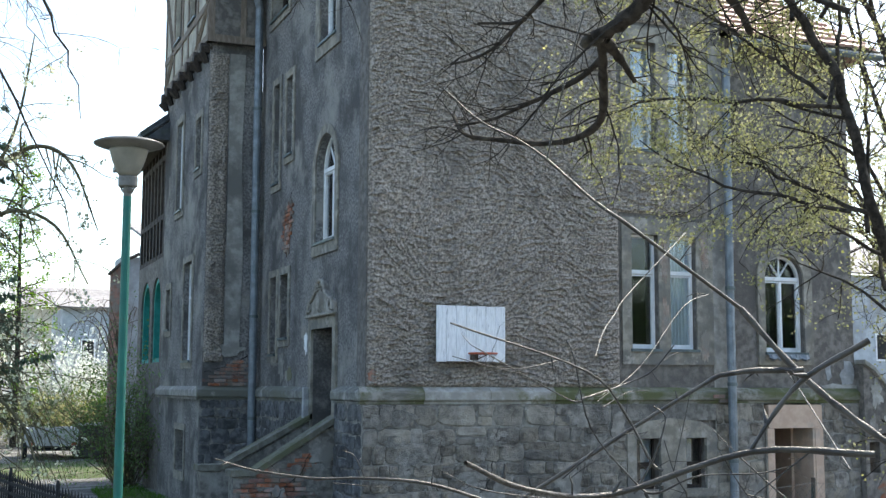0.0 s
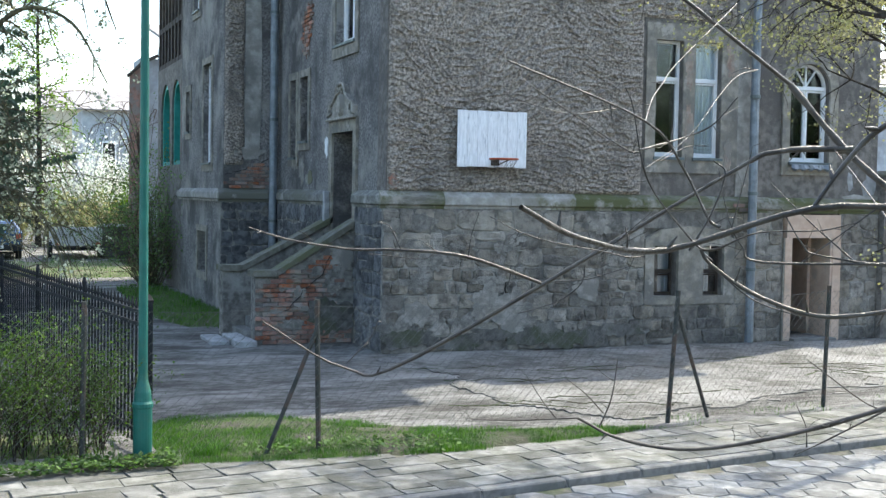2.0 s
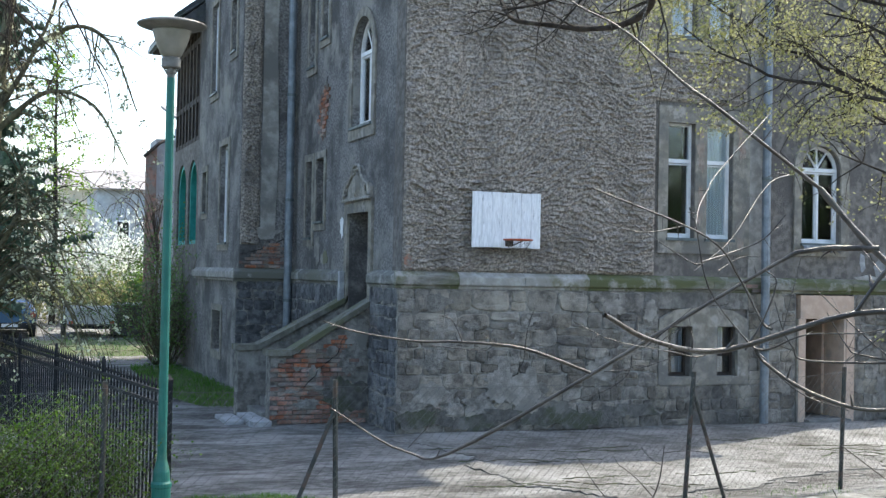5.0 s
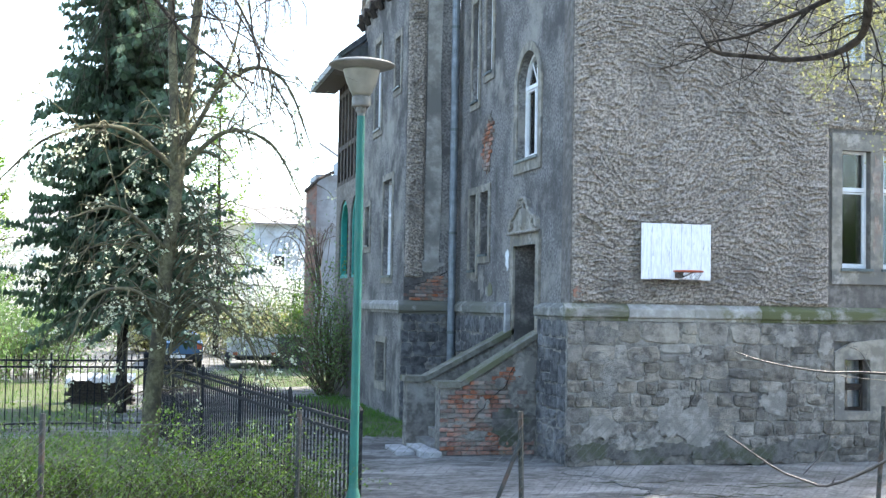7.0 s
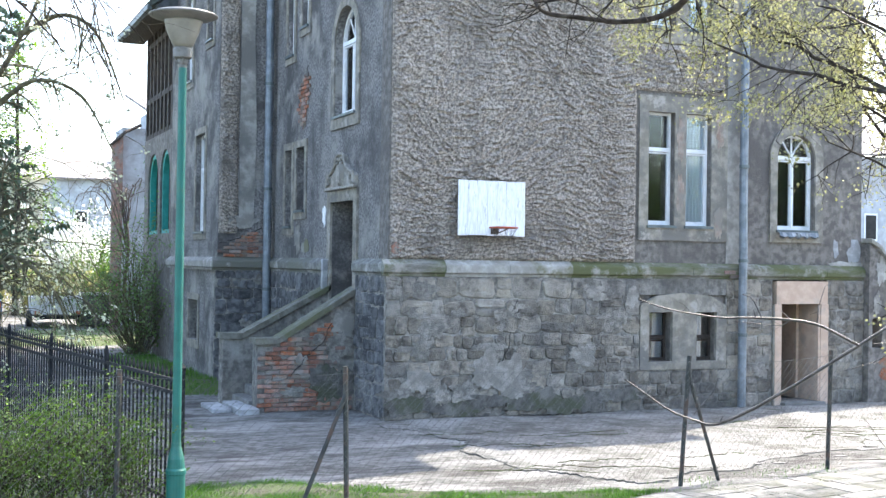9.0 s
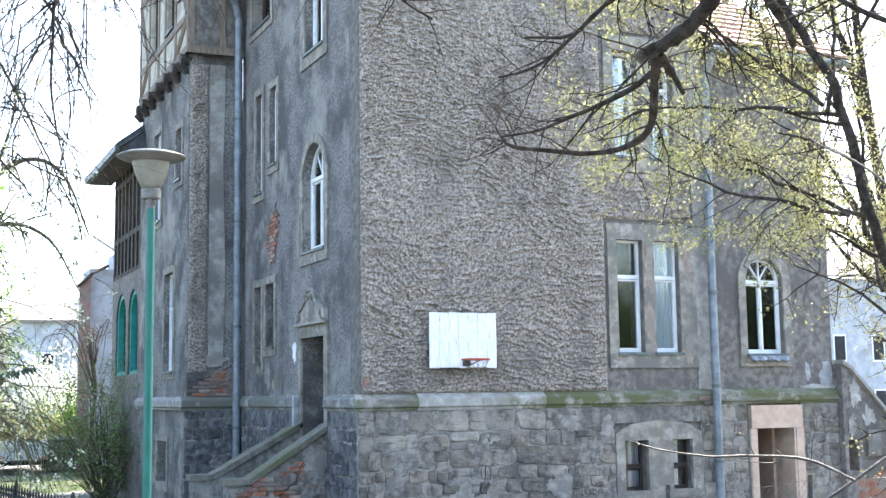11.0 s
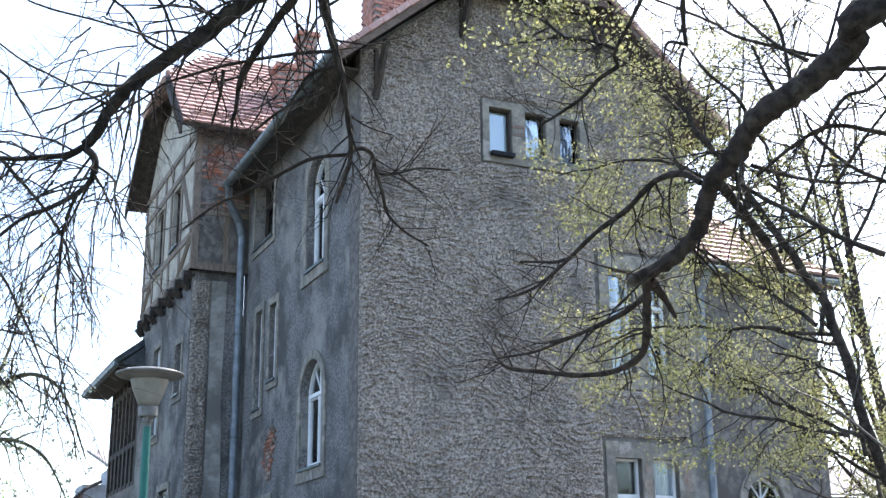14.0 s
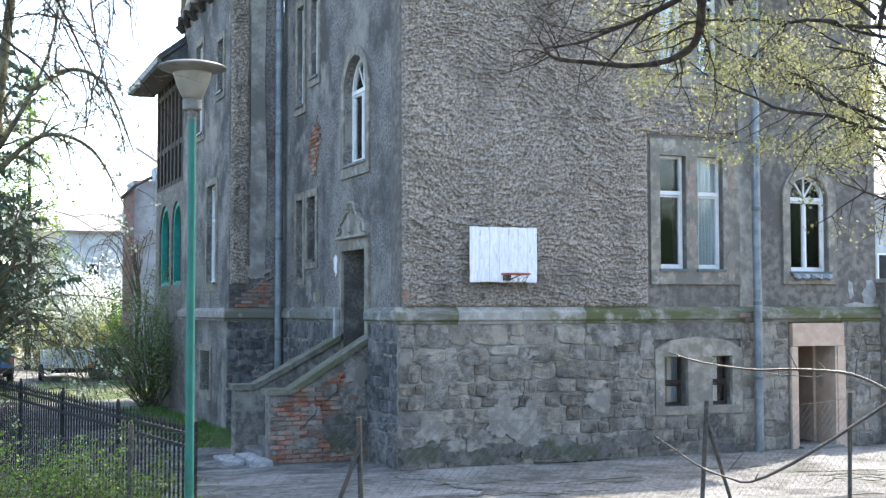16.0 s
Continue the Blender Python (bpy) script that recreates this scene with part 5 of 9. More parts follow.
side_shoot(((-5.524, -17.276, 2.469), (-5.532, -17.268, 2.479), (-5.581, -17.282, 2.525), (-5.598, -17.285, 2.583), (-5.607, -17.288, 2.598)), 0.0011, 0.0005)
side_shoot(((-5.421, -17.005, 2.593), (-5.374, -16.939, 2.623), (-5.322, -16.877, 2.649), (-5.267, -16.818, 2.680), (-5.076, -16.664, 2.788)), 0.0009, 0.0009)
side_shoot(((-5.044, -16.672, 2.696), (-5.108, -16.720, 2.681), (-5.168, -16.770, 2.652), (-5.283, -16.873, 2.586), (-5.404, -16.977, 2.543)), 0.0011, 0.0004)
side_shoot(((-5.554, -17.256, 2.542), (-5.521, -17.243, 2.555), (-5.504, -17.250, 2.556)), 0.0006, 0.0003)
side_shoot(((-5.533, -17.270, 2.468), (-5.518, -17.278, 2.498), (-5.509, -17.284, 2.532), (-5.518, -17.279, 2.543)), 0.0012, 0.0007)
side_shoot(((-5.582, -17.279, 2.464), (-5.596, -17.280, 2.463), (-5.623, -17.288, 2.468), (-5.698, -17.318, 2.480), (-5.727, -17.300, 2.495)), 0.0008, 0.0004)
side_shoot(((-5.525, -17.275, 2.469), (-5.514, -17.283, 2.470), (-5.487, -17.300, 2.484), (-5.448, -17.329, 2.487), (-5.426, -17.346, 2.494)), 0.0013, 0.0005)
side_shoot(((-5.426, -17.347, 2.462), (-5.448, -17.316, 2.494), (-5.469, -17.292, 2.525)), 0.0009, 0.0004)
side_shoot(((-5.398, -17.371, 2.458), (-5.448, -17.330, 2.467), (-5.458, -17.321, 2.475), (-5.472, -17.310, 2.505)), 0.0012, 0.0005)
side_shoot(((-5.398, -17.371, 2.462), (-5.484, -17.303, 2.460), (-5.497, -17.294, 2.472), (-5.504, -17.288, 2.488), (-5.510, -17.283, 2.514)), 0.0013, 0.0005)
side_shoot(((-5.504, -17.288, 2.488), (-5.495, -17.294, 2.535), (-5.492, -17.297, 2.555)), 0.0006, 0.0003)
side_shoot(((-5.414, -17.356, 2.506), (-5.440, -17.335, 2.479), (-5.459, -17.321, 2.460)), 0.0008, 0.0004)
side_shoot(((-4.952, -16.731, 2.583), (-5.000, -16.827, 2.549), (-5.160, -17.105, 2.470)), 0.0008, 0.0012)
side_shoot(((-5.524, -17.276, 2.464), (-5.492, -17.300, 2.430), (-5.459, -17.326, 2.416)), 0.0010, 0.0004)
side_shoot(((-5.282, -16.659, 2.432), (-5.238, -16.682, 2.476), (-5.222, -16.690, 2.492)), 0.0013, 0.0006)
side_shoot(((-5.271, -16.664, 2.434), (-5.249, -16.676, 2.452), (-5.226, -16.688, 2.466)), 0.0009, 0.0005)
side_shoot(((-5.205, -16.701, 2.495), (-5.190, -16.710, 2.495), (-5.179, -16.716, 2.498)), 0.0008, 0.0005)
side_shoot(((-5.338, -16.633, 2.394), (-5.296, -16.654, 2.399), (-5.248, -16.678, 2.417)), 0.0011, 0.0006)
side_shoot(((-5.301, -16.650, 2.418), (-5.306, -16.649, 2.392), (-5.335, -16.637, 2.367), (-5.385, -16.615, 2.349)), 0.0014, 0.0006)
side_shoot(((-5.279, -16.663, 2.403), (-5.296, -16.653, 2.404), (-5.310, -16.647, 2.394)), 0.0006, 0.0005)
side_shoot(((-5.350, -16.732, 2.223), (-5.416, -16.701, 2.218), (-5.476, -16.675, 2.217)), 0.0013, 0.0005)
side_shoot(((-5.377, -16.724, 2.222), (-5.393, -16.711, 2.246), (-5.408, -16.699, 2.274)), 0.0009, 0.0005)
side_shoot(((-5.320, -16.746, 2.230), (-5.338, -16.732, 2.253), (-5.360, -16.718, 2.272)), 0.0009, 0.0005)
side_shoot(((-5.323, -16.741, 2.211), (-5.306, -16.741, 2.249), (-5.297, -16.739, 2.298)), 0.0013, 0.0009)
side_shoot(((-5.299, -16.739, 2.288), (-5.270, -16.754, 2.292), (-5.245, -16.770, 2.291)), 0.0007, 0.0004)
side_shoot(((-5.305, -16.743, 2.272), (-5.315, -16.736, 2.279), (-5.325, -16.729, 2.290)), 0.0007, 0.0004)
side_shoot(((-4.979, -16.886, 2.240), (-5.003, -16.865, 2.251), (-5.051, -16.817, 2.298)), 0.0014, 0.0007)
side_shoot(((-5.073, -16.843, 2.190), (-5.071, -16.838, 2.216), (-5.078, -16.827, 2.242)), 0.0011, 0.0006)
side_shoot(((-4.967, -16.895, 2.253), (-5.041, -16.845, 2.199), (-5.077, -16.822, 2.175)), 0.0017, 0.0007)
side_shoot(((-5.120, -16.826, 2.197), (-5.129, -16.818, 2.204), (-5.139, -16.808, 2.217)), 0.0007, 0.0004)
side_shoot(((-5.160, -16.807, 2.197), (-5.159, -16.806, 2.204), (-5.161, -16.803, 2.212)), 0.0007, 0.0003)
side_shoot(((-5.562, -16.629, 2.438), (-5.575, -16.622, 2.467), (-5.590, -16.617, 2.474)), 0.0010, 0.0006)
side_shoot(((-5.522, -16.643, 2.432), (-5.538, -16.637, 2.426), (-5.603, -16.615, 2.432)), 0.0009, 0.0005)
side_shoot(((-5.479, -16.660, 2.430), (-5.475, -16.660, 2.458), (-5.466, -16.663, 2.488)), 0.0009, 0.0005)
side_shoot(((-5.593, -16.493, 2.270), (-5.559, -16.498, 2.307), (-5.549, -16.498, 2.330)), 0.0011, 0.0008)
side_shoot(((-5.673, -16.594, 2.447), (-5.679, -16.592, 2.454), (-5.684, -16.591, 2.458)), 0.0006, 0.0004)
side_shoot(((-5.046, -16.671, 2.696), (-5.059, -16.662, 2.698), (-5.065, -16.658, 2.696)), 0.0010, 0.0007)
side_shoot(((-5.075, -16.645, 2.747), (-5.054, -16.666, 2.785), (-5.029, -16.691, 2.819)), 0.0012, 0.0007)

# large street tree with dark limbs
big = thing("street_tree", "large old tree with gnarled dark limbs and bare twigs", "tree")
bw = Wood(21)
bw.led(vecs((1.6, -15.2, 0.2), (1.55, -15.0, 2.5), (1.3, -14.9, 5.0), (0.7, -14.4, 7.0)), 0.3400, 0.2400, 14, 0, gnarl=0.06, fine=0.0043)
bw.flush('limb', M['bark'], big)
bw.led(vecs((0.7, -14.5, 6.6), (0.0, -14.6, 6.5), (-2.25, -13.99, 5.64), (-2.36, -13.79, 5.45), (-2.47, -13.61, 5.32), (-2.54, -13.48, 5.25), (-2.63, -13.33, 5.18), (-2.65, -13.21, 5.09), (-2.65, -13.11, 5.02), (-2.69, -12.97, 4.92), (-2.68, -12.87, 4.84), (-2.65, -12.77, 4.74), (-2.65, -12.66, 4.66), (-2.69, -12.54, 4.58), (-2.78, -12.39, 4.51), (-2.83, -12.28, 4.48)), 0.0870, 0.0373, 10, 12, 0.7, 1, wob=0.008, gnarl=0.13, fine=0.0043)
bw.flush('limb', M['bark'], big)
bw.led(vecs((-2.73, -12.30, 4.51), (-2.62, -12.12, 4.35), (-2.52, -11.94, 4.20), (-2.48, -11.76, 4.13), (-2.53, -11.55, 4.09), (-2.65, -11.32, 4.10), (-2.79, -11.11, 4.15), (-2.95, -10.89, 4.21), (-2.97, -10.75, 4.33), (-2.94, -10.63, 4.41)), 0.0290, 0.0100, 8, 12, 0.4, 1, gnarl=0.14, fine=0.0043)
bw.flush('limb', M['bark'], big)
bw.led(vecs((-2.65, -12.18, 4.45), (-2.66, -11.94, 4.39), (-2.75, -11.66, 4.33), (-2.82, -11.41, 4.30), (-2.89, -11.15, 4.27), (-3.03, -10.88, 4.27)), 0.0208, 0.0078, 7, 14, 0.45, 1, gnarl=0.14, fine=0.0043)
bw.flush('limb', M['bark'], big)
bw.led(vecs((-2.70, -12.29, 4.51), (-2.55, -12.21, 4.43), (-2.41, -12.12, 4.34)), 0.0342, 0.0140, 8, 2, 0.15, 0, gnarl=0.2, fine=0.0043)
bw.flush('limb', M['bark'], big)
bw.led(vecs((-2.73, -12.90, 4.92), (-2.75, -12.76, 5.02), (-2.81, -12.56, 5.03), (-2.86, -12.32, 4.92), (-2.93, -12.08, 4.84), (-2.99, -11.84, 4.73), (-3.06, -11.59, 4.62), (-3.12, -11.38, 4.59), (-3.18, -11.17, 4.60)), 0.0226, 0.0076, 7, 20, 0.5, 1, gnarl=0.14, fine=0.0043)
bw.flush('limb', M['bark'], big)
bw.led(vecs((-2.92, -11.71, 4.77), (-2.95, -11.58, 4.78), (-2.99, -11.46, 4.81), (-3.06, -11.32, 4.84)), 0.0137, 0.0085, 5, 4, 0.3, 1, fine=0.0043)
bw.flush('limb', M['bark'], big)
bw.led(vecs((0.4, -14.2, 7.2), (-2.2, -13.9, 7.3), (-4.2, -13.75, 6.35), (-5.09, -13.31, 5.74), (-5.16, -13.25, 5.62), (-5.27, -13.17, 5.52), (-5.46, -13.05, 5.40), (-5.59, -12.96, 5.28), (-5.75, -12.85, 5.16), (-5.89, -12.75, 5.04), (-5.97, -12.69, 4.94), (-6.04, -12.62, 4.80), (-6.09, -12.59, 4.74)), 0.0637, 0.0245, 10, 26, 0.6, 1, droop=0.3, gnarl=0.1, wob=0.006, fine=0.0043)
bw.flush('limb', M['bark'], big)
bw.led(vecs((-6.08, -12.59, 4.74), (-6.16, -12.60, 4.68), (-6.26, -12.61, 4.65), (-6.39, -12.61, 4.62), (-6.49, -12.63, 4.60), (-6.69, -12.58, 4.53)), 0.0163, 0.0090, 7, 10, 0.5, 2, droop=0.6, fine=0.0043)
bw.flush('limb', M['bark'], big)
bw.led(vecs((-6.09, -12.59, 4.74), (-6.04, -12.62, 4.68), (-6.03, -12.63, 4.61), (-6.05, -12.63, 4.55), (-6.10, -12.62, 4.49), (-6.21, -12.57, 4.42), (-6.33, -12.53, 4.36), (-6.44, -12.47, 4.26)), 0.0204, 0.0079, 7, 12, 0.55, 2, droop=0.8, fine=0.0043)
bw.flush('limb', M['bark'], big)
bw.led(vecs((-6.10, -12.60, 4.49), (-6.13, -12.60, 4.40), (-6.15, -12.59, 4.29), (-6.15, -12.58, 4.13), (-6.15, -12.55, 3.94), (-6.12, -12.53, 3.74)), 0.0107, 0.0039, 6, 14, 0.5, 2, droop=0.9, fine=0.0043)
bw.flush('limb', M['bark'], big)
bw.led(vecs((-5.21, -13.20, 5.59), (-5.22, -13.12, 5.46), (-5.28, -13.04, 5.37), (-5.34, -12.94, 5.25), (-5.39, -12.85, 5.14), (-5.40, -12.79, 5.07)), 0.0263, 0.0155, 8, 5, 0.3, 1, gnarl=0.14, fine=0.0043)
bw.flush('limb', M['bark'], big)
bw.led(vecs((-5.40, -12.79, 5.07), (-5.40, -12.76, 4.97), (-5.41, -12.73, 4.91), (-5.39, -12.70, 4.81)), 0.0127, 0.0063, 5, 4, 0.3, 1, fine=0.0043)
bw.flush('limb', M['bark'], big)
bw.led(vecs((-5.15, -13.25, 5.64), (-5.10, -13.18, 5.49), (-5.05, -13.12, 5.34), (-5.00, -13.07, 5.25), (-4.94, -13.02, 5.12), (-4.89, -12.96, 4.97), (-4.84, -12.89, 4.81), (-4.84, -12.82, 4.70), (-4.86, -12.73, 4.57)), 0.0277, 0.0086, 8, 14, 0.35, 1, gnarl=0.14, fine=0.0043)
bw.flush('limb', M['bark'], big)
bw.led(vecs((-4.82, -12.84, 4.82), (-4.76, -12.84, 4.84), (-4.70, -12.82, 4.82), (-4.66, -12.78, 4.75), (-4.57, -12.78, 4.75), (-4.44, -12.81, 4.79), (-4.28, -12.85, 4.79)), 0.0129, 0.0044, 6, 12, 0.35, 1, fine=0.0043)
bw.flush('limb', M['bark'], big)
bw.led(vecs((-4.71, -12.87, 4.75), (-4.64, -12.80, 4.64), (-4.58, -12.73, 4.55), (-4.47, -12.69, 4.48), (-4.33, -12.68, 4.42)), 0.0107, 0.0055, 5, 8, 0.3, 1, fine=0.0043)
bw.flush('limb', M['bark'], big)
bw.led(vecs((-4.99, -13.05, 5.24), (-5.14, -12.99, 5.23), (-5.32, -12.91, 5.20), (-5.50, -12.83, 5.16), (-5.65, -12.76, 5.11), (-5.75, -12.71, 5.07), (-5.84, -12.65, 5.00), (-5.98, -12.57, 4.92), (-6.22, -12.43, 4.80)), 0.0099, 0.0042, 6, 16, 0.35, 1, fine=0.0043)
bw.flush('limb', M['bark'], big)
bw.led(vecs((-4.83, -12.83, 4.80), (-4.99, -12.73, 4.79), (-5.13, -12.62, 4.72), (-5.27, -12.50, 4.65), (-5.41, -12.39, 4.58), (-5.53, -12.27, 4.48)), 0.0107, 0.0055, 5, 10, 0.3, 1, fine=0.0043)
bw.flush('limb', M['bark'], big)
bw.led(vecs((-4.96, -12.99, 5.07), (-5.10, -12.91, 5.03), (-5.21, -12.84, 4.96), (-5.29, -12.77, 4.89), (-5.37, -12.71, 4.81)), 0.0106, 0.0053, 5, 8, 0.3, 1, fine=0.0043)
bw.flush('limb', M['bark'], big)
bw.led(vecs((-4.95, -13.04, 5.18), (-5.08, -12.97, 5.14), (-5.13, -12.91, 5.06), (-5.16, -12.88, 5.00)), 0.0127, 0.0063, 5, 8, 0.3, 1, fine=0.0043)
bw.flush('limb', M['bark'], big)
bw.led(vecs((-5.50, -12.88, 5.12), (-5.50, -12.84, 5.01), (-5.52, -12.78, 4.87)), 0.0104, 0.0062, 5, 2, 0.2, 0, fine=0.0043)
bw.flush('limb', M['bark'], big)
bw.led(vecs((-7.00, -12.64, 6.25), (-6.11, -12.89, 5.84), (-5.77, -13.01, 5.75), (-5.54, -13.11, 5.73), (-5.34, -13.21, 5.75), (-5.21, -13.22, 5.66)), 0.0125, 0.0125, 5, 6, 0.2, 0, fine=0.0043)
bw.flush('limb', M['bark'], big)
bw.led(vecs((-5.88, -13.21, 6.11), (-5.88, -13.06, 5.72), (-5.90, -13.01, 5.59), (-5.96, -12.94, 5.49), (-6.03, -12.87, 5.39), (-6.06, -12.83, 5.32)), 0.0123, 0.0051, 5, 6, 0.3, 1, fine=0.0043)
bw.flush('limb', M['bark'], big)
bw.led(vecs((-5.96, -12.94, 5.49), (-5.84, -12.95, 5.39), (-5.78, -12.94, 5.28), (-5.73, -12.92, 5.18)), 0.0102, 0.0051, 5, 3, 0.25, 0, fine=0.0043)
bw.flush('limb', M['bark'], big)
bw.led(vecs((-5.28, -13.48, 6.08), (-5.50, -13.23, 5.70), (-5.62, -13.13, 5.59), (-5.71, -13.04, 5.47), (-5.79, -12.97, 5.37), (-5.88, -12.92, 5.35)), 0.0123, 0.0051, 5, 6, 0.3, 1, fine=0.0043)
bw.flush('limb', M['bark'], big)
bw.led(vecs((-5.79, -13.25, 6.09), (-6.01, -13.03, 5.69), (-6.11, -12.98, 5.59), (-6.18, -12.97, 5.53)), 0.0102, 0.0050, 5, 4, 0.3, 1, fine=0.0043)
bw.flush('limb', M['bark'], big)
bw.led(vecs((-6.22, -13.14, 6.03), (-6.29, -12.95, 5.66), (-6.36, -12.84, 5.49), (-6.43, -12.75, 5.39), (-6.32, -12.76, 5.34), (-6.11, -12.82, 5.29), (-5.90, -12.88, 5.23), (-5.74, -12.91, 5.17)), 0.0050, 0.0061, 4, 4, 0.2, 0, fine=0.0043)
bw.flush('limb', M['bark'], big)
bw.led(vecs((-6.53, -12.77, 5.12), (-6.39, -12.74, 5.05), (-6.28, -12.72, 5.02), (-6.12, -12.71, 4.96), (-5.99, -12.70, 4.92)), 0.0049, 0.0061, 4, 5, 0.3, 0, fine=0.0043)
bw.flush('limb', M['bark'], big)
bw.led(vecs((-5.93, -12.99, 5.59), (-5.75, -12.99, 5.48), (-5.65, -12.94, 5.34), (-5.47, -12.92, 5.18)), 0.0051, 0.0062, 4, 4, 0.25, 0, fine=0.0043)
bw.flush('limb', M['bark'], big)
bw.led(vecs((-5.32, -13.50, 6.17), (-5.37, -13.30, 5.80), (-5.40, -13.23, 5.71), (-5.35, -13.18, 5.59), (-5.33, -13.11, 5.44), (-5.17, -13.11, 5.29)), 0.0082, 0.0062, 4, 5, 0.25, 0, fine=0.0043)
bw.flush('limb', M['bark'], big)
bw.led(vecs((-5.28, -13.47, 6.07), (-5.31, -13.29, 5.70), (-5.32, -13.23, 5.63), (-5.24, -13.18, 5.49), (-5.15, -13.18, 5.48)), 0.0102, 0.0083, 4, 6, 0.25, 0, fine=0.0043)
bw.flush('limb', M['bark'], big)
bw.led(vecs((-5.00, -13.51, 6.12), (-5.03, -13.32, 5.75), (-5.05, -13.23, 5.63), (-4.92, -13.26, 5.61), (-4.79, -13.33, 5.73)), 0.0083, 0.0053, 4, 5, 0.25, 0, fine=0.0043)
bw.flush('limb', M['bark'], big)
bw.led(vecs((-5.07, -13.21, 5.45), (-4.94, -13.24, 5.52), (-4.79, -13.31, 5.68), (-4.62, -13.35, 5.71), (-4.40, -13.36, 5.64)), 0.0052, 0.0043, 4, 2, 0.2, 0, fine=0.0043)
bw.flush('limb', M['bark'], big)
bw.led(vecs((-0.9, -13.6, 7.3), (-3.44, -13.45, 7.15), (-3.22, -13.32, 6.61), (-3.09, -13.25, 6.31), (-3.03, -13.22, 6.20), (-2.96, -13.19, 6.09), (-2.93, -13.12, 5.93), (-2.90, -13.07, 5.79), (-2.86, -13.03, 5.69)), 0.0242, 0.0131, 7, 6, 0.3, 1, gnarl=0.14, fine=0.0043)
bw.flush('limb', M['bark'], big)
bw.led(vecs((-3.03, -13.24, 6.13), (-3.10, -13.11, 6.06), (-3.13, -12.98, 5.93), (-3.15, -12.85, 5.81), (-3.16, -12.74, 5.72), (-3.10, -12.68, 5.67)), 0.0162, 0.0101, 6, 8, 0.35, 1, gnarl=0.14, fine=0.0043)
bw.flush('limb', M['bark'], big)
bw.led(vecs((-3.10, -12.68, 5.67), (-3.17, -12.57, 5.62), (-3.22, -12.46, 5.54), (-3.31, -12.33, 5.47), (-3.39, -12.22, 5.42)), 0.0152, 0.0078, 5, 10, 0.35, 1, fine=0.0043)
bw.flush('limb', M['bark'], big)
bw.led(vecs((-2.87, -13.03, 5.70), (-2.96, -12.99, 5.71), (-2.97, -12.95, 5.61)), 0.0115, 0.0049, 5, 6, 0.3, 1, fine=0.0043)
bw.flush('limb', M['bark'], big)
bw.led(vecs((-2.87, -13.02, 5.68), (-2.88, -12.98, 5.59), (-2.85, -12.95, 5.48)), 0.0098, 0.0061, 5, 4, 0.3, 1, fine=0.0043)
bw.flush('limb', M['bark'], big)
bw.led(vecs((-4.16, -13.50, 6.93), (-4.06, -13.38, 6.50), (-3.97, -13.31, 6.21), (-3.91, -13.27, 6.04), (-3.87, -13.26, 5.96), (-3.84, -13.26, 5.93)), 0.0152, 0.0122, 6, 3, 0.2, 0, fine=0.0043)
bw.flush('limb', M['bark'], big)
bw.led(vecs((0.6, -14.2, 6.0), (-1.85, -13.54, 5.52), (-2.15, -13.34, 5.62), (-2.25, -13.22, 5.69), (-2.51, -13.05, 5.81), (-2.59, -12.96, 5.92), (-2.74, -12.84, 6.04), (-2.90, -12.71, 6.16), (-3.08, -12.57, 6.26)), 0.0145, 0.0053, 6, 14, 0.5, 1, fine=0.0043)
bw.flush('limb', M['bark'], big)
bw.led(vecs((-2.34, -13.43, 5.52), (-2.44, -13.34, 5.62), (-2.55, -13.26, 5.76), (-2.68, -13.19, 5.96), (-2.77, -13.15, 6.20)), 0.0127, 0.0050, 6, 14, 0.5, 1, fine=0.0043)
bw.flush('limb', M['bark'], big)
bw.led(vecs((-2.43, -13.23, 5.41), (-2.46, -13.20, 5.52), (-2.52, -13.19, 5.69)), 0.0145, 0.0066, 6, 8, 0.5, 1, fine=0.0043)
bw.flush('limb', M['bark'], big)
bw.led(vecs((-2.16, -13.87, 5.53), (-2.23, -13.78, 5.79), (-2.30, -13.68, 6.02), (-2.34, -13.56, 6.15)), 0.0107, 0.0048, 6, 14, 0.5, 1, fine=0.0043)
bw.flush('limb', M['bark'], big)
bw.led(vecs((-2.01, -13.50, 4.41), (-2.16, -13.38, 4.51), (-2.25, -13.28, 4.61), (-2.35, -13.18, 4.71), (-2.49, -13.07, 4.83), (-2.60, -12.98, 4.97)), 0.0168, 0.0113, 7, 12, 0.5, 1, fine=0.0043)
bw.flush('limb', M['bark'], big)
bw.led(vecs((-1.77, -13.34, 4.91), (-1.94, -13.23, 5.03), (-2.10, -13.16, 5.22), (-2.13, -13.12, 5.36)), 0.0129, 0.0066, 6, 12, 0.5, 1, fine=0.0043)
bw.flush('limb', M['bark'], big)
bw.led(vecs((-1.81, -13.42, 5.17), (-2.06, -13.26, 5.24), (-2.21, -13.08, 5.15), (-2.32, -12.89, 5.02)), 0.0145, 0.0100, 6, 12, 0.5, 1, fine=0.0043)
bw.flush('limb', M['bark'], big)
bw.led(vecs((-2.36, -12.90, 5.08), (-2.06, -12.88, 5.06), (-1.71, -12.88, 5.07), (-1.34, -12.92, 5.12)), 0.0133, 0.0070, 6, 12, 0.5, 1, fine=0.0043)
bw.flush('limb', M['bark'], big)
bw.led(vecs((-2.52, -12.79, 4.99), (-2.24, -12.70, 4.81), (-2.01, -12.60, 4.68), (-1.85, -12.48, 4.60)), 0.0332, 0.0211, 8, 4, 0.4, 1, gnarl=0.14, fine=0.0043)
bw.flush('limb', M['bark'], big)
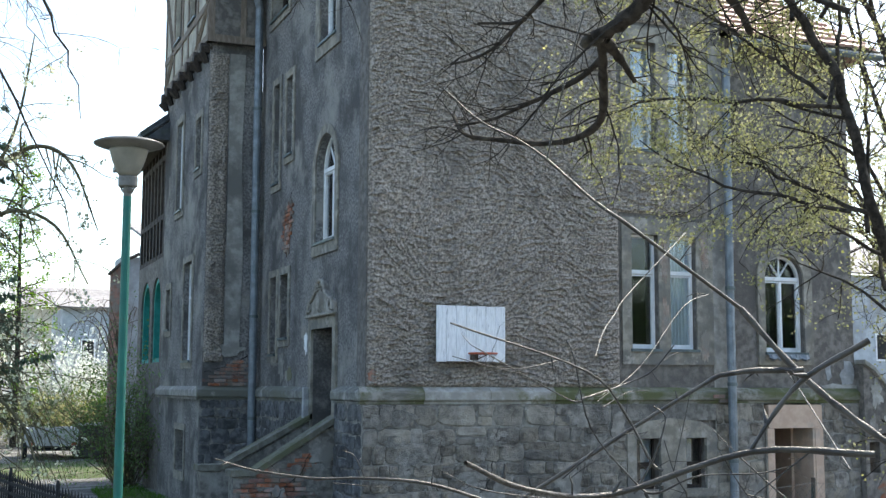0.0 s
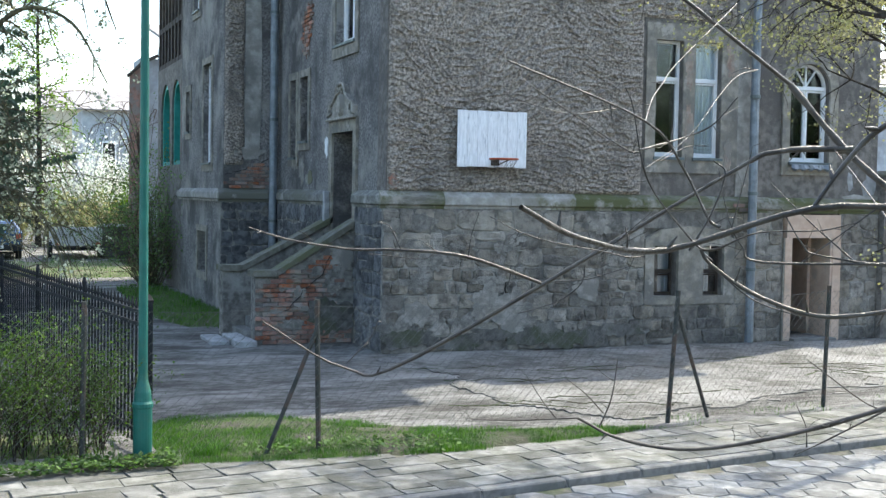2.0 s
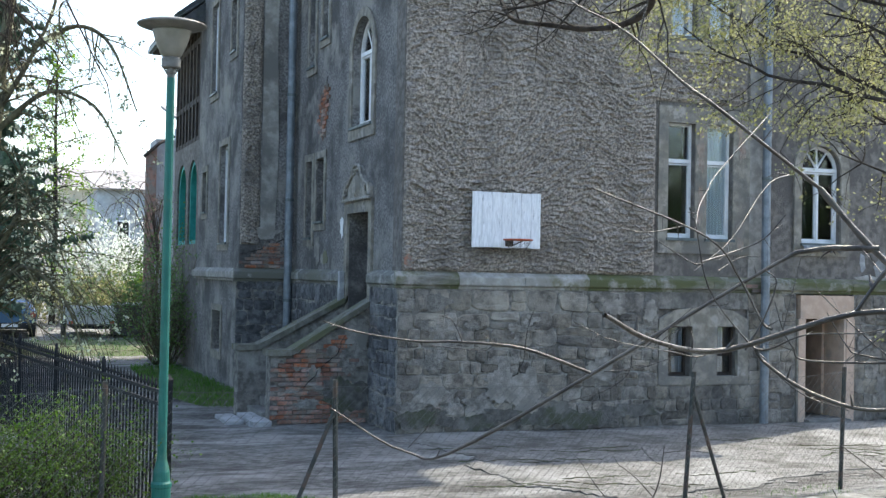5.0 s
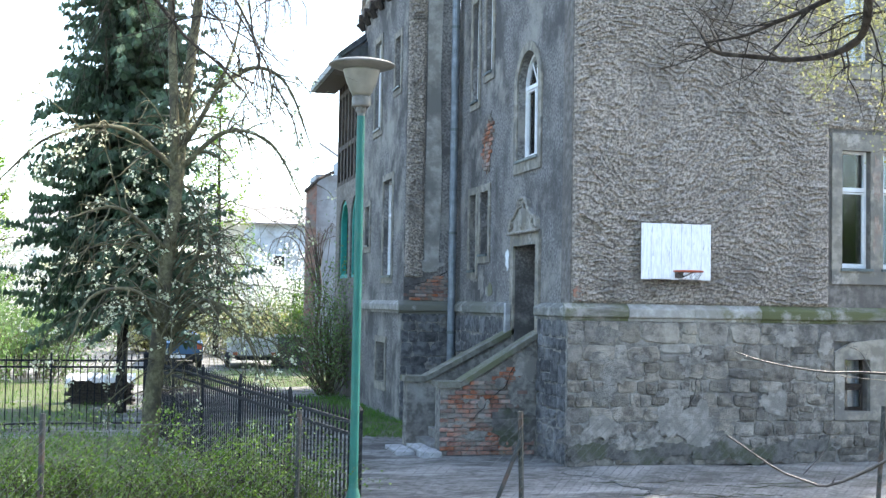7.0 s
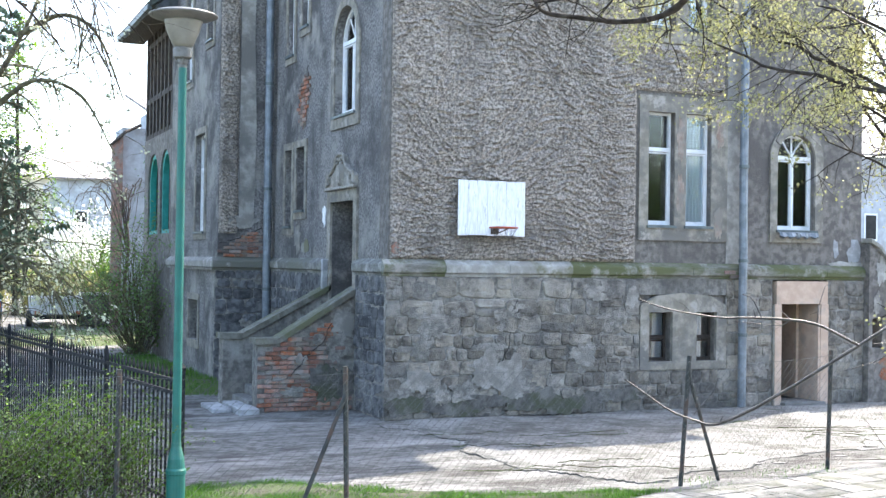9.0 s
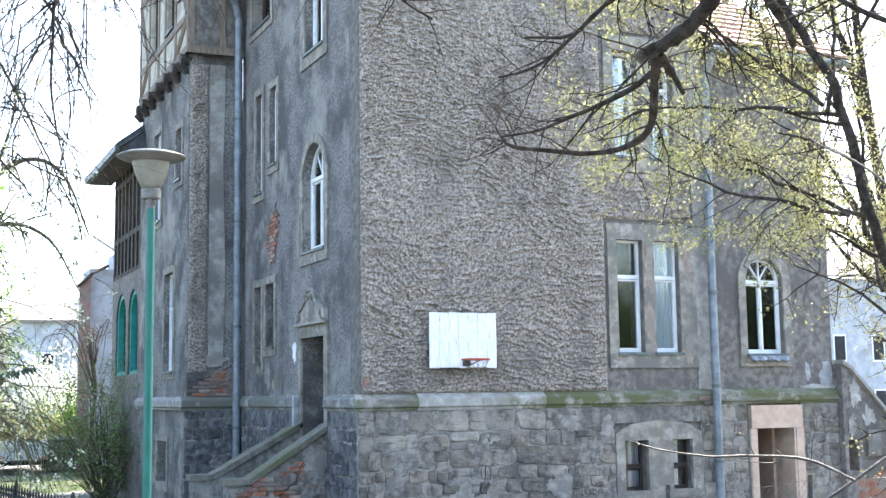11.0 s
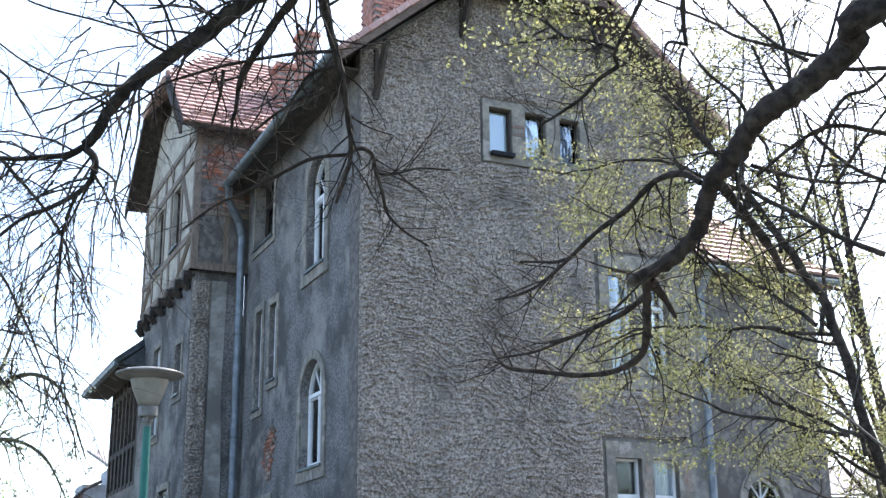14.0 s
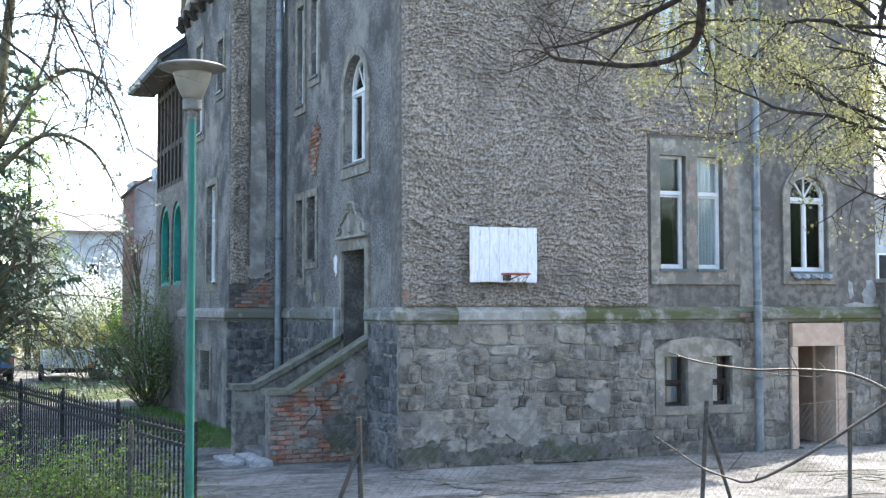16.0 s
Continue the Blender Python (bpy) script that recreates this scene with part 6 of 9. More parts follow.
bw.led(vecs((-5.17, -13.22, 5.58), (-5.29, -13.22, 5.65), (-5.42, -13.18, 5.62), (-5.51, -13.12, 5.52), (-5.59, -13.12, 5.54)), 0.0125, 0.0061, 5, 6, 0.25, 1, fine=0.0043)
bw.flush('limb', M['bark'], big)
bw.led(vecs((-5.31, -13.12, 5.49), (-5.45, -13.12, 5.57), (-5.60, -13.13, 5.66), (-5.75, -13.14, 5.77)), 0.0104, 0.0061, 5, 6, 0.25, 1, fine=0.0043)
bw.flush('limb', M['bark'], big)
bw.led(vecs((-5.57, -13.03, 5.28), (-5.70, -13.04, 5.37), (-5.84, -13.03, 5.39), (-5.96, -13.00, 5.37)), 0.0082, 0.0050, 5, 5, 0.25, 0, fine=0.0043)
bw.flush('limb', M['bark'], big)
bw.led(vecs((-5.76, -12.89, 5.15), (-5.88, -12.89, 5.20), (-5.97, -12.92, 5.31), (-6.13, -12.91, 5.41), (-6.30, -12.90, 5.50)), 0.0082, 0.0050, 5, 6, 0.25, 0, fine=0.0043)
bw.flush('limb', M['bark'], big)
bw.led(vecs((-5.07, -13.26, 5.58), (-4.98, -13.34, 5.68), (-4.95, -13.42, 5.84)), 0.0125, 0.0083, 5, 5, 0.25, 1, fine=0.0043)
bw.flush('limb', M['bark'], big)
bw.led(vecs((-5.08, -13.19, 5.40), (-4.94, -13.23, 5.50), (-4.79, -13.25, 5.53)), 0.0083, 0.0053, 5, 4, 0.2, 0, fine=0.0043)
bw.flush('limb', M['bark'], big)
bw.led(vecs((-2.35, -13.49, 5.38), (-2.25, -13.50, 5.60), (-2.16, -13.53, 5.86), (-2.06, -13.57, 6.15), (-1.95, -13.65, 6.51)), 0.0110, 0.0066, 6, 12, 0.5, 1, fine=0.0043)
bw.flush('limb', M['bark'], big)
bw.led(vecs((-2.33, -13.26, 5.37), (-2.32, -13.24, 5.60), (-2.34, -13.21, 5.86), (-2.43, -13.16, 6.13), (-2.44, -13.16, 6.44)), 0.0145, 0.0077, 6, 12, 0.5, 1, fine=0.0043)
bw.flush('limb', M['bark'], big)
bw.led(vecs((-2.36, -14.15, 5.88), (-2.45, -13.97, 5.92), (-2.53, -13.81, 6.01), (-2.60, -13.64, 6.05)), 0.0118, 0.0063, 6, 8, 0.3, 1, fine=0.0043)
bw.flush('limb', M['bark'], big)
bw.led(vecs((-2.02, -13.13, 5.26), (-1.88, -13.20, 5.47), (-1.69, -13.24, 5.56), (-1.43, -13.39, 5.84)), 0.0150, 0.0103, 6, 10, 0.4, 1, fine=0.0043)
bw.flush('limb', M['bark'], big)
bw.led(vecs((-2.39, -12.97, 5.30), (-2.46, -12.94, 5.48), (-2.59, -12.86, 5.64), (-2.67, -12.81, 5.80)), 0.0125, 0.0077, 6, 10, 0.4, 1, fine=0.0043)
bw.flush('limb', M['bark'], big)
bw.led(vecs((-1.76, -12.93, 5.04), (-1.59, -12.99, 5.30), (-1.40, -13.05, 5.54)), 0.0137, 0.0088, 6, 10, 0.4, 1, fine=0.0043)
bw.flush('limb', M['bark'], big)
bw.led(vecs((-1.92, -12.79, 4.89), (-1.77, -12.82, 5.19), (-1.65, -12.83, 5.47), (-1.48, -12.83, 5.65)), 0.0120, 0.0072, 6, 12, 0.4, 1, fine=0.0043)
bw.flush('limb', M['bark'], big)
bw.led(vecs((-1.50, -12.67, 4.68), (-1.34, -12.74, 4.97), (-1.21, -12.80, 5.28)), 0.0140, 0.0090, 6, 10, 0.4, 1, fine=0.0043)
bw.flush('limb', M['bark'], big)

# fine drooping twigs that hang in the open sky beside the house
droop_from = [p for p in bw.tips if p.x < -5.85 and 3.6 < p.z < 5.1]
for k in range(44):
    p = bw.r.choice(droop_from)
    d = Vector((bw.r.gauss(0.0, 0.5), bw.r.gauss(0.1, 0.5), bw.r.gauss(-0.3, 0.4))).normalized()
    bw.grow(p, d, bw.r.uniform(0.35, 0.8), 0.0050, 2, 0.55)
bw.flush("twig", M["bark"], big, "fine hanging bare twigs")

# long thin bare twigs against the sky
rt = [p for p in bw.tips if p.x > -0.9 and p.z > 5.2]
lt = [p for p in bw.tips if p.x < -4.9 and p.z > 4.9]
for src, num, far in ((rt, 90, 1.2), (lt, 46, 0.5)):
    for k in range(num):
        p = bw.r.choice(src)
        d = Vector((bw.r.gauss(-0.2, 0.8), abs(bw.r.gauss(0.3, 0.5)), bw.r.gauss(0.4, 0.7))).normalized()
        bw.grow(p, d, bw.r.uniform(0.4, 1.0) * far, 0.0058, 1, 0.1)
        bw.flush("twig", M["bark"], big)

# one shoot of the old tree already in young leaf
lw = Wood(23)
lw.led(vecs((-3.12, -12.71, 5.76), (-3.21, -12.61, 5.84), (-3.37, -12.47, 5.90), (-3.52, -12.32, 5.91), (-3.64, -12.18, 5.92)), 0.012, 0.004, 6, 16, 0.28, 1)
lw.led(vecs((-3.22, -12.67, 5.79), (-3.22, -12.57, 5.99), (-3.26, -12.44, 6.13)), 0.012, 0.004, 6, 16, 0.28, 1)
lw.led(vecs((-3.41, -12.60, 5.83), (-3.48, -12.46, 6.00), (-3.56, -12.30, 6.13)), 0.012, 0.004, 6, 16, 0.28, 1)
lw.wood("leafy_shoot", M["bark"], big)
lw.leaves("foliage", M["leaf"], big, 4, 0.026, 0.03, "yellow-green young leaves on one shoot", every=0.6)

# street tree with young leaves
mp = thing("leafing_tree", "street tree hung with yellow-green young leaves", "tree")
mw = Wood(31)
mw.led(vecs((4.3, -7.5, -0.1), (3.9, -7.7, 1.8), (3.35, -7.95, 3.5), (2.90, -8.05, 4.52), (2.60, -8.06, 5.61), (2.18, -7.99, 6.36), (1.68, -7.93, 7.06), (1.24, -7.83, 7.64), (1.0, -7.7, 8.2)), 0.078, 0.026, 12, 14, 1.2, 2, wob=0.03, gnarl=0.1)
mw.flush('trunk', M['bark'], mp)
for seed_pts in (vecs((2.67, -8.03, 4.40), (2.10, -7.56, 4.60), (1.38, -7.05, 4.86), (0.86, -6.77, 5.26)),
                 vecs((3.2, -7.9, 3.6), (3.6, -7.2, 4.6), (3.5, -6.4, 5.6), (3.0, -5.8, 6.2)),
                 vecs((2.4, -8.0, 5.6), (2.0, -7.2, 6.4), (1.4, -6.6, 7.0), (0.6, -6.2, 7.3)),
                 vecs((2.0, -8.0, 6.4), (2.6, -7.4, 7.6), (2.7, -6.8, 8.7)),
                 vecs((1.6, -7.9, 7.1), (0.8, -7.2, 7.6), (-0.1, -6.8, 7.4)),
                 vecs((3.4, -7.9, 3.3), (4.2, -6.8, 4.2), (4.6, -5.9, 5.0), (4.5, -5.2, 5.2)),
                 vecs((3.8, -7.7, 2.4), (4.6, -6.9, 3.6), (5.4, -5.8, 5.4), (5.9, -4.8, 6.2)),
                 vecs((2.9, -8.0, 4.2), (3.3, -7.6, 5.6), (3.6, -7.2, 7.2), (4.2, -7.0, 9.0)),
                 vecs((2.4, -8.06, 5.5), (2.9, -7.7, 6.8), (2.8, -7.5, 8.5), (3.2, -7.3, 10.0)),
                 vecs((1.7, -7.9, 6.9), (1.9, -7.6, 8.0), (2.3, -7.4, 9.6)),
                 vecs((1.24, -7.83, 7.6), (1.1, -7.2, 8.5), (0.6, -6.8, 9.1), (0.0, -6.6, 9.3)),
                 vecs((1.7, -7.9, 7.0), (2.3, -7.0, 7.0), (2.9, -6.6, 6.6), (3.6, -6.3, 6.0)),
                 vecs((2.6, -8.06, 5.5), (1.9, -7.2, 5.7), (1.3, -6.4, 5.8), (0.7, -5.8, 5.6)),
                 vecs((2.95, -8.0, 4.4), (2.3, -7.0, 5.0), (1.8, -6.2, 5.6), (1.5, -5.6, 6.3)),
                 vecs((3.2, -7.95, 3.5), (3.9, -8.2, 5.0), (4.0, -8.4, 6.6), (3.6, -8.6, 8.2))):
    mw.led(seed_pts, 0.026, 0.007, 7, 16, 0.85, 2, wob=0.03, droop=0.25, gnarl=0.1)
    mw.flush('limb', M['bark'], mp)
mw.leaves("crown", M["leaf"], mp, 5, 0.034, 0.05, "yellow-green young leaves and flower tassels", every=0.85)

# tree standing beyond the wing, seen against the sky
bt = thing("bare_tree", "tall tree beyond the wing with bare crossing limbs and few buds", "tree")
btw = Wood(47)
btw.led(vecs((20.5, 9.0, 0.0), (20.3, 9.0, 3.5), (19.8, 8.8, 7.0), (19.0, 8.6, 11.0), (18.4, 8.4, 16.0)), 0.26, 0.09, 9, 10, 2.4, 2)
for c in (vecs((20.2, 9.0, 4.5), (18.4, 8.4, 7.2), (16.4, 8.0, 9.6), (14.6, 7.6, 11.4)), vecs((19.9, 8.9, 6.5), (18.2, 8.4, 9.6), (16.6, 8.0, 12.6), (15.6, 7.8, 15.5)),
          vecs((20.0, 8.9, 6.0), (18.0, 8.6, 7.0), (16.0, 8.2, 8.4), (13.8, 8.0, 9.4)), vecs((19.3, 8.7, 9.6), (17.8, 8.3, 12.8), (17.0, 8.0, 15.5), (16.6, 7.9, 18.0)),
          vecs((19.9, 8.9, 5.4), (18.6, 8.4, 5.6), (17.2, 8.2, 6.6), (15.9, 8.0, 7.9)), vecs((19.0, 8.6, 11.0), (17.4, 8.3, 13.4), (15.2, 8.0, 14.6), (13.4, 7.8, 15.2))):
    btw.led(c, 0.095, 0.02, 7, 16, 1.9, 2)
btw.wood("trunk", M["bark"], bt, "grey-brown trunk and bare limbs")
btw.leaves("foliage", M["leaf"], bt, 1, 0.06, 0.06, "sparse yellow-green buds", every=0.28)

# blossoming tree in the garden
bl = thing("blossom_tree", "leaning garden tree with pale blossom tufts and drooping twigs", "tree")
blw = Wood(41)
blw.led(vecs((-6.37, 1.8, -0.05), (-6.34, 1.8, 0.8), (-6.28, 1.8, 1.6), (-6.17, 1.8, 3.0), (-6.05, 1.8, 4.2), (-5.95, 1.8, 5.6), (-5.75, 1.9, 7.6), (-5.6, 2.0, 9.5)), 0.155, 0.06, 12, 8, 1.3, 1, gnarl=0.06)
blw.led(vecs((-6.05, 1.8, 3.9), (-6.1, 1.7, 5.2), (-6.2, 1.7, 7.0), (-6.3, 1.7, 9.0)), 0.10, 0.05, 9, 5, 1.2, 1, gnarl=0.08)
for c in (vecs((-6.0, 1.8, 4.9), (-5.6, 1.6, 5.6), (-5.2, 1.5, 6.6), (-5.0, 1.4, 8.0)), vecs((-6.0, 1.8, 4.6), (-5.3, 1.5, 5.2), (-4.6, 1.3, 5.0), (-4.1, 1.1, 4.1)),
          vecs((-5.5, 1.6, 5.9), (-4.9, 1.2, 6.2), (-4.4, 1.0, 5.9), (-4.0, 0.9, 4.9)), vecs((-6.0, 1.8, 2.6), (-5.6, 1.4, 3.4), (-5.3, 1.2, 3.6)),
          vecs((-6.1, 1.8, 1.9), (-6.6, 1.2, 2.6), (-7.3, 0.8, 2.5), (-7.6, 0.6, 1.6)), vecs((-6.1, 1.8, 1.9), (-5.6, 1.1, 2.5), (-5.0, 0.7, 2.0), (-4.7, 0.5, 1.1)),
          vecs((-6.1, 1.7, 4.6), (-6.9, 1.0, 5.1), (-7.9, 0.7, 4.9), (-8.6, 0.5, 4.2)), vecs((-6.1, 1.8, 3.2), (-6.9, 1.4, 3.9), (-7.7, 1.2, 3.7))):
    blw.led(c, 0.05, 0.010, 7, 13, 0.9, 1, droop=0.6, gnarl=0.1)
for k in range(30):
    a = blw.r.uniform(0, math.tau)
    blw.grow(Vector((-6.12, 1.8, blw.r.uniform(1.0, 6.0))), Vector((math.cos(a), math.sin(a) * 0.7, blw.r.uniform(-0.1, 0.9))).normalized(), blw.r.uniform(0.7, 2.2), 0.014, 1, 0.7)
for k in range(44):
    a = blw.r.uniform(-0.6, math.pi + 0.6)
    L = blw.r.uniform(1.0, 2.3)
    p = Vector((-6.1, 1.8, blw.r.uniform(1.6, 3.4)))
    d = Vector((math.cos(a), -abs(math.sin(a)) * 0.8, 0))
    blw.led([p, p + d * L * 0.35 + Vector((0, 0, 0.45)), p + d * L * 0.75 + Vector((0, 0, 0.30)), p + d * L * 1.05 + Vector((0, 0, blw.r.uniform(-1.0, -0.3)))], 0.016, 0.004, 5, 5, 0.45, 0, droop=0.6, wob=0.02)
blw.wood("trunk", M["bark_olive"], bl, "mossy brown trunk and twigs")
blw.leaves("blossom", M["blossom"], bl, 9, 0.055, 0.038, "cream blossom tufts", every=0.19)

# bare weeping tree in the garden
wp = thing("weeping_tree", "bare garden tree with long drooping fine twigs", "tree")
ww = Wood(45)
ww.led(vecs((-11.6, -4.2, 0), (-11.5, -4.3, 3.0), (-11.2, -4.4, 6.5), (-10.6, -4.5, 9.5)), 0.26, 0.10, 10, 5, 1.8, 1)
ww.flush("trunk", M["bark"], wp, "dark bare trunk")
for c in (vecs((-11.3, -4.4, 5.2), (-9.6, -4.7, 7.2), (-7.8, -4.7, 7.4), (-6.3, -4.6, 6.6), (-5.5, -4.6, 5.6), (-4.85, -4.6, 4.2)),
          vecs((-11.1, -4.4, 6.6), (-9.0, -4.3, 8.4), (-7.0, -4.4, 8.3), (-5.8, -4.5, 7.4), (-5.1, -4.6, 6.4), (-4.8, -4.7, 5.4)),
          vecs((-10.9, -4.5, 8.0), (-9.0, -4.9, 9.4), (-7.2, -4.9, 9.2), (-6.0, -4.8, 8.4), (-5.4, -4.7, 7.4)),
          vecs((-9.0, -4.6, 7.3), (-7.6, -4.3, 6.8), (-6.6, -4.3, 6.0), (-5.9, -4.4, 5.2), (-5.3, -4.5, 4.6))):
    pts = ww.led(c, 0.045, 0.005, 7, 8, 0.6, 1, wob=0.04, droop=0.5, gnarl=0.1, fine=0.0062)
    high = [q for q in pts if q.z > 5.9 and q.x > -8.0]
    for k in range(22 if high else 0):
        q = ww.r.choice(high)
        ww.grow(q, Vector((ww.r.gauss(0.25, 0.5), ww.r.gauss(0, 0.5), ww.r.gauss(-0.1, 0.4))).normalized(), ww.r.uniform(0.4, 0.9), 0.0066, 2, 0.35)
    ww.flush("limb", M["bark"], wp)


def conifer(at, h, w, seed, low=1.0):
    t = thing("spruce", "tall dark green spruce behind the garden fence", "tree")
    r = random.Random(seed)
    bm = bmesh.new()
    x, y, z = at
    tube(bm, [(x, y, z - 0.1), (x + 0.03, y, z + h * 0.5), (x, y, z + h)], [0.13, 0.08, 0.015], 9)
    part("trunk", bm, M["bark"], t)
    v, f = [], []
    hz = low
    while hz < h - 0.15:
        f0 = 1 - hz / h
        L = w * (f0 ** 0.7) * r.uniform(0.6, 1.15)
        for k in range(15):
            a = r.uniform(0, math.tau)
            d = Vector((math.cos(a), math.sin(a), r.uniform(-0.5, 0.15)))
            l = L * r.uniform(0.55, 1.15)
            n = max(4, int(l / 0.07))
            for i in range(n):
                q = i / n
                c = Vector((x, y, z + hz)) + d * l * q + Vector((0, 0, 0.22 * l * q * q - 0.25 * q * l))
                side = Vector((-d.y, d.x, 0))
                for s in (-1, 1, 0):
                    m = side * s * r.uniform(0.12, 0.32) * (1.1 - q * 0.6) + Vector((r.uniform(-0.05, 0.05), r.uniform(-0.05, 0.05), r.uniform(-0.20, 0.02))) + d * 0.10
                    b = d.cross(m).normalized() * 0.03 + Vector((0, 0, 0.035))
                    j = len(v)
                    v += [c - b, c + m * 0.55 - b * 1.3, c + m, c + m * 0.55 + b * 1.3]
                    f.append((j, j + 1, j + 2, j + 3))
        hz += r.uniform(0.10, 0.17)
    mesh_ob("foliage", v, f, M["needle"], t, "dense dark green needles")


conifer((-6.9, 9.5, 0), 14.5, 2.9, 51, 2.3)
conifer((-13.2, 8.0, 0), 9.0, 2.4, 52)


def sapling(at, h, seed, mat, per, label, w=1.2):
    t = thing("thin_tree", label, "tree")
    s = Wood(seed)
    x, y, z = at
    s.limb(vecs((x, y, z - 0.1), (x + 0.05, y, z + h * 0.35), (x - 0.03, y, z + h * 0.7), (x, y, z + h)), [0.13, 0.10, 0.06, 0.012], 7)
    hz = h * 0.18
    while hz < h:
        a = s.r.uniform(0, math.tau)
        s.grow(Vector((x, y, z + hz)), Vector((math.cos(a), math.sin(a), 0.35)), w * (1.1 - hz / h) * s.r.uniform(0.6, 1.2), 0.03, 1, 0.1)
        hz += h / 60
    s.wood("trunk", M["bark"], t)
    s.leaves("crown", mat, t, per, 0.10, 0.10)


sapling((-3.5, 32, 0.2), 11.5, 61, M["leaf_green"], 9, "thin young larch with sparse green tufts", 2.7)
sapling((-12.0, 30, 0.2), 9.0, 62, M["leaf_green"], 5, "young tree with fresh green leaves", 1.8)
sapling((-16.0, 22, 0.2), 8.0, 63, M["blossom_far"], 5, "young tree in white blossom", 1.8)
sapling((-8.5, 36, 0.3), 8.5, 64, M["blossom_far"], 7, "garden tree in white blossom", 2.4)


def bush(name, at, h, w, seed, mat, label, n=70, per=6, size=0.07, wood="twig", every=0.9, spread=0.1, depth=1, lean=0.0):
    t = thing(name, label, "bush")
    s = Wood(seed)
    x, y, z = at
    for k in range(n):
        a, q = s.r.uniform(0, math.tau), s.r.random() ** 0.5
        p = Vector((x + 0.35 * w * q * math.cos(a), y + 0.35 * w * q * math.sin(a), z - 0.03))
        s.grow(p, Vector((math.cos(a) * 0.55 * q + lean * s.r.random(), math.sin(a) * 0.55 * q, 1)).normalized(), h * s.r.uniform(0.6, 1.08), 0.014, depth, 0.05)
    s.wood("wood", M[wood], t)
    if per:
        s.leaves("leaves", mat, t, per, size, spread, every=every)


bush("bare_bush", (-1.62, 14.2, 0), 3.0, 0.7, 71, M["leaf_bush_fresh"], "dense twiggy bush by the house wall just coming into leaf", 74, 14, 0.055, "bark_olive", 1.0, 0.13, 1, -0.2)
bush("garden_bush", (-9.6, 20.5, 0.1), 2.4, 3.2, 82, M["leaf_bush_fresh"], "fresh green garden shrub", 70, 12, 0.09, "bark_olive", 1.0, 0.12)
bush("garden_bush", (-12.2, 16.0, 0.1), 2.6, 3.4, 83, M["leaf_bush_fresh"], "fresh green garden shrub", 70, 12, 0.09, "bark_olive", 1.0, 0.12)
bush("forsythia", (-1.6, 33, 0.2), 1.7, 3.0, 72, M["leaf"], "forsythia bush in yellow-green flower", 60, 16, 0.12, "bark", 1.0, 0.16)
bush("forsythia", (1.4, 34, 0.2), 2.4, 3.0, 73, M["leaf_green"], "bright fresh green garden bush", 60, 16, 0.12, "bark", 1.0, 0.16)
bush("forsythia", (-5.5, 34, 0.2), 1.7, 3.4, 74, M["leaf"], "forsythia bush in yellow-green flower", 60, 16, 0.12, "bark", 1.0, 0.16)
bush("white_bush", (0.6, 39, 0.3), 3.4, 4.0, 75, M["blossom_far"], "large bush in white blossom", 80, 18, 0.13, "bark", 1.0, 0.22)
bush("white_bush", (-7.0, 42, 0.3), 5.0, 6.0, 76, M["blossom_far"], "large bush in white blossom", 80, 18, 0.13, "bark", 1.0, 0.22)
bush("white_bush", (-14.0, 34, 0.3), 5.0, 6.0, 77, M["blossom_far"], "large bush in white blossom", 80, 18, 0.13, "bark", 1.0, 0.22)

# ---- iron fence ----
def iron_fence(name, a, b, h, label, posts):
    t = thing(name, label, "fence")
    a, b = Vector((*a, 0)), Vector((*b, 0))
    L = (b - a).length
    d = (b - a).normalized()
    s = Vector((-d.y, d.x, 0))
    n = int(L / 0.13)
    me = bpy.data.meshes.new("bar")
    bm = bmesh.new()
    box(bm, -0.009, 0.009, -0.009, 0.009, 0.05, h - 0.06)
    tube(bm, [(0, 0, h - 0.06), (0, 0, h - 0.03), (0, 0, h + 0.05)], [0.008, 0.018, 0.002], 4)
    bm.to_mesh(me)
    bm.free()
    me.materials.append(M["iron"])
    ang = math.atan2(d.y, d.x)
    for i in range(n + 1):
        ob = new("bar", me)
        ob.parent = t
        ob.matrix_local = Matrix.Translation(a + d * (i * L / n)) @ Matrix.Rotation(ang, 4, "Z")
    for z in (0.16, h - 0.22, h - 0.10):
        bm = bmesh.new()
        q = [bm.verts.new(p + s * k + Vector((0, 0, zz))) for p in (a, b) for k, zz in ((-0.018, z), (0.018, z), (0.018, z + 0.035), (-0.018, z + 0.035))]
        for f in ((0, 1, 2, 3), (7, 6, 5, 4), (0, 4, 5, 1), (1, 5, 6, 2), (2, 6, 7, 3), (3, 7, 4, 0)):
            bm.faces.new([q[k] for k in f])
        part("rail", bm, M["iron"], t)
    for i in range(posts + 1):
        p = a + d * (L * i / posts)
        bm = bmesh.new()
        hw = 0.04 if i in (0, posts) else 0.02
        box(bm, p.x - hw, p.x + hw, p.y - hw, p.y + hw, -0.05, h + 0.02)
        tube(bm, [(p.x, p.y, h + 0.02), (p.x, p.y, h + 0.05), (p.x, p.y, h + 0.11)], [hw * 1.3, hw * 1.45, 0.012], 4)
        part("post", bm, M["iron"], t)


iron_fence("iron_fence", (-4.50, -6.45), (-6.35, 5.5), 1.42, "black wrought-iron railing with pointed bars along the yard", 5)
iron_fence("iron_fence", (-6.42, 5.5), (-11.5, 5.4), 1.42, "black wrought-iron railing across the garden end", 3)

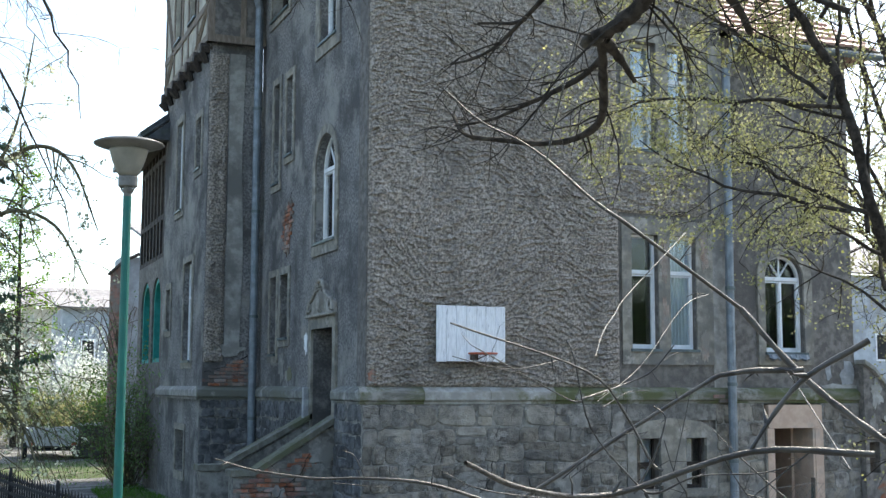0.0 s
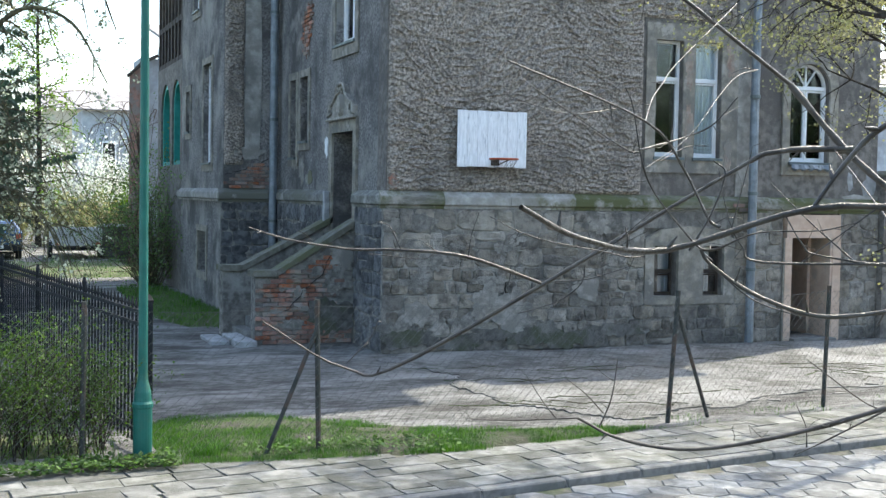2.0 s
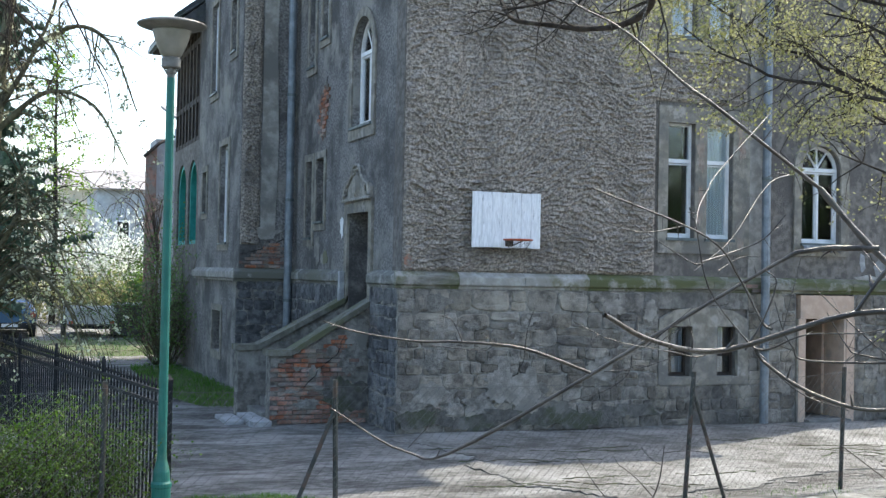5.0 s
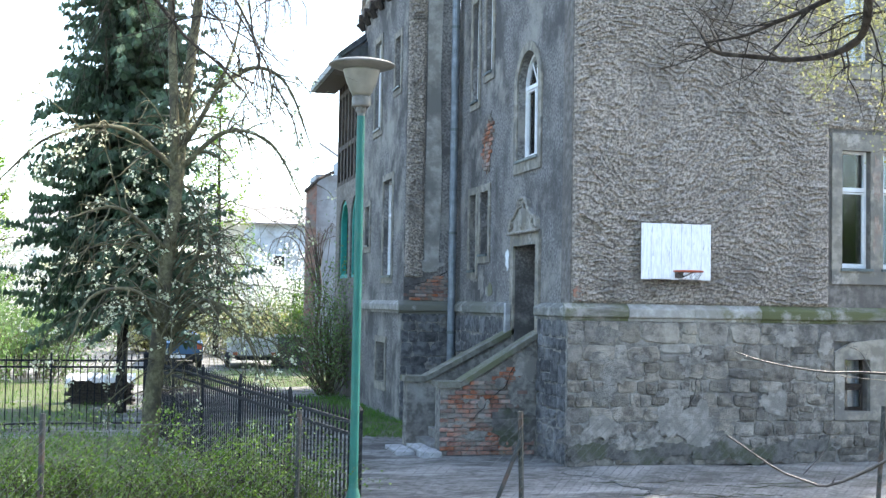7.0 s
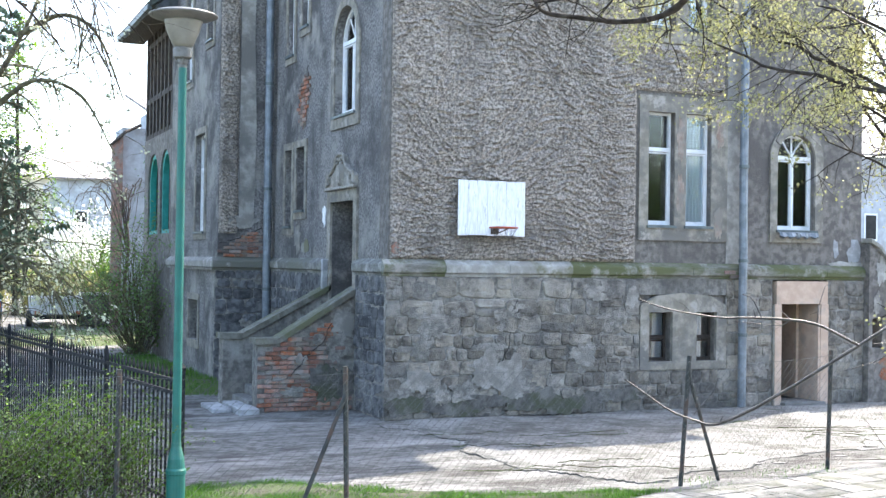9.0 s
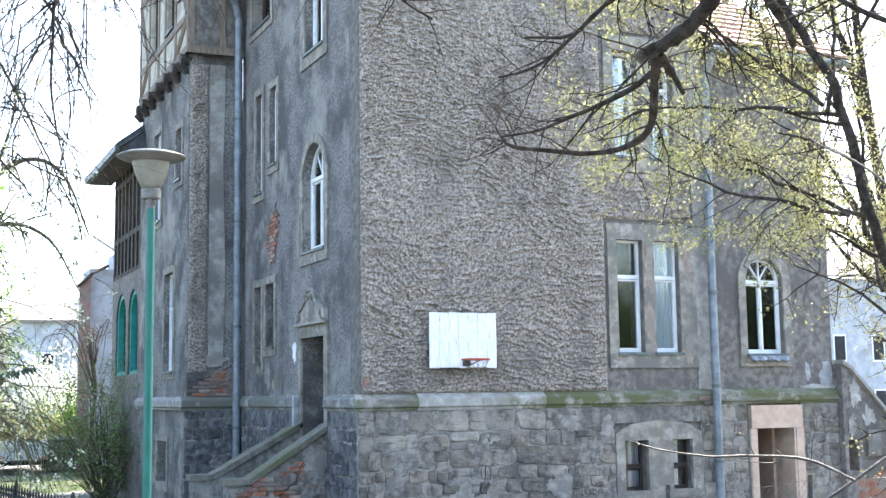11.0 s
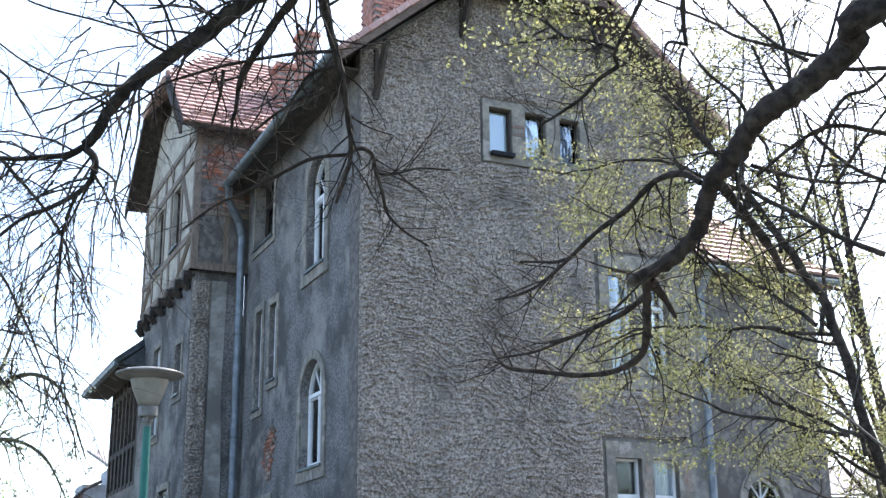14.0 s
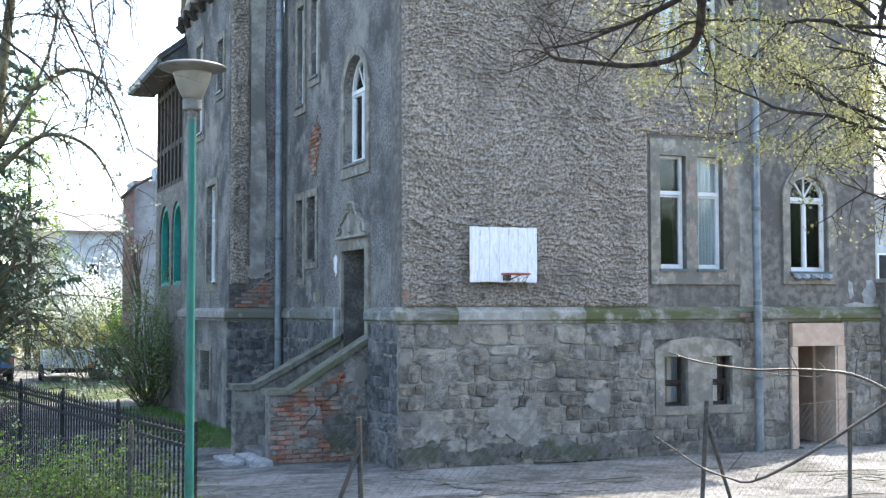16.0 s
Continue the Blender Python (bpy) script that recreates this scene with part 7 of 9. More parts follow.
# ---- chain-link fence along the pavement ----
FP = vecs((-9.6, -6.9, 0), (-7.4, -6.75, 0), (-5.11, -6.62, 0), (-2.92, -6.79, 0), (1.23, -6.37, 0), (3.69, -5.96, 0), (6.3, -5.55, 0), (9.2, -5.0, 0))
cl = thing("wire_fence", "sagging chain-link fence on thin dark steel posts", "fence")
FH = 1.42
for i, p in enumerate(FP):
    lean = (0, 0, 0.02, -0.03, 0.12, 0.06, 0.02, 0)[i]
    bm = bmesh.new()
    tube(bm, [(p.x, p.y, -0.1), (p.x + lean, p.y + 0.02, 1.48)], 0.027, 8)
    part("post", bm, M["steel_post"], cl)
for p, q in (((-2.95, -6.79, 1.2), (-3.47, -6.85, -0.02)), ((1.33, -6.36, 1.28), (1.84, -6.27, -0.02))):
    bm = bmesh.new()
    tube(bm, [p, q], 0.022, 8)
    part("strut", bm, M["steel_post"], cl)
wv, wf = [], []


def wire(pts, rad):
    k0 = len(wv)
    for p in pts:
        wv.extend([p + Vector((0, rad, 0)), p + Vector((rad, -rad * 0.6, -rad * 0.5)), p + Vector((-rad, -rad * 0.6, rad * 0.5))])
    for i in range(len(pts) - 1):
        for k in range(3):
            wf.append((k0 + i * 3 + k, k0 + i * 3 + (k + 1) % 3, k0 + (i + 1) * 3 + (k + 1) % 3, k0 + (i + 1) * 3 + k))


CELL = 0.05
for p, q in zip(FP, FP[1:]):
    L = (q - p).length
    n = int(L / CELL)
    for i in range(n):
        pts = []
        rows = int(FH / CELL)
        for j in range(rows + 1):
            f = (i + 0.5 + (0.5 if (j + i) % 2 else -0.5) * 1.0) / n
            f = min(1, max(0, f))
            z = 0.03 + j * CELL
            sag = 0.05 * math.sin(f * math.pi) * (z / FH) + 0.02 * noise.noise(Vector((f * 6, z * 3, p.x)))
            pts.append(p.lerp(q, f) + Vector((0, -0.035 + sag * 0.6, z - sag)))
        wire(pts, 0.0017)
    wire([p.lerp(q, k / 20) + Vector((0, -0.03, FH - 0.05 * math.sin(k / 20 * math.pi))) for k in range(21)], 0.003)
tagged(mesh_ob("mesh", wv, wf, M["wire"], cl), "", "", "", "stuff")

# ---- hedge, ground cover, grass ----
def hedge(name, x0, x1, y0, y1, h, seed, label):
    t = thing(name, label, "hedge")
    s = Wood(seed)
    for k in range(int((x1 - x0) * 85)):
        p = Vector((s.r.uniform(x0, x1), s.r.uniform(y0, y1), -0.02))
        s.grow(p, Vector((s.r.gauss(0, 0.12), s.r.gauss(0, 0.12), 1)).normalized(), h * s.r.uniform(0.75, 1.08), 0.006, 1, 0.0)
    s.wood("wood", M["bark"], t, "dense brown twigs")
    s.leaves("leaves", M["leaf_hedge"], t, 14, 0.026, 0.055, "tiny fresh green leaves", every=0.9)


hedge("hedge", -9.4, -4.85, -6.35, -5.75, 1.0, 81, "clipped twiggy hedge just coming into leaf behind the wire fence")


def sheet(name, loop, z, mat, label, category, n=26):
    """A ground patch with an uneven edge."""
    c = Vector((sum(p[0] for p in loop) / len(loop), sum(p[1] for p in loop) / len(loop)))
    pts = []
    for i in range(len(loop)):
        a, b = Vector(loop[i]), Vector(loop[(i + 1) % len(loop)])
        m = max(2, int((b - a).length / 0.3))
        for k in range(m):
            p = a.lerp(b, k / m)
            pts.append(p + (p - c).normalized() * 0.16 * noise.noise(Vector((p.x * 2.1, p.y * 2.1, 4))))
    bm = bmesh.new()
    rings = []
    for f in (1.0, 0.85, 0.6, 0.3):
        rings.append([bm.verts.new((c.x + (p.x - c.x) * f, c.y + (p.y - c.y) * f, (z if f < 1 else -0.06) + 0.03 * noise.noise(Vector((p.x * f, p.y * f, 0))))) for p in pts])
    for r0, r1 in zip(rings, rings[1:]):
        for k in range(len(pts)):
            bm.faces.new((r0[k], r0[(k + 1) % len(pts)], r1[(k + 1) % len(pts)], r1[k]))
    bm.faces.new(rings[-1])
    ob = part(name, bm, mat, None, "", True)
    return tagged(ob, label, category, "", "structure")


FAR_VERGE = [tuple(street(s, n, 0)[:2]) for s, n in ((-45, -17.7), (-22, -17.7), (-7, -17.75), (8, -17.7), (24, -17.7), (45, -17.7), (45, -46), (-45, -46))]
STRIP = [(-4.4, -6.95), (-3.2, -7.1), (-1.6, -7.2), (0.2, -6.9), (0.9, -6.6), (-0.6, -6.35), (-1.4, -6.0), (-2.3, -5.5), (-3.1, -4.75), (-3.9, -4.6), (-4.4, -5.2)]
LAWN = [(-4.7, -6.6), (-4.9, -4.0), (-5.6, 0.0), (-6.3, 5.3), (-9, 5.3), (-12, 5), (-14, 0), (-13, -6.8)]
SIDE = [(-1.45, 4.0), (-1.2, 5.2), (-1.2, 7.0), (-1.25, 10), (-1.4, 13.5), (-2.6, 13.5), (-2.75, 9), (-2.7, 6.0), (-2.3, 4.2)]
FARG = [(-2.5, 17), (0.2, 18.5), (1, 24), (-1, 29), (-7, 30), (-9, 22), (-6.5, 18)]
# out of view: covers the bright ground that the panes would mirror
sheet("opposite_verge", FAR_VERGE, 0.83, M["grass_soil"], "unseen grass bank added across the street to darken window reflections", "grass")
sheet("verge", STRIP, 0.03, M["verge_soil"], "scruffy grass verge along the wire fence", "grass")
sheet("lawn", LAWN, 0.03, M["grass_soil"], "garden lawn behind the hedge", "lawn")
sheet("grass_patch", SIDE, 0.03, M["grass_soil"], "strip of grass beside the tower", "grass")
GARDEN2 = [(-6.7, 5.8), (-7.2, 12), (-8.0, 19), (-13, 21), (-19, 18), (-18, 6), (-12, 5.6)]
sheet("grass_patch", GARDEN2, 0.03, M["grass_soil"], "rough grass beyond the garden railing", "grass")
sheet("grass_patch", FARG, 0.06, M["grass_soil"], "sunlit worn grass behind the house", "grass")


def inside(p, loop):
    c = False
    for i in range(len(loop)):
        (x0, y0), (x1, y1) = loop[i - 1], loop[i]
        if (y0 > p[1]) != (y1 > p[1]) and p[0] < (x1 - x0) * (p[1] - y0) / (y1 - y0) + x0:
            c = not c
    return c


def blades(name, loop, n, h, seed, label, z=0.02, patchy=0.0):
    r = random.Random(seed)
    xs, ys = [p[0] for p in loop], [p[1] for p in loop]
    v, f = [], []
    made = 0
    for k in range(n * 4):
        if made >= n:
            break
        x, y = r.uniform(min(xs), max(xs)), r.uniform(min(ys), max(ys))
        if not inside((x, y), loop):
            continue
        q = noise.noise(Vector((x * 1.6, y * 1.6, 2)))
        if q < patchy - r.uniform(0, 0.3):
            continue
        L = h * r.uniform(0.5, 1.2) * (1 + 0.8 * max(0, q))
        a = r.uniform(0, math.tau)
        d = Vector((math.cos(a), math.sin(a), 0))
        w = d.orthogonal().normalized() * L * 0.05
        p = Vector((x, y, z - 0.02))
        i = len(v)
        b = r.uniform(0.1, 0.5)
        v += [p - w, p + w, p + d * L * b * 0.4 + w * 0.7 + Vector((0, 0, L * 0.6)), p + d * L * b * 0.4 - w * 0.7 + Vector((0, 0, L * 0.6)), p + d * L * b + Vector((0, 0, L))]
        f += [(i, i + 1, i + 2, i + 3), (i + 3, i + 2, i + 4)]
        made += 1
    tagged(mesh_ob(name, v, f, M["grass"]), label, "grass", "", "stuff")


blades("grass", STRIP, 46000, 0.056, 91, "uneven green grass blades on the verge", patchy=-0.1)
for tx, ty, tr, tn, th in ((-3.95, -6.62, 0.22, 700, 0.10), (-3.2, -5.9, 0.35, 800, 0.07), (-1.9, -6.55, 0.25, 500, 0.06), (-2.9, -6.95, 0.15, 350, 0.07)):
    blades("grass_tuft", [(tx + tr * math.cos(k), ty + tr * math.sin(k)) for k in range(6)], tn, th, int(tn), "taller tuft of fresh green grass on the verge", patchy=-1.0)
blades("grass", LAWN, 22000, 0.09, 92, "green lawn grass blades", patchy=-0.5)
blades("grass", SIDE, 9000, 0.10, 93, "green grass blades beside the house", patchy=-0.6)
blades("grass", GARDEN2, 14000, 0.12, 98, "rough green grass blades beyond the railing", patchy=-0.4)
blades("grass", FARG, 6000, 0.13, 94, "pale sunlit grass blades", patchy=-0.1)
blades("weeds", [(0.8, -6.75), (4.0, -6.25), (8, -5.5), (8, -5.0), (4, -5.7), (0.8, -6.2)], 1300, 0.045, 95, "sparse weeds at the foot of the wire fence", patchy=0.12)


def cover(name, loop, n, size, seed, label):
    r = random.Random(seed)
    xs, ys = [p[0] for p in loop], [p[1] for p in loop]
    v, f = [], []
    for k in range(n):
        x, y = r.uniform(min(xs), max(xs)), r.uniform(min(ys), max(ys))
        if not inside((x, y), loop) or noise.noise(Vector((x * 1.3, y * 1.3, 8))) < -0.25:
            continue
        c = Vector((x, y, r.uniform(0.02, 2.4 * size)))
        d = Vector((r.gauss(0, 1), r.gauss(0, 1), r.uniform(0, 0.9))).normalized()
        s = d.cross(Vector((r.gauss(0, 0.3), r.gauss(0, 0.3), 1))).normalized()
        L = size * r.uniform(0.6, 1.3)
        i = len(v)
        v += [c, c + d * L * 0.5 + s * L * 0.5, c + d * L, c + d * L * 0.5 - s * L * 0.5]
        f.append((i, i + 1, i + 2, i + 3))
    tagged(mesh_ob(name, v, f, M["leaf_bush"]), label, "plants", "", "stuff")


cover("ground_cover", [(-9, -7.3), (-4.3, -7.15), (-4.3, -6.3), (-9, -6.4)], 12000, 0.042, 96, "leafy green ground cover under the hedge")
cover("ground_cover", [(-3.6, -7.2), (-1.5, -7.25), (-1.5, -6.6), (-3.6, -6.6)], 520, 0.045, 97, "broad-leaved weeds at the pavement edge")


# ---- behind the house: neighbours, vehicles ----
M["roof_far"] = surf("far_roof", (0.22, 0.20, 0.20), (0.30, 0.28, 0.27), 3, 0.8, 0.2, 20)
M["far_wall"] = surf("far_wall", (0.34, 0.365, 0.39), (0.45, 0.475, 0.50), 1.5, 0.9, 0.2, 20, (0.30, 0.30, 0.30), 0.7, 0.5, 0.66)
M["far_wall2"] = surf("far_wall_warm", (0.52, 0.46, 0.34), (0.60, 0.54, 0.42), 1.5, 0.9, 0.1, 20)
nb_wall = thing("neighbour_house", "pale grey rendered neighbouring house with a wall of bare red brick", "house")
one_box("wall", (-0.68, 8.0, 24.0, 25.6, 0, 6.9), M["far_wall"], nb_wall)
one_box("wall", (0.15, 8.0, 24.002, 25.6, 6.904, 7.45), M["far_wall"], nb_wall)
slab("wall", P_right, [(-1.03, 0), (-0.69, 0), (-0.69, 6.62), (-1.03, 6.3)], [], 23.7, 23.95, M["brick"], nb_wall, "bare red brick end wall")
bm = bmesh.new()
tube(bm, [(-1.12, 23.65, 6.24), (-0.62, 23.65, 6.72), (-0.1, 23.9, 7.0)], 0.06, 5)
part("verge", bm, M["timber_dark"], nb_wall)
roof_plane("roof", (0.1, 23.8, 7.45), (8.2, 23.8, 7.45), (8.2, 29, 8.6), (0.1, 29, 8.6), M["roof_far"], nb_wall)
ft = thing("bare_fruit_tree", "small bare brown tree with drooping twigs by the brick wall", "tree")
fw = Wood(171)
fw.led(vecs((-1.25, 18.6, -0.05), (-1.35, 18.5, 1.6), (-1.25, 18.5, 3.0), (-1.5, 18.4, 4.4)), 0.055, 0.03, 8, 6, 0.8, 1)
for k in range(9):
    q = -2.7 + 0.22 * k
    fw.led(vecs((-1.3, 18.5, 2.6 + 0.12 * k), (0.5 * (q - 1.3), 18.4, 4.2 + 0.11 * (k % 5)), (q, 18.3, 4.3 + 0.16 * (k % 5)), (q - 0.25, 18.2, 3.3 + 0.2 * (k % 4))), 0.022, 0.007, 6, 4, 0.6, 1, droop=0.5, wob=0.03)
fw.wood("trunk", M["bark_brown"], ft, "brown bare trunk and drooping twigs")


def far_house(x, y, w, h, d, mat, rh, label):
    t = thing("far_house", label, "house")
    one_box("wall", (x, x + w, y, y + d, 0, h), mat, t)
    roof_plane("roof", (x - 0.4, y - 0.4, h), (x + w + 0.4, y - 0.4, h), (x + w + 0.4, y + d / 2, h + rh), (x - 0.4, y + d / 2, h + rh), M["roof_far"], t)
    one_box("chimney", (x + w * 0.7, x + w * 0.7 + 0.7, y + d * 0.4, y + d * 0.4 + 0.7, h, h + rh + 0.3), M["far_wall2"], t)
    n = int(w / 2.6)
    for s in range(max(1, int(h / 3.0))):
        for k in range(n):
            cx = x + (k + 0.5) * w / n
            wd = one_box("window", (cx - 0.45, cx + 0.45, y - 0.02, y + 0.05, 1.0 + 3.0 * s, 2.5 + 3.0 * s), M["white_paint"], t)
            one_box("pane", (cx - 0.36, cx + 0.36, y - 0.035, y - 0.022, 1.1 + 3.0 * s, 2.4 + 3.0 * s), M["shade_black"], wd)
    return t


far_house(0.7, 62, 6.5, 7.4, 8, M["far_wall"], 1.0, "pale far house with a grey roof")
far_house(-1.5, 74, 11, 8.2, 8, M["far_wall2"], 1.6, "cream far house with a grey roof")
far_house(-18, 66, 12, 6.0, 8, M["far_wall2"], 2.4, "cream far house with a grey roof")
far_house(-34, 50, 12, 6.4, 8, M["far_wall"], 2.4, "pale far house with a grey roof")
far_house(31, 34, 22, 8.6, 8, M["far_wall"], 2.0, "pale rendered house behind the bare trees")
far_house(9, 70, 14, 8.4, 8, M["far_wall2"], 2.4, "cream far house with a grey roof")
# opposite side of the street: unseen houses and bushes added to block low sky
far_house(-40, -47, 29, 3.6, 9, M["render"], 0.8, "unseen low grey house added across the street to block low sky")
far_house(-10, -47, 27, 3.6, 9, M["render"], 0.8, "unseen low grey house added across the street to block low sky")
far_house(18, -47, 26, 3.6, 9, M["render"], 0.8, "unseen low grey house added across the street to block low sky")
bush("street_bush", (-16, -32, 0.8), 6.5, 7.0, 171, M["leaf_green"], "unseen tall green bush added across the street to darken reflections", 70, 14, 0.2, "bark", 1.0, 0.3)
bush("street_bush", (-4, -34, 0.8), 7.5, 8.0, 172, M["leaf_green"], "unseen tall green bush added across the street to darken reflections", 70, 14, 0.2, "bark", 1.0, 0.3)
bush("street_bush", (9, -33, 0.8), 7.0, 8.0, 173, M["leaf_green"], "unseen tall green bush added across the street to darken reflections", 70, 14, 0.2, "bark", 1.0, 0.3)
for k, (bx, by, bh) in enumerate(((15, -33, 12), (21, -35, 14), (27, -33, 13), (33, -35, 15), (40, -34, 13))):
    bush("street_bush", (bx, by, 0.8), bh, 7.5, 181 + k, M["leaf_hedge"], "tall bare multi-stemmed tree across the street", 70, 2, 0.25, "bark", 0.3, 0.4, 2)
# far bushes in one row
r = random.Random(99)
def leaf_belt(x0, x1, y0, y1, top, n, size, mat, label):
    """Far bushes or trees in one uneven row, as loose leaf clumps."""
    tv, tf = [], []
    for k in range(n):
        x, y = r.uniform(x0, x1), r.uniform(y0, y1)
        z1 = top + 0.68 * top * noise.noise(Vector((x * 0.2, 0, 0))) + 0.32 * top * noise.noise(Vector((x * 0.9, 3, 0)))
        c = Vector((x, y, r.uniform(0.2, max(0.5, z1))))
        d = Vector((r.gauss(0, 1), r.gauss(0, 1), r.gauss(0, 1))).normalized()
        s = d.orthogonal().normalized()
        L = size * r.uniform(0.57, 1.43)
        i = len(tv)
        tv += [c, c + d * L * 0.5 + s * L * 0.35, c + d * L, c + d * L * 0.5 - s * L * 0.35]
        tf.append((i, i + 1, i + 2, i + 3))
    tagged(mesh_ob("far_shrubs", tv, tf, mat), label, "shrubs", "", "stuff")


leaf_belt(-60, 30, 52, 60, 2.8, 15000, 0.35, M["leaf_green"], "far belt of fresh green shrubs")
# second belt is out of view, added so lower panes reflect something dark
leaf_belt(-40, 90, -64, -56, 9.0, 22000, 0.9, M["needle"], "unseen belt of dark trees added to hide reflected horizon sky")

M["car_blue"] = surf("car_paint", (0.05, 0.11, 0.20), (0.06, 0.13, 0.23), 3, 0.25, 0.0, spec=0.6)
M["car_white"] = surf("car_paint_white", (0.62, 0.63, 0.64), (0.68, 0.69, 0.70), 3, 0.3, 0.0, spec=0.6)
M["alu"] = surf("trailer_alu", (0.50, 0.51, 0.52), (0.58, 0.59, 0.60), 6, 0.4, 0.1, 30, metal=0.4)
M["tyre"] = surf("tyre", (0.02, 0.02, 0.02), (0.035, 0.035, 0.035), 10, 0.9, 0.2, 40)
M["tarp"] = surf("dark_tarp", (0.05, 0.05, 0.05), (0.09, 0.085, 0.08), 4, 0.6, 0.4, 12)
M["car_glass"] = surf("car_glass", (0.03, 0.045, 0.05), (0.04, 0.055, 0.06), 2, 0.08, 0.0, spec=0.8)


def wheel(parent, x, y, z, rad, wide):
    bm = bmesh.new()
    n = 18
    prof = ((0.55, -0.5), (0.95, -0.5), (1.0, -0.35), (1.0, 0.35), (0.95, 0.5), (0.55, 0.5))
    rings = [[bm.verts.new((x + w * wide, y + rad * q * math.cos(k * math.tau / n), z + rad * q * math.sin(k * math.tau / n))) for k in range(n)] for q, w in prof]
    for r0, r1 in zip(rings, rings[1:]):
        for k in range(n):
            bm.faces.new((r0[k], r0[(k + 1) % n], r1[(k + 1) % n], r1[k]))
    w = part("wheel", bm, M["tyre"], parent)
    bm = bmesh.new()
    tube(bm, [(x - wide * 0.4, y, z), (x + wide * 0.4, y, z)], rad * 0.56, 14)
    part("rim", bm, M["alu"], w)


def car(x, y, z, mat, label, w=1.72, l=4.1, h=1.48):
    """A parked car seen from its rear: body, cabin, glass, lights, wheels."""
    t = thing("car", label, "car")
    bm = bmesh.new()
    prof = [(0.0, 0.35), (0.0, 0.95), (0.12, 1.0), (0.55, h - 0.05), (0.85, h), (2.2, h - 0.02), (2.95, 0.98), (l - 0.25, 0.86), (l, 0.7), (l, 0.35)]
    secs = []
    for s, k in ((-0.5, 0.0), (-0.46, 1.0), (0.46, 1.0), (0.5, 0.0)):
        row = []
        for py, pz in prof:
            tumble = 0.0 if pz < 1.0 else 0.14 * (pz - 0.98) / (h - 0.98)
            hh = pz if k else 0.35 + (pz - 0.35) * 0.97
            row.append(bm.verts.new((x + w * (s - math.copysign(tumble, s)), y + py + (0.02 if not k else 0), z + hh)))
        secs.append(row)
    for a, b in zip(secs, secs[1:]):
        for i in range(len(prof) - 1):
            bm.faces.new((a[i], b[i], b[i + 1], a[i + 1]))
        bm.faces.new((a[-1], b[-1], b[0], a[0]))
    bm.faces.new(secs[0][::-1])
    bm.faces.new(secs[-1])
    part("body", bm, mat, t)
    bm = bmesh.new()
    q = [bm.verts.new(p) for p in ((x - 0.62, y + 0.13, z + 1.04), (x + 0.62, y + 0.13, z + 1.04), (x + 0.55, y + 0.50, z + h - 0.09), (x - 0.55, y + 0.50, z + h - 0.09))]
    bm.faces.new(q)
    q = [bm.verts.new(p) for p in ((x - 0.62, y + 0.16, z + 1.03), (x + 0.62, y + 0.16, z + 1.03), (x + 0.55, y + 0.53, z + h - 0.10), (x - 0.55, y + 0.53, z + h - 0.10))]
    bm.faces.new(q[::-1])
    part("rear_window", bm, M["car_glass"], t)
    for s in (-1, 1):
        one_box("side_window", (x + s * 0.77 - 0.02, x + s * 0.77 + 0.02, y + 0.75, y + 2.3, z + 1.0, z + h - 0.14), M["car_glass"], t)
        one_box("tail_light", (x + s * 0.74 - 0.08, x + s * 0.74 + 0.08, y - 0.02, y + 0.06, z + 0.72, z + 0.92), M["rim"], t)
        for py in (0.75, l - 0.75):
            wheel(t, x + s * (w / 2 - 0.10), y + py, z + 0.30, 0.30, 0.19)
    one_box("bumper", (x - w / 2 + 0.02, x + w / 2 - 0.02, y - 0.08, y + 0.03, z + 0.36, z + 0.56), M["tyre"], t, bevel=0.02)
    one_box("plate", (x - 0.26, x + 0.26, y - 0.095, y - 0.082, z + 0.42, z + 0.53), M["white_paint"], t)
    return t


car(-5.2, 25.2, 0.03, M["car_blue"], "blue parked car behind the iron railing", h=1.36)
car(-10.4, 33.0, 0.15, M["car_white"], "white parked car far down the yard")
car(-13.5, 24.0, 0.1, M["car_white"], "white parked car beyond the garden")
tr = thing("trailer", "small aluminium car trailer with raised sides", "trailer", at=(-0.8, 0, 0))
bm = bmesh.new()
for d in ((-2.55, -0.95, 25.2, 25.26, 0.55, 1.12), (-2.55, -0.95, 27.4, 27.46, 0.55, 1.12), (-2.55, -2.50, 25.26, 27.4, 0.55, 1.12), (-1.0, -0.95, 25.26, 27.4, 0.55, 1.12)):
    box(bm, *d)
part("side_panel", bm, M["alu"], tr)
one_box("bed", (-2.5, -1.0, 25.26, 27.4, 0.5, 0.58), M["tarp"], tr)
one_box("frame", (-2.35, -1.15, 25.3, 28.4, 0.38, 0.49), M["iron"], tr)
for s in (-2.6, -0.9):
    wheel(tr, s, 26.3, 0.36, 0.28, 0.16)
    one_box("tail_light", (s + (0.10 if s < -2 else -0.26), s + (0.26 if s < -2 else -0.10), 25.15, 25.2, 0.56, 0.66), M["rim"], tr)
heap = thing("board_heap", "low heap of dark boards under a crumpled white sheet", "heap", at=(-7.4, 11.8, 0))
r = random.Random(57)
for k in range(9):
    z = 0.02 + 0.065 * k
    one_box("board", (-0.72 + r.uniform(-0.08, 0.08), 0.72 + r.uniform(-0.1, 0.1), -0.32 + r.uniform(-0.05, 0.05), 0.32, z, z + 0.058), M["timber_dark"], heap, bevel=0.004)
bm = bmesh.new()
grid = []
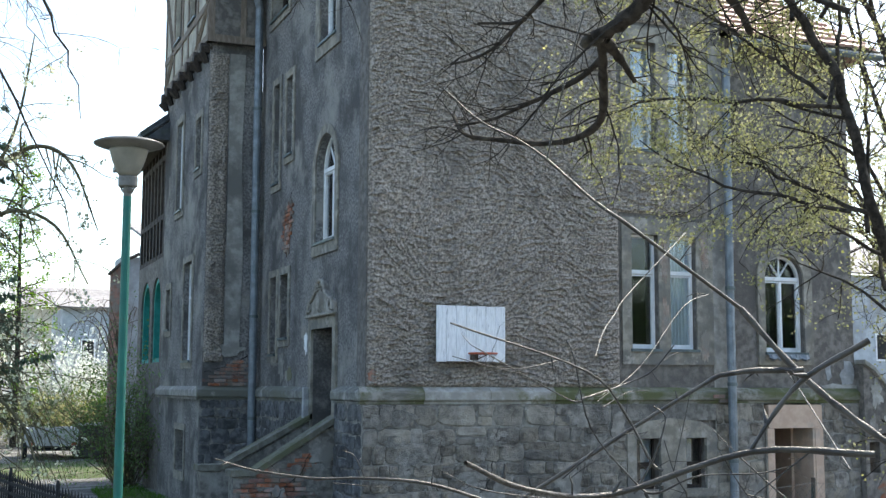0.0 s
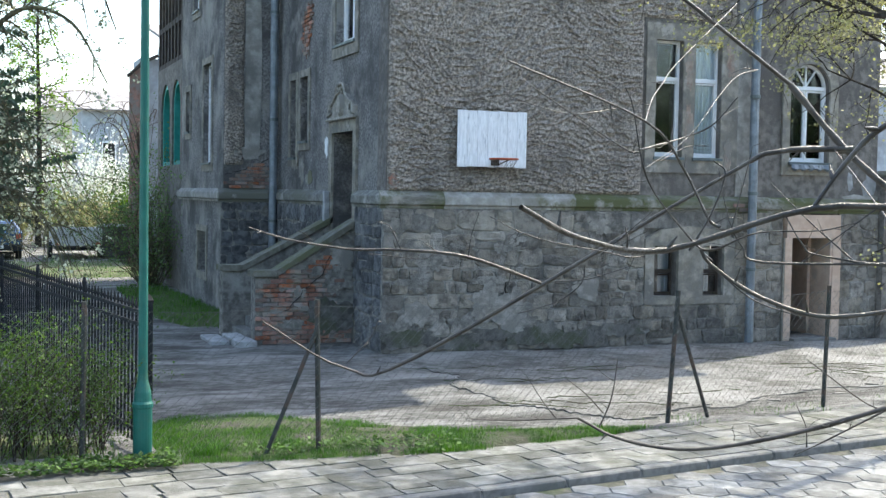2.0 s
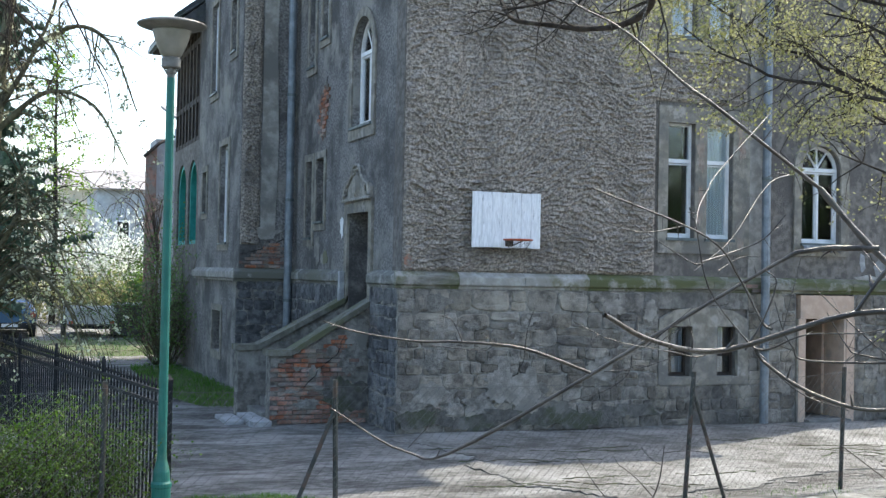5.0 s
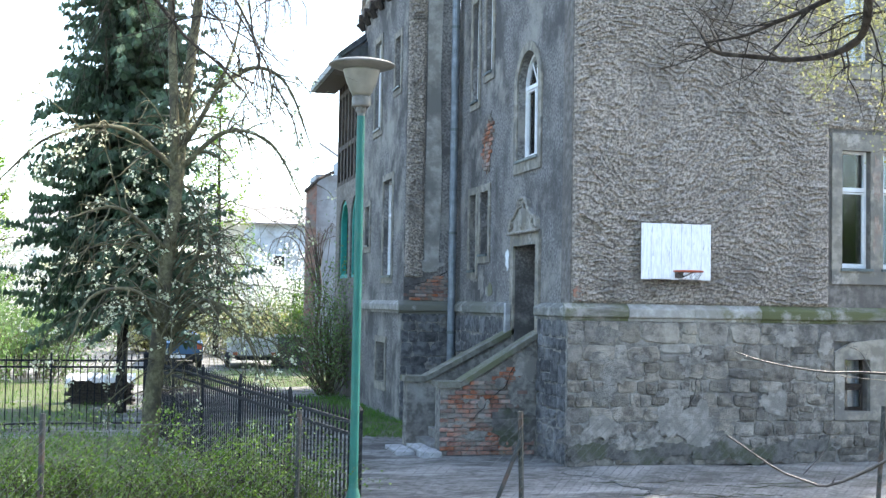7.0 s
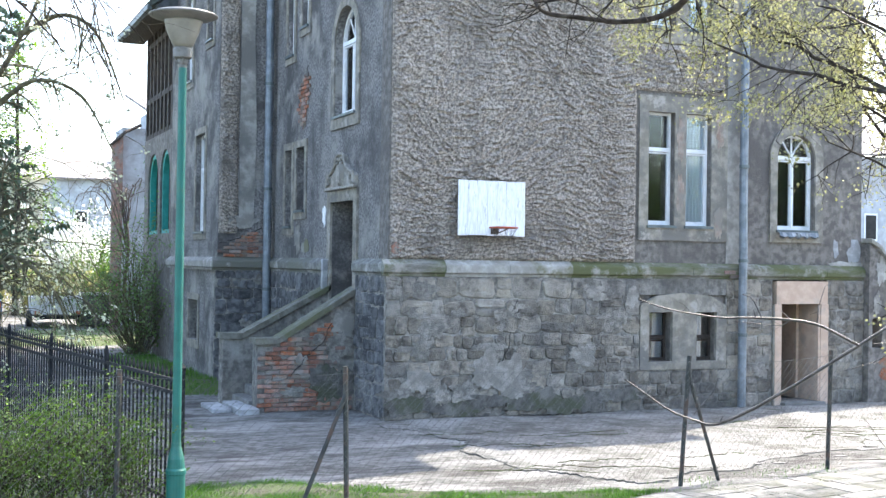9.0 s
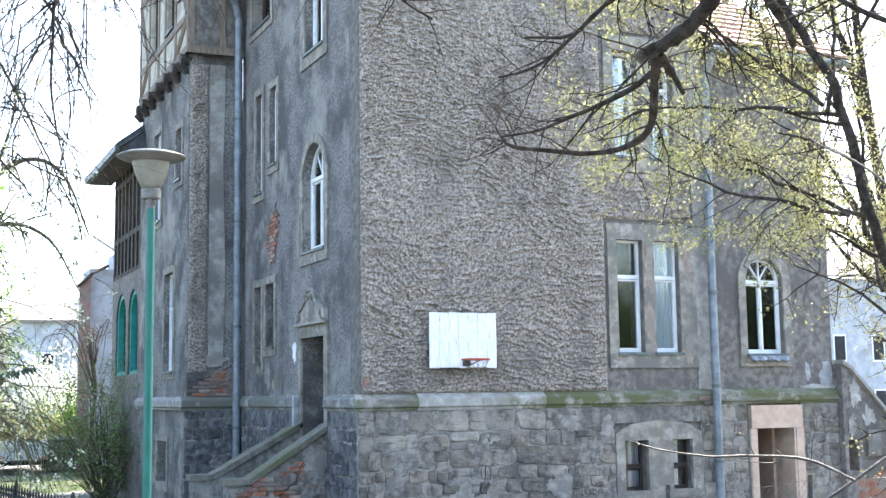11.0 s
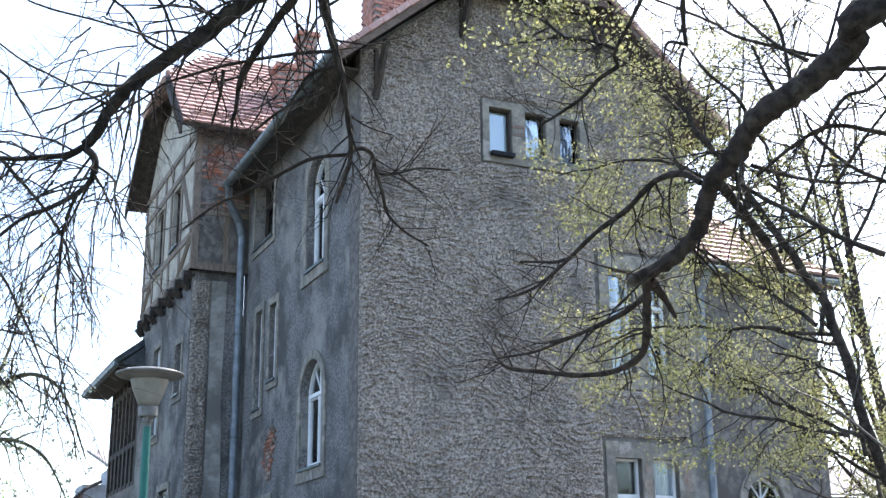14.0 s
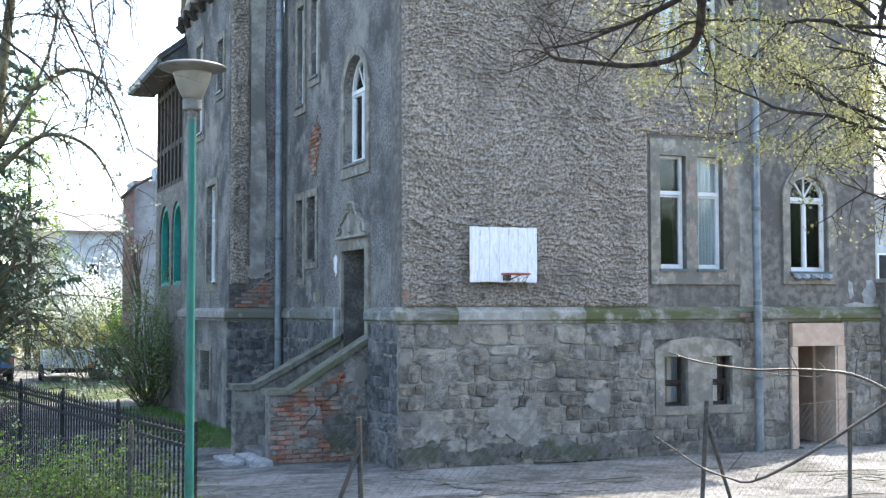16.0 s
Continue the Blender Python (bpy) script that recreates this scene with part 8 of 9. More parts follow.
for i in range(25):
    row = []
    for j in range(11):
        x, y = -0.78 + i * 0.066, -0.40 + j * 0.08
        drop = 0.14 * max(0.0, 1 - j / 1.5) + 0.05 * max(0.0, 1 - i / 2)
        row.append(bm.verts.new((x, y, 0.66 - drop + 0.10 * abs(noise.noise(Vector((x * 4, y * 4, 2)))) + 0.05 * noise.noise(Vector((x * 11, y * 11, 5))))))
    grid.append(row)
for i in range(24):
    for j in range(10):
        bm.faces.new((grid[i][j], grid[i + 1][j], grid[i + 1][j + 1], grid[i][j + 1]))
part("sheet", bm, M["car_white"], heap, "crumpled white plastic sheet")
pile = thing("covered_stack", "long stack under a dark tarpaulin with a pale edge", "stack", at=(-1.0, 0, 0.05))
bm = bmesh.new()
secs = []
for i in range(15):
    x = -0.75 + i * 0.3
    hh = 1.05 + 0.1 * math.sin(i * 1.3)
    secs.append([bm.verts.new((x, 25.6 + yy, 0.1 + zz * hh)) for yy, zz in ((0, 0), (0.02, 0.75), (0.25, 1.0), (1.2, 0.98), (1.5, 0.7), (1.55, 0))])
for a, b in zip(secs, secs[1:]):
    for k in range(5):
        bm.faces.new((a[k], a[k + 1], b[k + 1], b[k]))
bm.faces.new(secs[0])
bm.faces.new(secs[-1][::-1])
part("tarpaulin", bm, M["tarp"], pile)
one_box("edge_board", (-0.8, 3.4, 25.7, 25.9, 1.14, 1.24), M["alu"], pile)
for x in (-0.3, 1.2):
    one_box("prop", (x, x + 0.06, 25.45, 25.51, 0.0, 1.1), M["timber_pale"], pile)

def smear(P, u, v, ru, rv, w, mat, parent, seed, label="", name="mortar_smear"):
    """A thin ragged coat of mortar or plaster left on a wall."""
    n = 40
    lp = []
    for k in range(n):
        a = k * math.tau / n
        c, d = math.cos(a), math.sin(a)
        q = 0.85 + 0.55 * noise.noise(Vector((c * 1.6, d * 1.6, seed * 3.1))) + 0.35 * noise.noise(Vector((c * 5, d * 5, seed * 1.7)))
        lp.append((u + ru * q * c, v + rv * q * d))
    slab(name, P, lp, [], w - 0.006, w, mat, parent, label)


# low annex at the far end of the wing
an = thing("annex", "low rendered annex wall with white patches beside the wing", "annex", "", "structure")
slab("annex_wall", P_right, [(WING_X + 0.004, 0), (14, 0), (14, 1.0), (11.6, 1.15), (10.6, 2.02), (9.78, 2.84), (WING_X + 0.004, 2.98)], [rect(9.64, 9.88, 1.02, 1.58)], -0.2, 0.25, M["render"], an)
bm = bmesh.new()
for a, b in (((WING_X, -0.27, 3.00), (9.80, -0.27, 2.86)), ((9.78, -0.27, 2.86), (10.62, -0.27, 2.03)), ((10.6, -0.27, 2.04), (11.6, -0.27, 1.17)), ((11.6, -0.27, 1.17), (14, -0.27, 1.02))):
    q = [bm.verts.new((x, yy, z + dz)) for x, z in ((a[0], a[2]), (b[0], b[2])) for yy, dz in ((-0.27, 0), (0.3, 0), (0.3, 0.08), (-0.27, 0.08))]
    for f in ((0, 1, 2, 3), (7, 6, 5, 4), (0, 4, 5, 1), (1, 5, 6, 2), (2, 6, 7, 3), (3, 7, 4, 0)):
        bm.faces.new([q[k] for k in f])
part("coping", bm, M["cornice_white"], an)
for k, (u, v, ru, rv, mt) in enumerate(((10.25, 0.62, 0.42, 0.34, "brick"), (11.0, 0.45, 0.5, 0.3, "brick"), (9.85, 2.45, 0.14, 0.3, "cornice_white"), (10.15, 2.02, 0.16, 0.22, "cornice_white"), (9.75, 1.85, 0.10, 0.25, "smear"))):
    smear(P_right, u, v, ru, rv, -0.204 - 0.001 * k, M[mt], an, 160 + k, "bare red brick" if mt == "brick" else "pale lime remains", "plaster_patch")
one_box("meter_box", (10.06, 10.40, -0.27, -0.203, 1.28, 1.76), M["lamp_grey"], an, "grey meter box")

# chimneys
def chimney(x0, x1, y0, y1, z0, z1, label):
    t = thing("chimney", label, "chimney")
    one_box("core", (x0 + 0.02, x1 - 0.02, y0 + 0.02, y1 - 0.02, z0, z1 - 0.02), M["smear"], t)
    one_box("cap", (x0 - 0.05, x1 + 0.05, y0 - 0.05, y1 + 0.05, z1 - 0.12, z1), M["brick_chimney"], t, bevel=0.01)
    z, row = z0, 0
    me = bpy.data.meshes.new("brick")
    bm = bmesh.new()
    box(bm, -0.118, 0.118, -0.06, 0.06, -0.032, 0.032)
    bm.to_mesh(me)
    bm.free()
    me.materials.append(M["brick_chimney"])
    while z < z1 - 0.16:
        for face in (0, 1):
            L = (x1 - x0) if face == 0 else (y1 - y0)
            n = max(1, int(L / 0.25))
            for i in range(n + 1):
                s = (i + (0.0 if row % 2 else 0.5)) * L / n
                if s < 0.1 or s > L - 0.1:
                    continue
                ob = new("brick", me)
                ob.parent = t
                ob.matrix_local = Matrix.Translation((x0 + s, y0 + 0.055, z + 0.037)) if face == 0 else Matrix.Translation((x0 + 0.055, y0 + s, z + 0.037)) @ Matrix.Rotation(math.pi / 2, 4, "Z")
        z += 0.075
        row += 1


chimney(1.24, 2.80, 2.5, 3.3, 13.1, 15.35, "wide red brick chimney on the main roof")
chimney(1.42, 1.88, 8.0, 8.5, 13.6, 16.45, "slim red brick chimney behind the eave")
chimney(0.70, 1.10, 7.4, 7.9, 13.6, 15.2, "short red brick chimney behind the eave")
bm = bmesh.new()
fl = thing("flue_pipe", "thin steel flue pipe with a cowl on the wide chimney", "flue")
lathe(bm, [(0.05, 15.34), (0.05, 15.75), (0.11, 15.76), (0.09, 15.84), (0.02, 15.9)], 1.42, 2.9, 10)
part("pipe", bm, M["zinc"], fl)

# ---- plinth stones, bricks ----
def stone_meshes(n, seed, mat):
    """Roughly squared quarry stones: ten-sided faces with worn corners, pillowed and uneven."""
    out = []
    r = random.Random(seed)
    rim = ((-0.5, -0.3), (-0.37, -0.5), (0.0, -0.5), (0.37, -0.5), (0.5, -0.3), (0.5, 0.3), (0.37, 0.5), (0.0, 0.5), (-0.37, 0.5), (-0.5, 0.3))
    for k in range(n):
        bm = bmesh.new()
        lean, drop = r.uniform(-0.10, 0.10), r.uniform(-0.09, 0.09)
        lp = [(u + lean * v + r.uniform(-0.05, 0.05), v + drop * u + r.uniform(-0.055, 0.055)) for u, v in rim]
        rings = []
        for f, h, jit_h in ((1.0, 0.0, 0.0), (0.9, 0.72, 0.2), (0.5, 0.95, 0.3)):
            rings.append([bm.verts.new((u * f, -h - r.uniform(-jit_h, jit_h), v * f)) for u, v in lp])
        for r0, r1 in zip(rings, rings[1:]):
            for i in range(10):
                bm.faces.new((r0[i], r0[(i + 1) % 10], r1[(i + 1) % 10], r1[i]))
        bm.faces.new(rings[-1])
        me = bpy.data.meshes.new("stone")
        bm.to_mesh(me)
        bm.free()
        me.materials.append(mat)
        out.append(me)
    return out


STONES = stone_meshes(26, 7, M["stone"])
SHADED_STONES = stone_meshes(14, 9, M["stone_shaded"])


def stone_wall(P, parent, u0, u1, v0, v1, skip, seed, turn, kinds=None):
    """Squared rubble in wandering courses, smeared over with mortar."""
    r = random.Random(seed)
    beds = [(u0, u1, v0, v1)]
    for s in skip:
        if s[2] <= v0:
            beds = [(u0, s[0], v0, v1), (s[1], u1, v0, v1)]
    for q in beds:
        slab("mortar_bed", P, rect(*q), [rect(*s) for s in skip if s[0] > q[0] and s[1] < q[1] and s[2] > v0], -0.055, -0.004, M["mortar"], parent, "grey lime mortar between the stones")
    v = v0
    while v < v1 - 0.05:
        h = min(r.choice((0.20, 0.24, 0.28, 0.33)) * r.uniform(0.92, 1.08), v1 - v)
        if v1 - (v + h) < 0.14:
            h = v1 - v
        u = u0 - r.uniform(0, 0.3)
        while u < u1:
            w = h * r.choice((0.75, 1.0, 1.3, 1.6, 2.0)) * r.uniform(0.9, 1.12)
            a, b = max(u, u0), min(u + w, u1)
            lay = [(v, h)]
            if h > 0.23 and r.random() < 0.22:
                f = r.uniform(0.4, 0.6)
                lay = [(v, h * f), (v + h * f, h * (1 - f))]
            for s in skip:
                if a < s[1] and b > s[0] and v < s[3] - 0.02 and v + h > s[2] + 0.02:
                    if a < s[0]:
                        b = min(b, s[0])
                    elif b > s[1]:
                        a = max(a, s[1])
                    else:
                        b = a
            if b - a > 0.09:
                for lv, lh in lay:
                    ob = new("stone", r.choice(kinds or STONES))
                    ob.parent = parent
                    wander = 0.05 * noise.noise(Vector(((a + b) * 0.6, lv * 2, seed))) + r.uniform(-0.012, 0.012)
                    if lv < v0 + 0.05 or lv + lh > v1 - 0.05:
                        wander = 0.0
                    p = P((a + b) / 2, lv + lh / 2 + wander, -0.054)
                    ob.matrix_local = Matrix.Translation(p) @ Matrix.Rotation(turn, 4, "Z") @ Matrix.Rotation(r.gauss(0, 0.035), 4, "Y") @ Matrix.Diagonal(((b - a) * r.uniform(0.93, 1.03), r.uniform(0.010, 0.034), lh * r.uniform(0.90, 1.02), 1))
            u += w
        v += h


stone_wall(P_right, wall_s, -0.055, MAIN_X, 0.0, 2.28, [(4.63, 6.42, 0.70, 2.0)], 101, 0)
stone_wall(P_right, wing, MAIN_X + 0.004, WING_X, 0.0, 2.28, [(7.44, 8.68, -0.1, 2.3)], 102, 0)
# west and tower plinth: shade painted in through the darker stone copy
stone_wall(P_left, wall_w, 0.0, 1.42, 0.0, 2.28, [], 103, -math.pi / 2, SHADED_STONES)
stone_wall(P_left, wall_w, 3.26, TY0, 0.0, 2.28, [], 104, -math.pi / 2, SHADED_STONES)
stone_wall(P_front, tower_front, TX - 0.055, -0.06, 0.0, 2.28, [], 105, 0, SHADED_STONES)

BRICK = bpy.data.meshes.new("brick")
bm = bmesh.new()
box(bm, -0.12, 0.12, -0.02, 0.03, -0.031, 0.031, 0.004)
bm.to_mesh(BRICK)
bm.free()
BRICK.materials.append(M["brick"])


def bricks(P, parent, u0, u1, v0, v1, w, keep, seed, turn):
    r = random.Random(seed)
    row, v = 0, v0
    while v < v1:
        u = u0 + (0.0 if row % 2 else 0.125)
        while u < u1:
            if keep(u, v) and r.random() > 0.03:
                ob = new("brick", BRICK)
                ob.parent = parent
                ob.matrix_local = Matrix.Translation(P(u, v, w - r.uniform(0, 0.014))) @ Matrix.Rotation(turn + r.uniform(-0.02, 0.02), 4, "Z") @ Matrix.Rotation(r.uniform(-0.02, 0.02), 4, "Y")
            u += 0.252
        v += 0.077
        row += 1


def P_par(u, v, w):
    return (u, 1.43 + w, v)


bricks(P_par, st, -1.60, -0.1, 0.05, 1.9, -0.001, lambda u, v: v < 1.08 + max(0, (u + 1.38)) * 0.55 - 0.03 and (v < 0.22 or noise.noise(Vector((u * 2.6 + 3, v * 3.3, 1.5))) > (-0.95 if u < -0.45 else -0.2)), 111, 0)
bricks(P_front, tower_front, TX + 0.12, -0.2, 2.60, 3.25, -0.004, lambda u, v: v < 2.76 + 0.42 * (u - TX) + 0.1 * noise.noise(Vector((u * 4, 0, 0))), 112, 0)
bricks(P_bayf, brick_face, BX + 0.24, -0.02, 11.2, 12.7, 0.012, lambda u, v: noise.noise(Vector((u * 2.2, v * 1.6, 12))) > -0.15, 118, 0)
bricks(P_left, wall_w, 4.36, 5.25, 5.10, 6.25, -0.004, lambda u, v: ((u - 4.80 + 0.25 * (v - 5.65)) / 0.34) ** 2 + ((v - 5.65) / 0.56) ** 2 < 1 + 0.7 * noise.noise(Vector((u * 3, v * 3, 6))), 113, -math.pi / 2)
bricks(P_right, wall_s, 3.06, 3.08, 10.85, 11.15, -0.045, lambda u, v: True, 117, 0)
bricks(P_right, wall_s, 6.46, 6.66, 2.33, 2.45, -0.10, lambda u, v: True, 116, 0)

# ---- loss of plaster, cracks, boxes ----
def blotch(P, u, v, ru, rv, w, mat, parent, seed, label=""):
    r = random.Random(seed)
    n = 16
    lp = []
    for k in range(n):
        a = k * math.tau / n
        q = r.uniform(0.6, 1.1)
        lp.append((u + ru * q * math.cos(a), v + rv * q * math.sin(a)))
    slab("plaster_patch", P, lp, [], w - 0.008, w, mat, parent, label)


rs = random.Random(77)
for k in range(24):
    smear(P_right, rs.uniform(0.1, 4.3), rs.uniform(0.25, 2.1), rs.uniform(0.12, 0.34), rs.uniform(0.06, 0.2), -0.070 - 0.0007 * k, M["mortar"], wall_s, k + 1)
for k, (u, v, ru, rv) in enumerate(((1.75, 0.75, 0.42, 0.34), (2.2, 0.55, 0.3, 0.4), (0.5, 0.6, 0.3, 0.2), (3.75, 2.02, 0.22, 0.17), (3.5, 1.0, 0.3, 0.22), (4.45, 1.95, 0.14, 0.2))):
    smear(P_right, u, v, ru, rv, -0.088 - 0.0007 * k, M["smear"], wall_s, 60 + k, "pale dried mortar smeared over the stones")
for k in range(4):
    smear(P_right, (6.95, 7.2, 8.95, 9.35)[k], (1.7, 0.7, 1.4, 0.6)[k], 0.2, 0.28, -0.070 - 0.0007 * k, M["smear"] if k % 2 else M["mortar"], wing, 80 + k)
for k in range(7):
    smear(P_front, TX + 0.2 + 0.13 * k, rs.uniform(0.3, 2.1), 0.14, 0.12, -0.070 - 0.0007 * k, M["mortar"], tower_front, 90 + k)
for k in range(11):
    smear(P_right, 0.25 + 0.4 * k + rs.uniform(-0.1, 0.1), rs.uniform(0.10, 0.34), rs.uniform(0.25, 0.5), rs.uniform(0.10, 0.2), -0.0925 - 0.0007 * k, M["plaster_damp"], wall_s, 120 + k, "dark damp render at the foot of the wall")
for k, (u, v, ru, rv) in enumerate(((5.45, 4.75, 0.09, 0.45), (5.44, 3.75, 0.08, 0.4), (6.27, 4.95, 0.10, 0.35), (6.25, 3.3, 0.08, 0.3), (8.3, 5.45, 0.3, 0.14))):
    smear(P_right, u, v, ru, rv, (-0.0365 if k < 4 else 0.028) - 0.0007 * k, M["brick_faded"], wall_s if k < 4 else wing, 140 + k, "faded pinkish brick under lost plaster", "brick_patch")
# worn plaster on the brick parapet: dark damp foot, grey remains, pale lime near the house
smear(P_par, -0.42, 0.50, 0.46, 0.34, -0.030, M["plaster_damp"], st, 31, "dark damp plaster at the foot", "plaster_patch")
smear(P_par, -0.34, 1.12, 0.30, 0.30, -0.028, M["mortar"], st, 32, "grey plaster remains", "plaster_patch")
smear(P_par, -0.24, 1.45, 0.22, 0.24, -0.0345, M["smear"], st, 33, "pale lime plaster remains", "plaster_patch")
for k, (u, v, ru, rv) in enumerate(((-1.25, 0.95, 0.13, 0.07), (-0.98, 0.86, 0.10, 0.11), (-1.38, 0.55, 0.12, 0.05), (-0.95, 0.60, 0.12, 0.07), (-1.1, 0.34, 0.24, 0.09), (-0.72, 1.22, 0.10, 0.10))):
    smear(P_par, u, v, ru, rv, -0.026 - 0.0006 * k, M["smear"] if k in (1, 3) else M["mortar"], st, 40 + k, "", "plaster_patch")
for k, (u, v, ru, rv) in enumerate(((3.06, 10.98, 0.12, 0.17), (3.10, 10.78, 0.07, 0.10))):
    smear(P_right, u, v, ru, rv, -0.0365 - 0.0007 * k, M["brick_faded"], wall_s, 150 + k, "bare brick between the attic windows", "brick_patch")
smear(P_left, 4.78, 5.48, 0.27, 0.44, -0.0105, M["brick"], wall_w, 52, "bare orange brick", "brick_patch")
smear(P_left, 5.10, 2.95, 0.22, 0.3, -0.003, M["smear"], wall_w, 53, "pale lime plaster remains", "plaster_patch")
smear(P_left, 5.7, 3.05, 0.3, 0.12, -0.003, M["mortar"], wall_w, 54, "", "plaster_patch")
smear(P_front, -0.6, 3.3, 0.4, 0.13, -0.026, M["render_pale"], tower_front, 55, "", "plaster_patch")
blotch(P_left, 4.82, 5.64, 0.40, 0.66, -0.001, M["mortar"], wall_w, 21, "bare mortar round lost plaster")
blotch(P_left, 3.38, 3.34, 0.13, 0.22, -0.002, M["white_paint"], wall_w, 1, "bright bare lime patch")
blotch(P_left, 4.55, 2.78, 0.26, 0.16, -0.002, M["cornice_white"], wall_w, 2, "bright bare lime patch")
one_box("white_stub", (-0.15, -0.052, 2.965, 3.085, 1.96, 2.54), M["pale_slab"], wall_w, "white painted stub beside the door", bevel=0.01)
blotch(P_right, 8.95, 2.86, 0.07, 0.24, 0.028, M["pale_slab"], wing, 4, "white paint splash")
blotch(P_right, 9.38, 2.80, 0.17, 0.26, 0.028, M["pale_slab"], wing, 5, "white paint splash")
blotch(P_right, 9.2, 2.56, 0.5, 0.10, 0.0, M["cornice_white"], wing, 6)
blotch(P_right, 0.12, 2.72, 0.12, 0.14, -0.04, M["brick"], wall_s, 7, "bare brick at the corner")


def crack(P, pts, w, parent, seed):
    r = random.Random(seed)
    bm = bmesh.new()
    fine = []
    for a, b in zip(pts, pts[1:]):
        for k in range(6):
            f = k / 6
            fine.append(P(a[0] + (b[0] - a[0]) * f + r.uniform(-0.02, 0.02), a[1] + (b[1] - a[1]) * f + r.uniform(-0.02, 0.02), w))
    tube(bm, fine, [0.003 + 0.008 * r.random() for q in fine], 4)
    part("crack", bm, M["shade_black"], parent, "dark settlement crack")


crack(P_par, [(-1.22, 0.55), (-0.98, 0.82), (-0.80, 1.0), (-0.62, 1.15), (-0.45, 1.55)], -0.034, st, 1)
crack(P_left, [(5.15, 5.4), (5.05, 5.75), (4.75, 6.05), (4.5, 6.35)], -0.003, wall_w, 2)
crack(P_front, [(TX + 0.05, 2.85), (-0.75, 2.95), (-0.45, 3.05), (-0.15, 3.2)], -0.004, tower_front, 3)
crack(P_right, [(2.0, 0.9), (2.15, 1.25), (2.1, 1.6), (2.3, 2.0)], -0.075, wall_s, 4)
fs = thing("sill_flashing", "crumpled blue-grey sheet metal hanging from the arched window sill", "flashing")
bm = bmesh.new()
rows = []
for k in range(19):
    x = 7.54 + 0.05 * k
    rows.append([bm.verts.new(q) for q in ((x, -0.02, 3.165), (x, -0.11 - 0.015 * math.sin(k * 1.7), 3.15), (x + 0.01 * math.sin(k), -0.135 - 0.02 * math.sin(k * 1.3), 3.09 - 0.03 * math.sin(k * 0.9) ** 2), (x, -0.10, 3.07 - 0.04 * math.sin(k * 0.9) ** 2))])
for r0, r1 in zip(rows, rows[1:]):
    for j in range(3):
        bm.faces.new((r0[j], r1[j], r1[j + 1], r0[j + 1]))
ob = part("sheet", bm, M["zinc"], fs)
sol = ob.modifiers.new("thickness", "SOLIDIFY")
sol.thickness = 0.006
fb = thing("flower_box", "dark flower box under an attic window", "flower box")
one_box("box", (2.47, 2.93, -0.16, -0.053, 10.44, 10.52), M["iron"], fb, bevel=0.01)

# ---- pavement slabs, kerb stones, road blocks ----
pav = thing("pavement", "uneven old concrete slab pavement with grassy joints", "pavement", "", "structure")
pv = bmesh.new()
q = [pv.verts.new(street(s, n, -0.012)) for s, n in ((-30, KERB_N + 0.13), (30, KERB_N + 0.13), (30, BACK_N), (-30, BACK_N))]
pv.faces.new(q)
pv.faces.new([pv.verts.new(street(s, n, -0.012)) for s, n in ((-9.6, BACK_N), (-3.3, BACK_N), (-3.6, BACK_N + 0.6), (-9.6, BACK_N + 0.6))])
part("bedding", pv, M["joint"], pav)


def block_mesh(name, loop, h, mat, cham=0.02):
    bm = bmesh.new()
    lo = [bm.verts.new((x, y, 0)) for x, y in loop]
    md = [bm.verts.new((x, y, h - cham * 0.7)) for x, y in loop]
    hi = [bm.verts.new((x * (1 - cham * 2.5), y * (1 - cham * 2.5), h)) for x, y in loop]
    n = len(loop)
    for a, b in ((lo, md), (md, hi)):
        for i in range(n):
            bm.faces.new((a[i], a[(i + 1) % n], b[(i + 1) % n], b[i]))
    bm.faces.new(hi)
    me = bpy.data.meshes.new(name)
    bm.to_mesh(me)
    bm.free()
    me.materials.append(mat)
    return me


r = random.Random(121)
ROT = Matrix.Rotation(SA, 4, "Z")


def jit(q):
    return q + r.uniform(-0.05, 0.05)


SL = [block_mesh("slab", [(jit(-0.48), jit(-0.48)), (jit(0.48), jit(-0.48)), (jit(0.49), jit(0.48)), (jit(0.0), jit(0.49)), (jit(-0.48), jit(0.48))], 0.05, M["slab"], 0.008) for k in range(8)]


def lay_slab(s, n, ws, wn):
    ob = new("slab", r.choice(SL))
    ob.parent = pav
    ob.matrix_local = Matrix.Translation(street(s, n, -0.047 + r.uniform(-0.003, 0.004))) @ ROT @ Matrix.Rotation(r.uniform(-0.02, 0.02), 4, "Z") @ Matrix.Rotation(r.uniform(-0.009, 0.009), 4, "X") @ Matrix.Diagonal((ws, wn, 1, 1))


n = KERB_N + 0.13
for j in range(4):
    dn = (0.30, 0.36, 0.28, 0.36)[j]
    s = -9.5 + r.uniform(0, 0.3)
    while s < 9.0:
        w = r.uniform(0.24, 0.52)
        if w > 0.42 or r.random() < 0.72:
            lay_slab(s + w / 2, n + dn / 2, w, dn)
        else:
            lay_slab(s + w / 2, n + dn * 0.25, w, dn * 0.5)
            lay_slab(s + w / 2, n + dn * 0.75, w, dn * 0.5)
        s += w
    n += dn
for j in range(3):
    for s in [-15 + 0.5 * i for i in range(11)] + [9.3 + 0.5 * i for i in range(11)]:
        lay_slab(s, KERB_N + 0.37 + 0.43 * j, 0.5, 0.43)
for j in range(2):
    s = -9.5
    while s < -3.5 - 0.35 * j:
        w = r.uniform(0.34, 0.55)
        lay_slab(s + w / 2, BACK_N + 0.02 + 0.29 * j + 0.145, w, 0.29)
        s += w
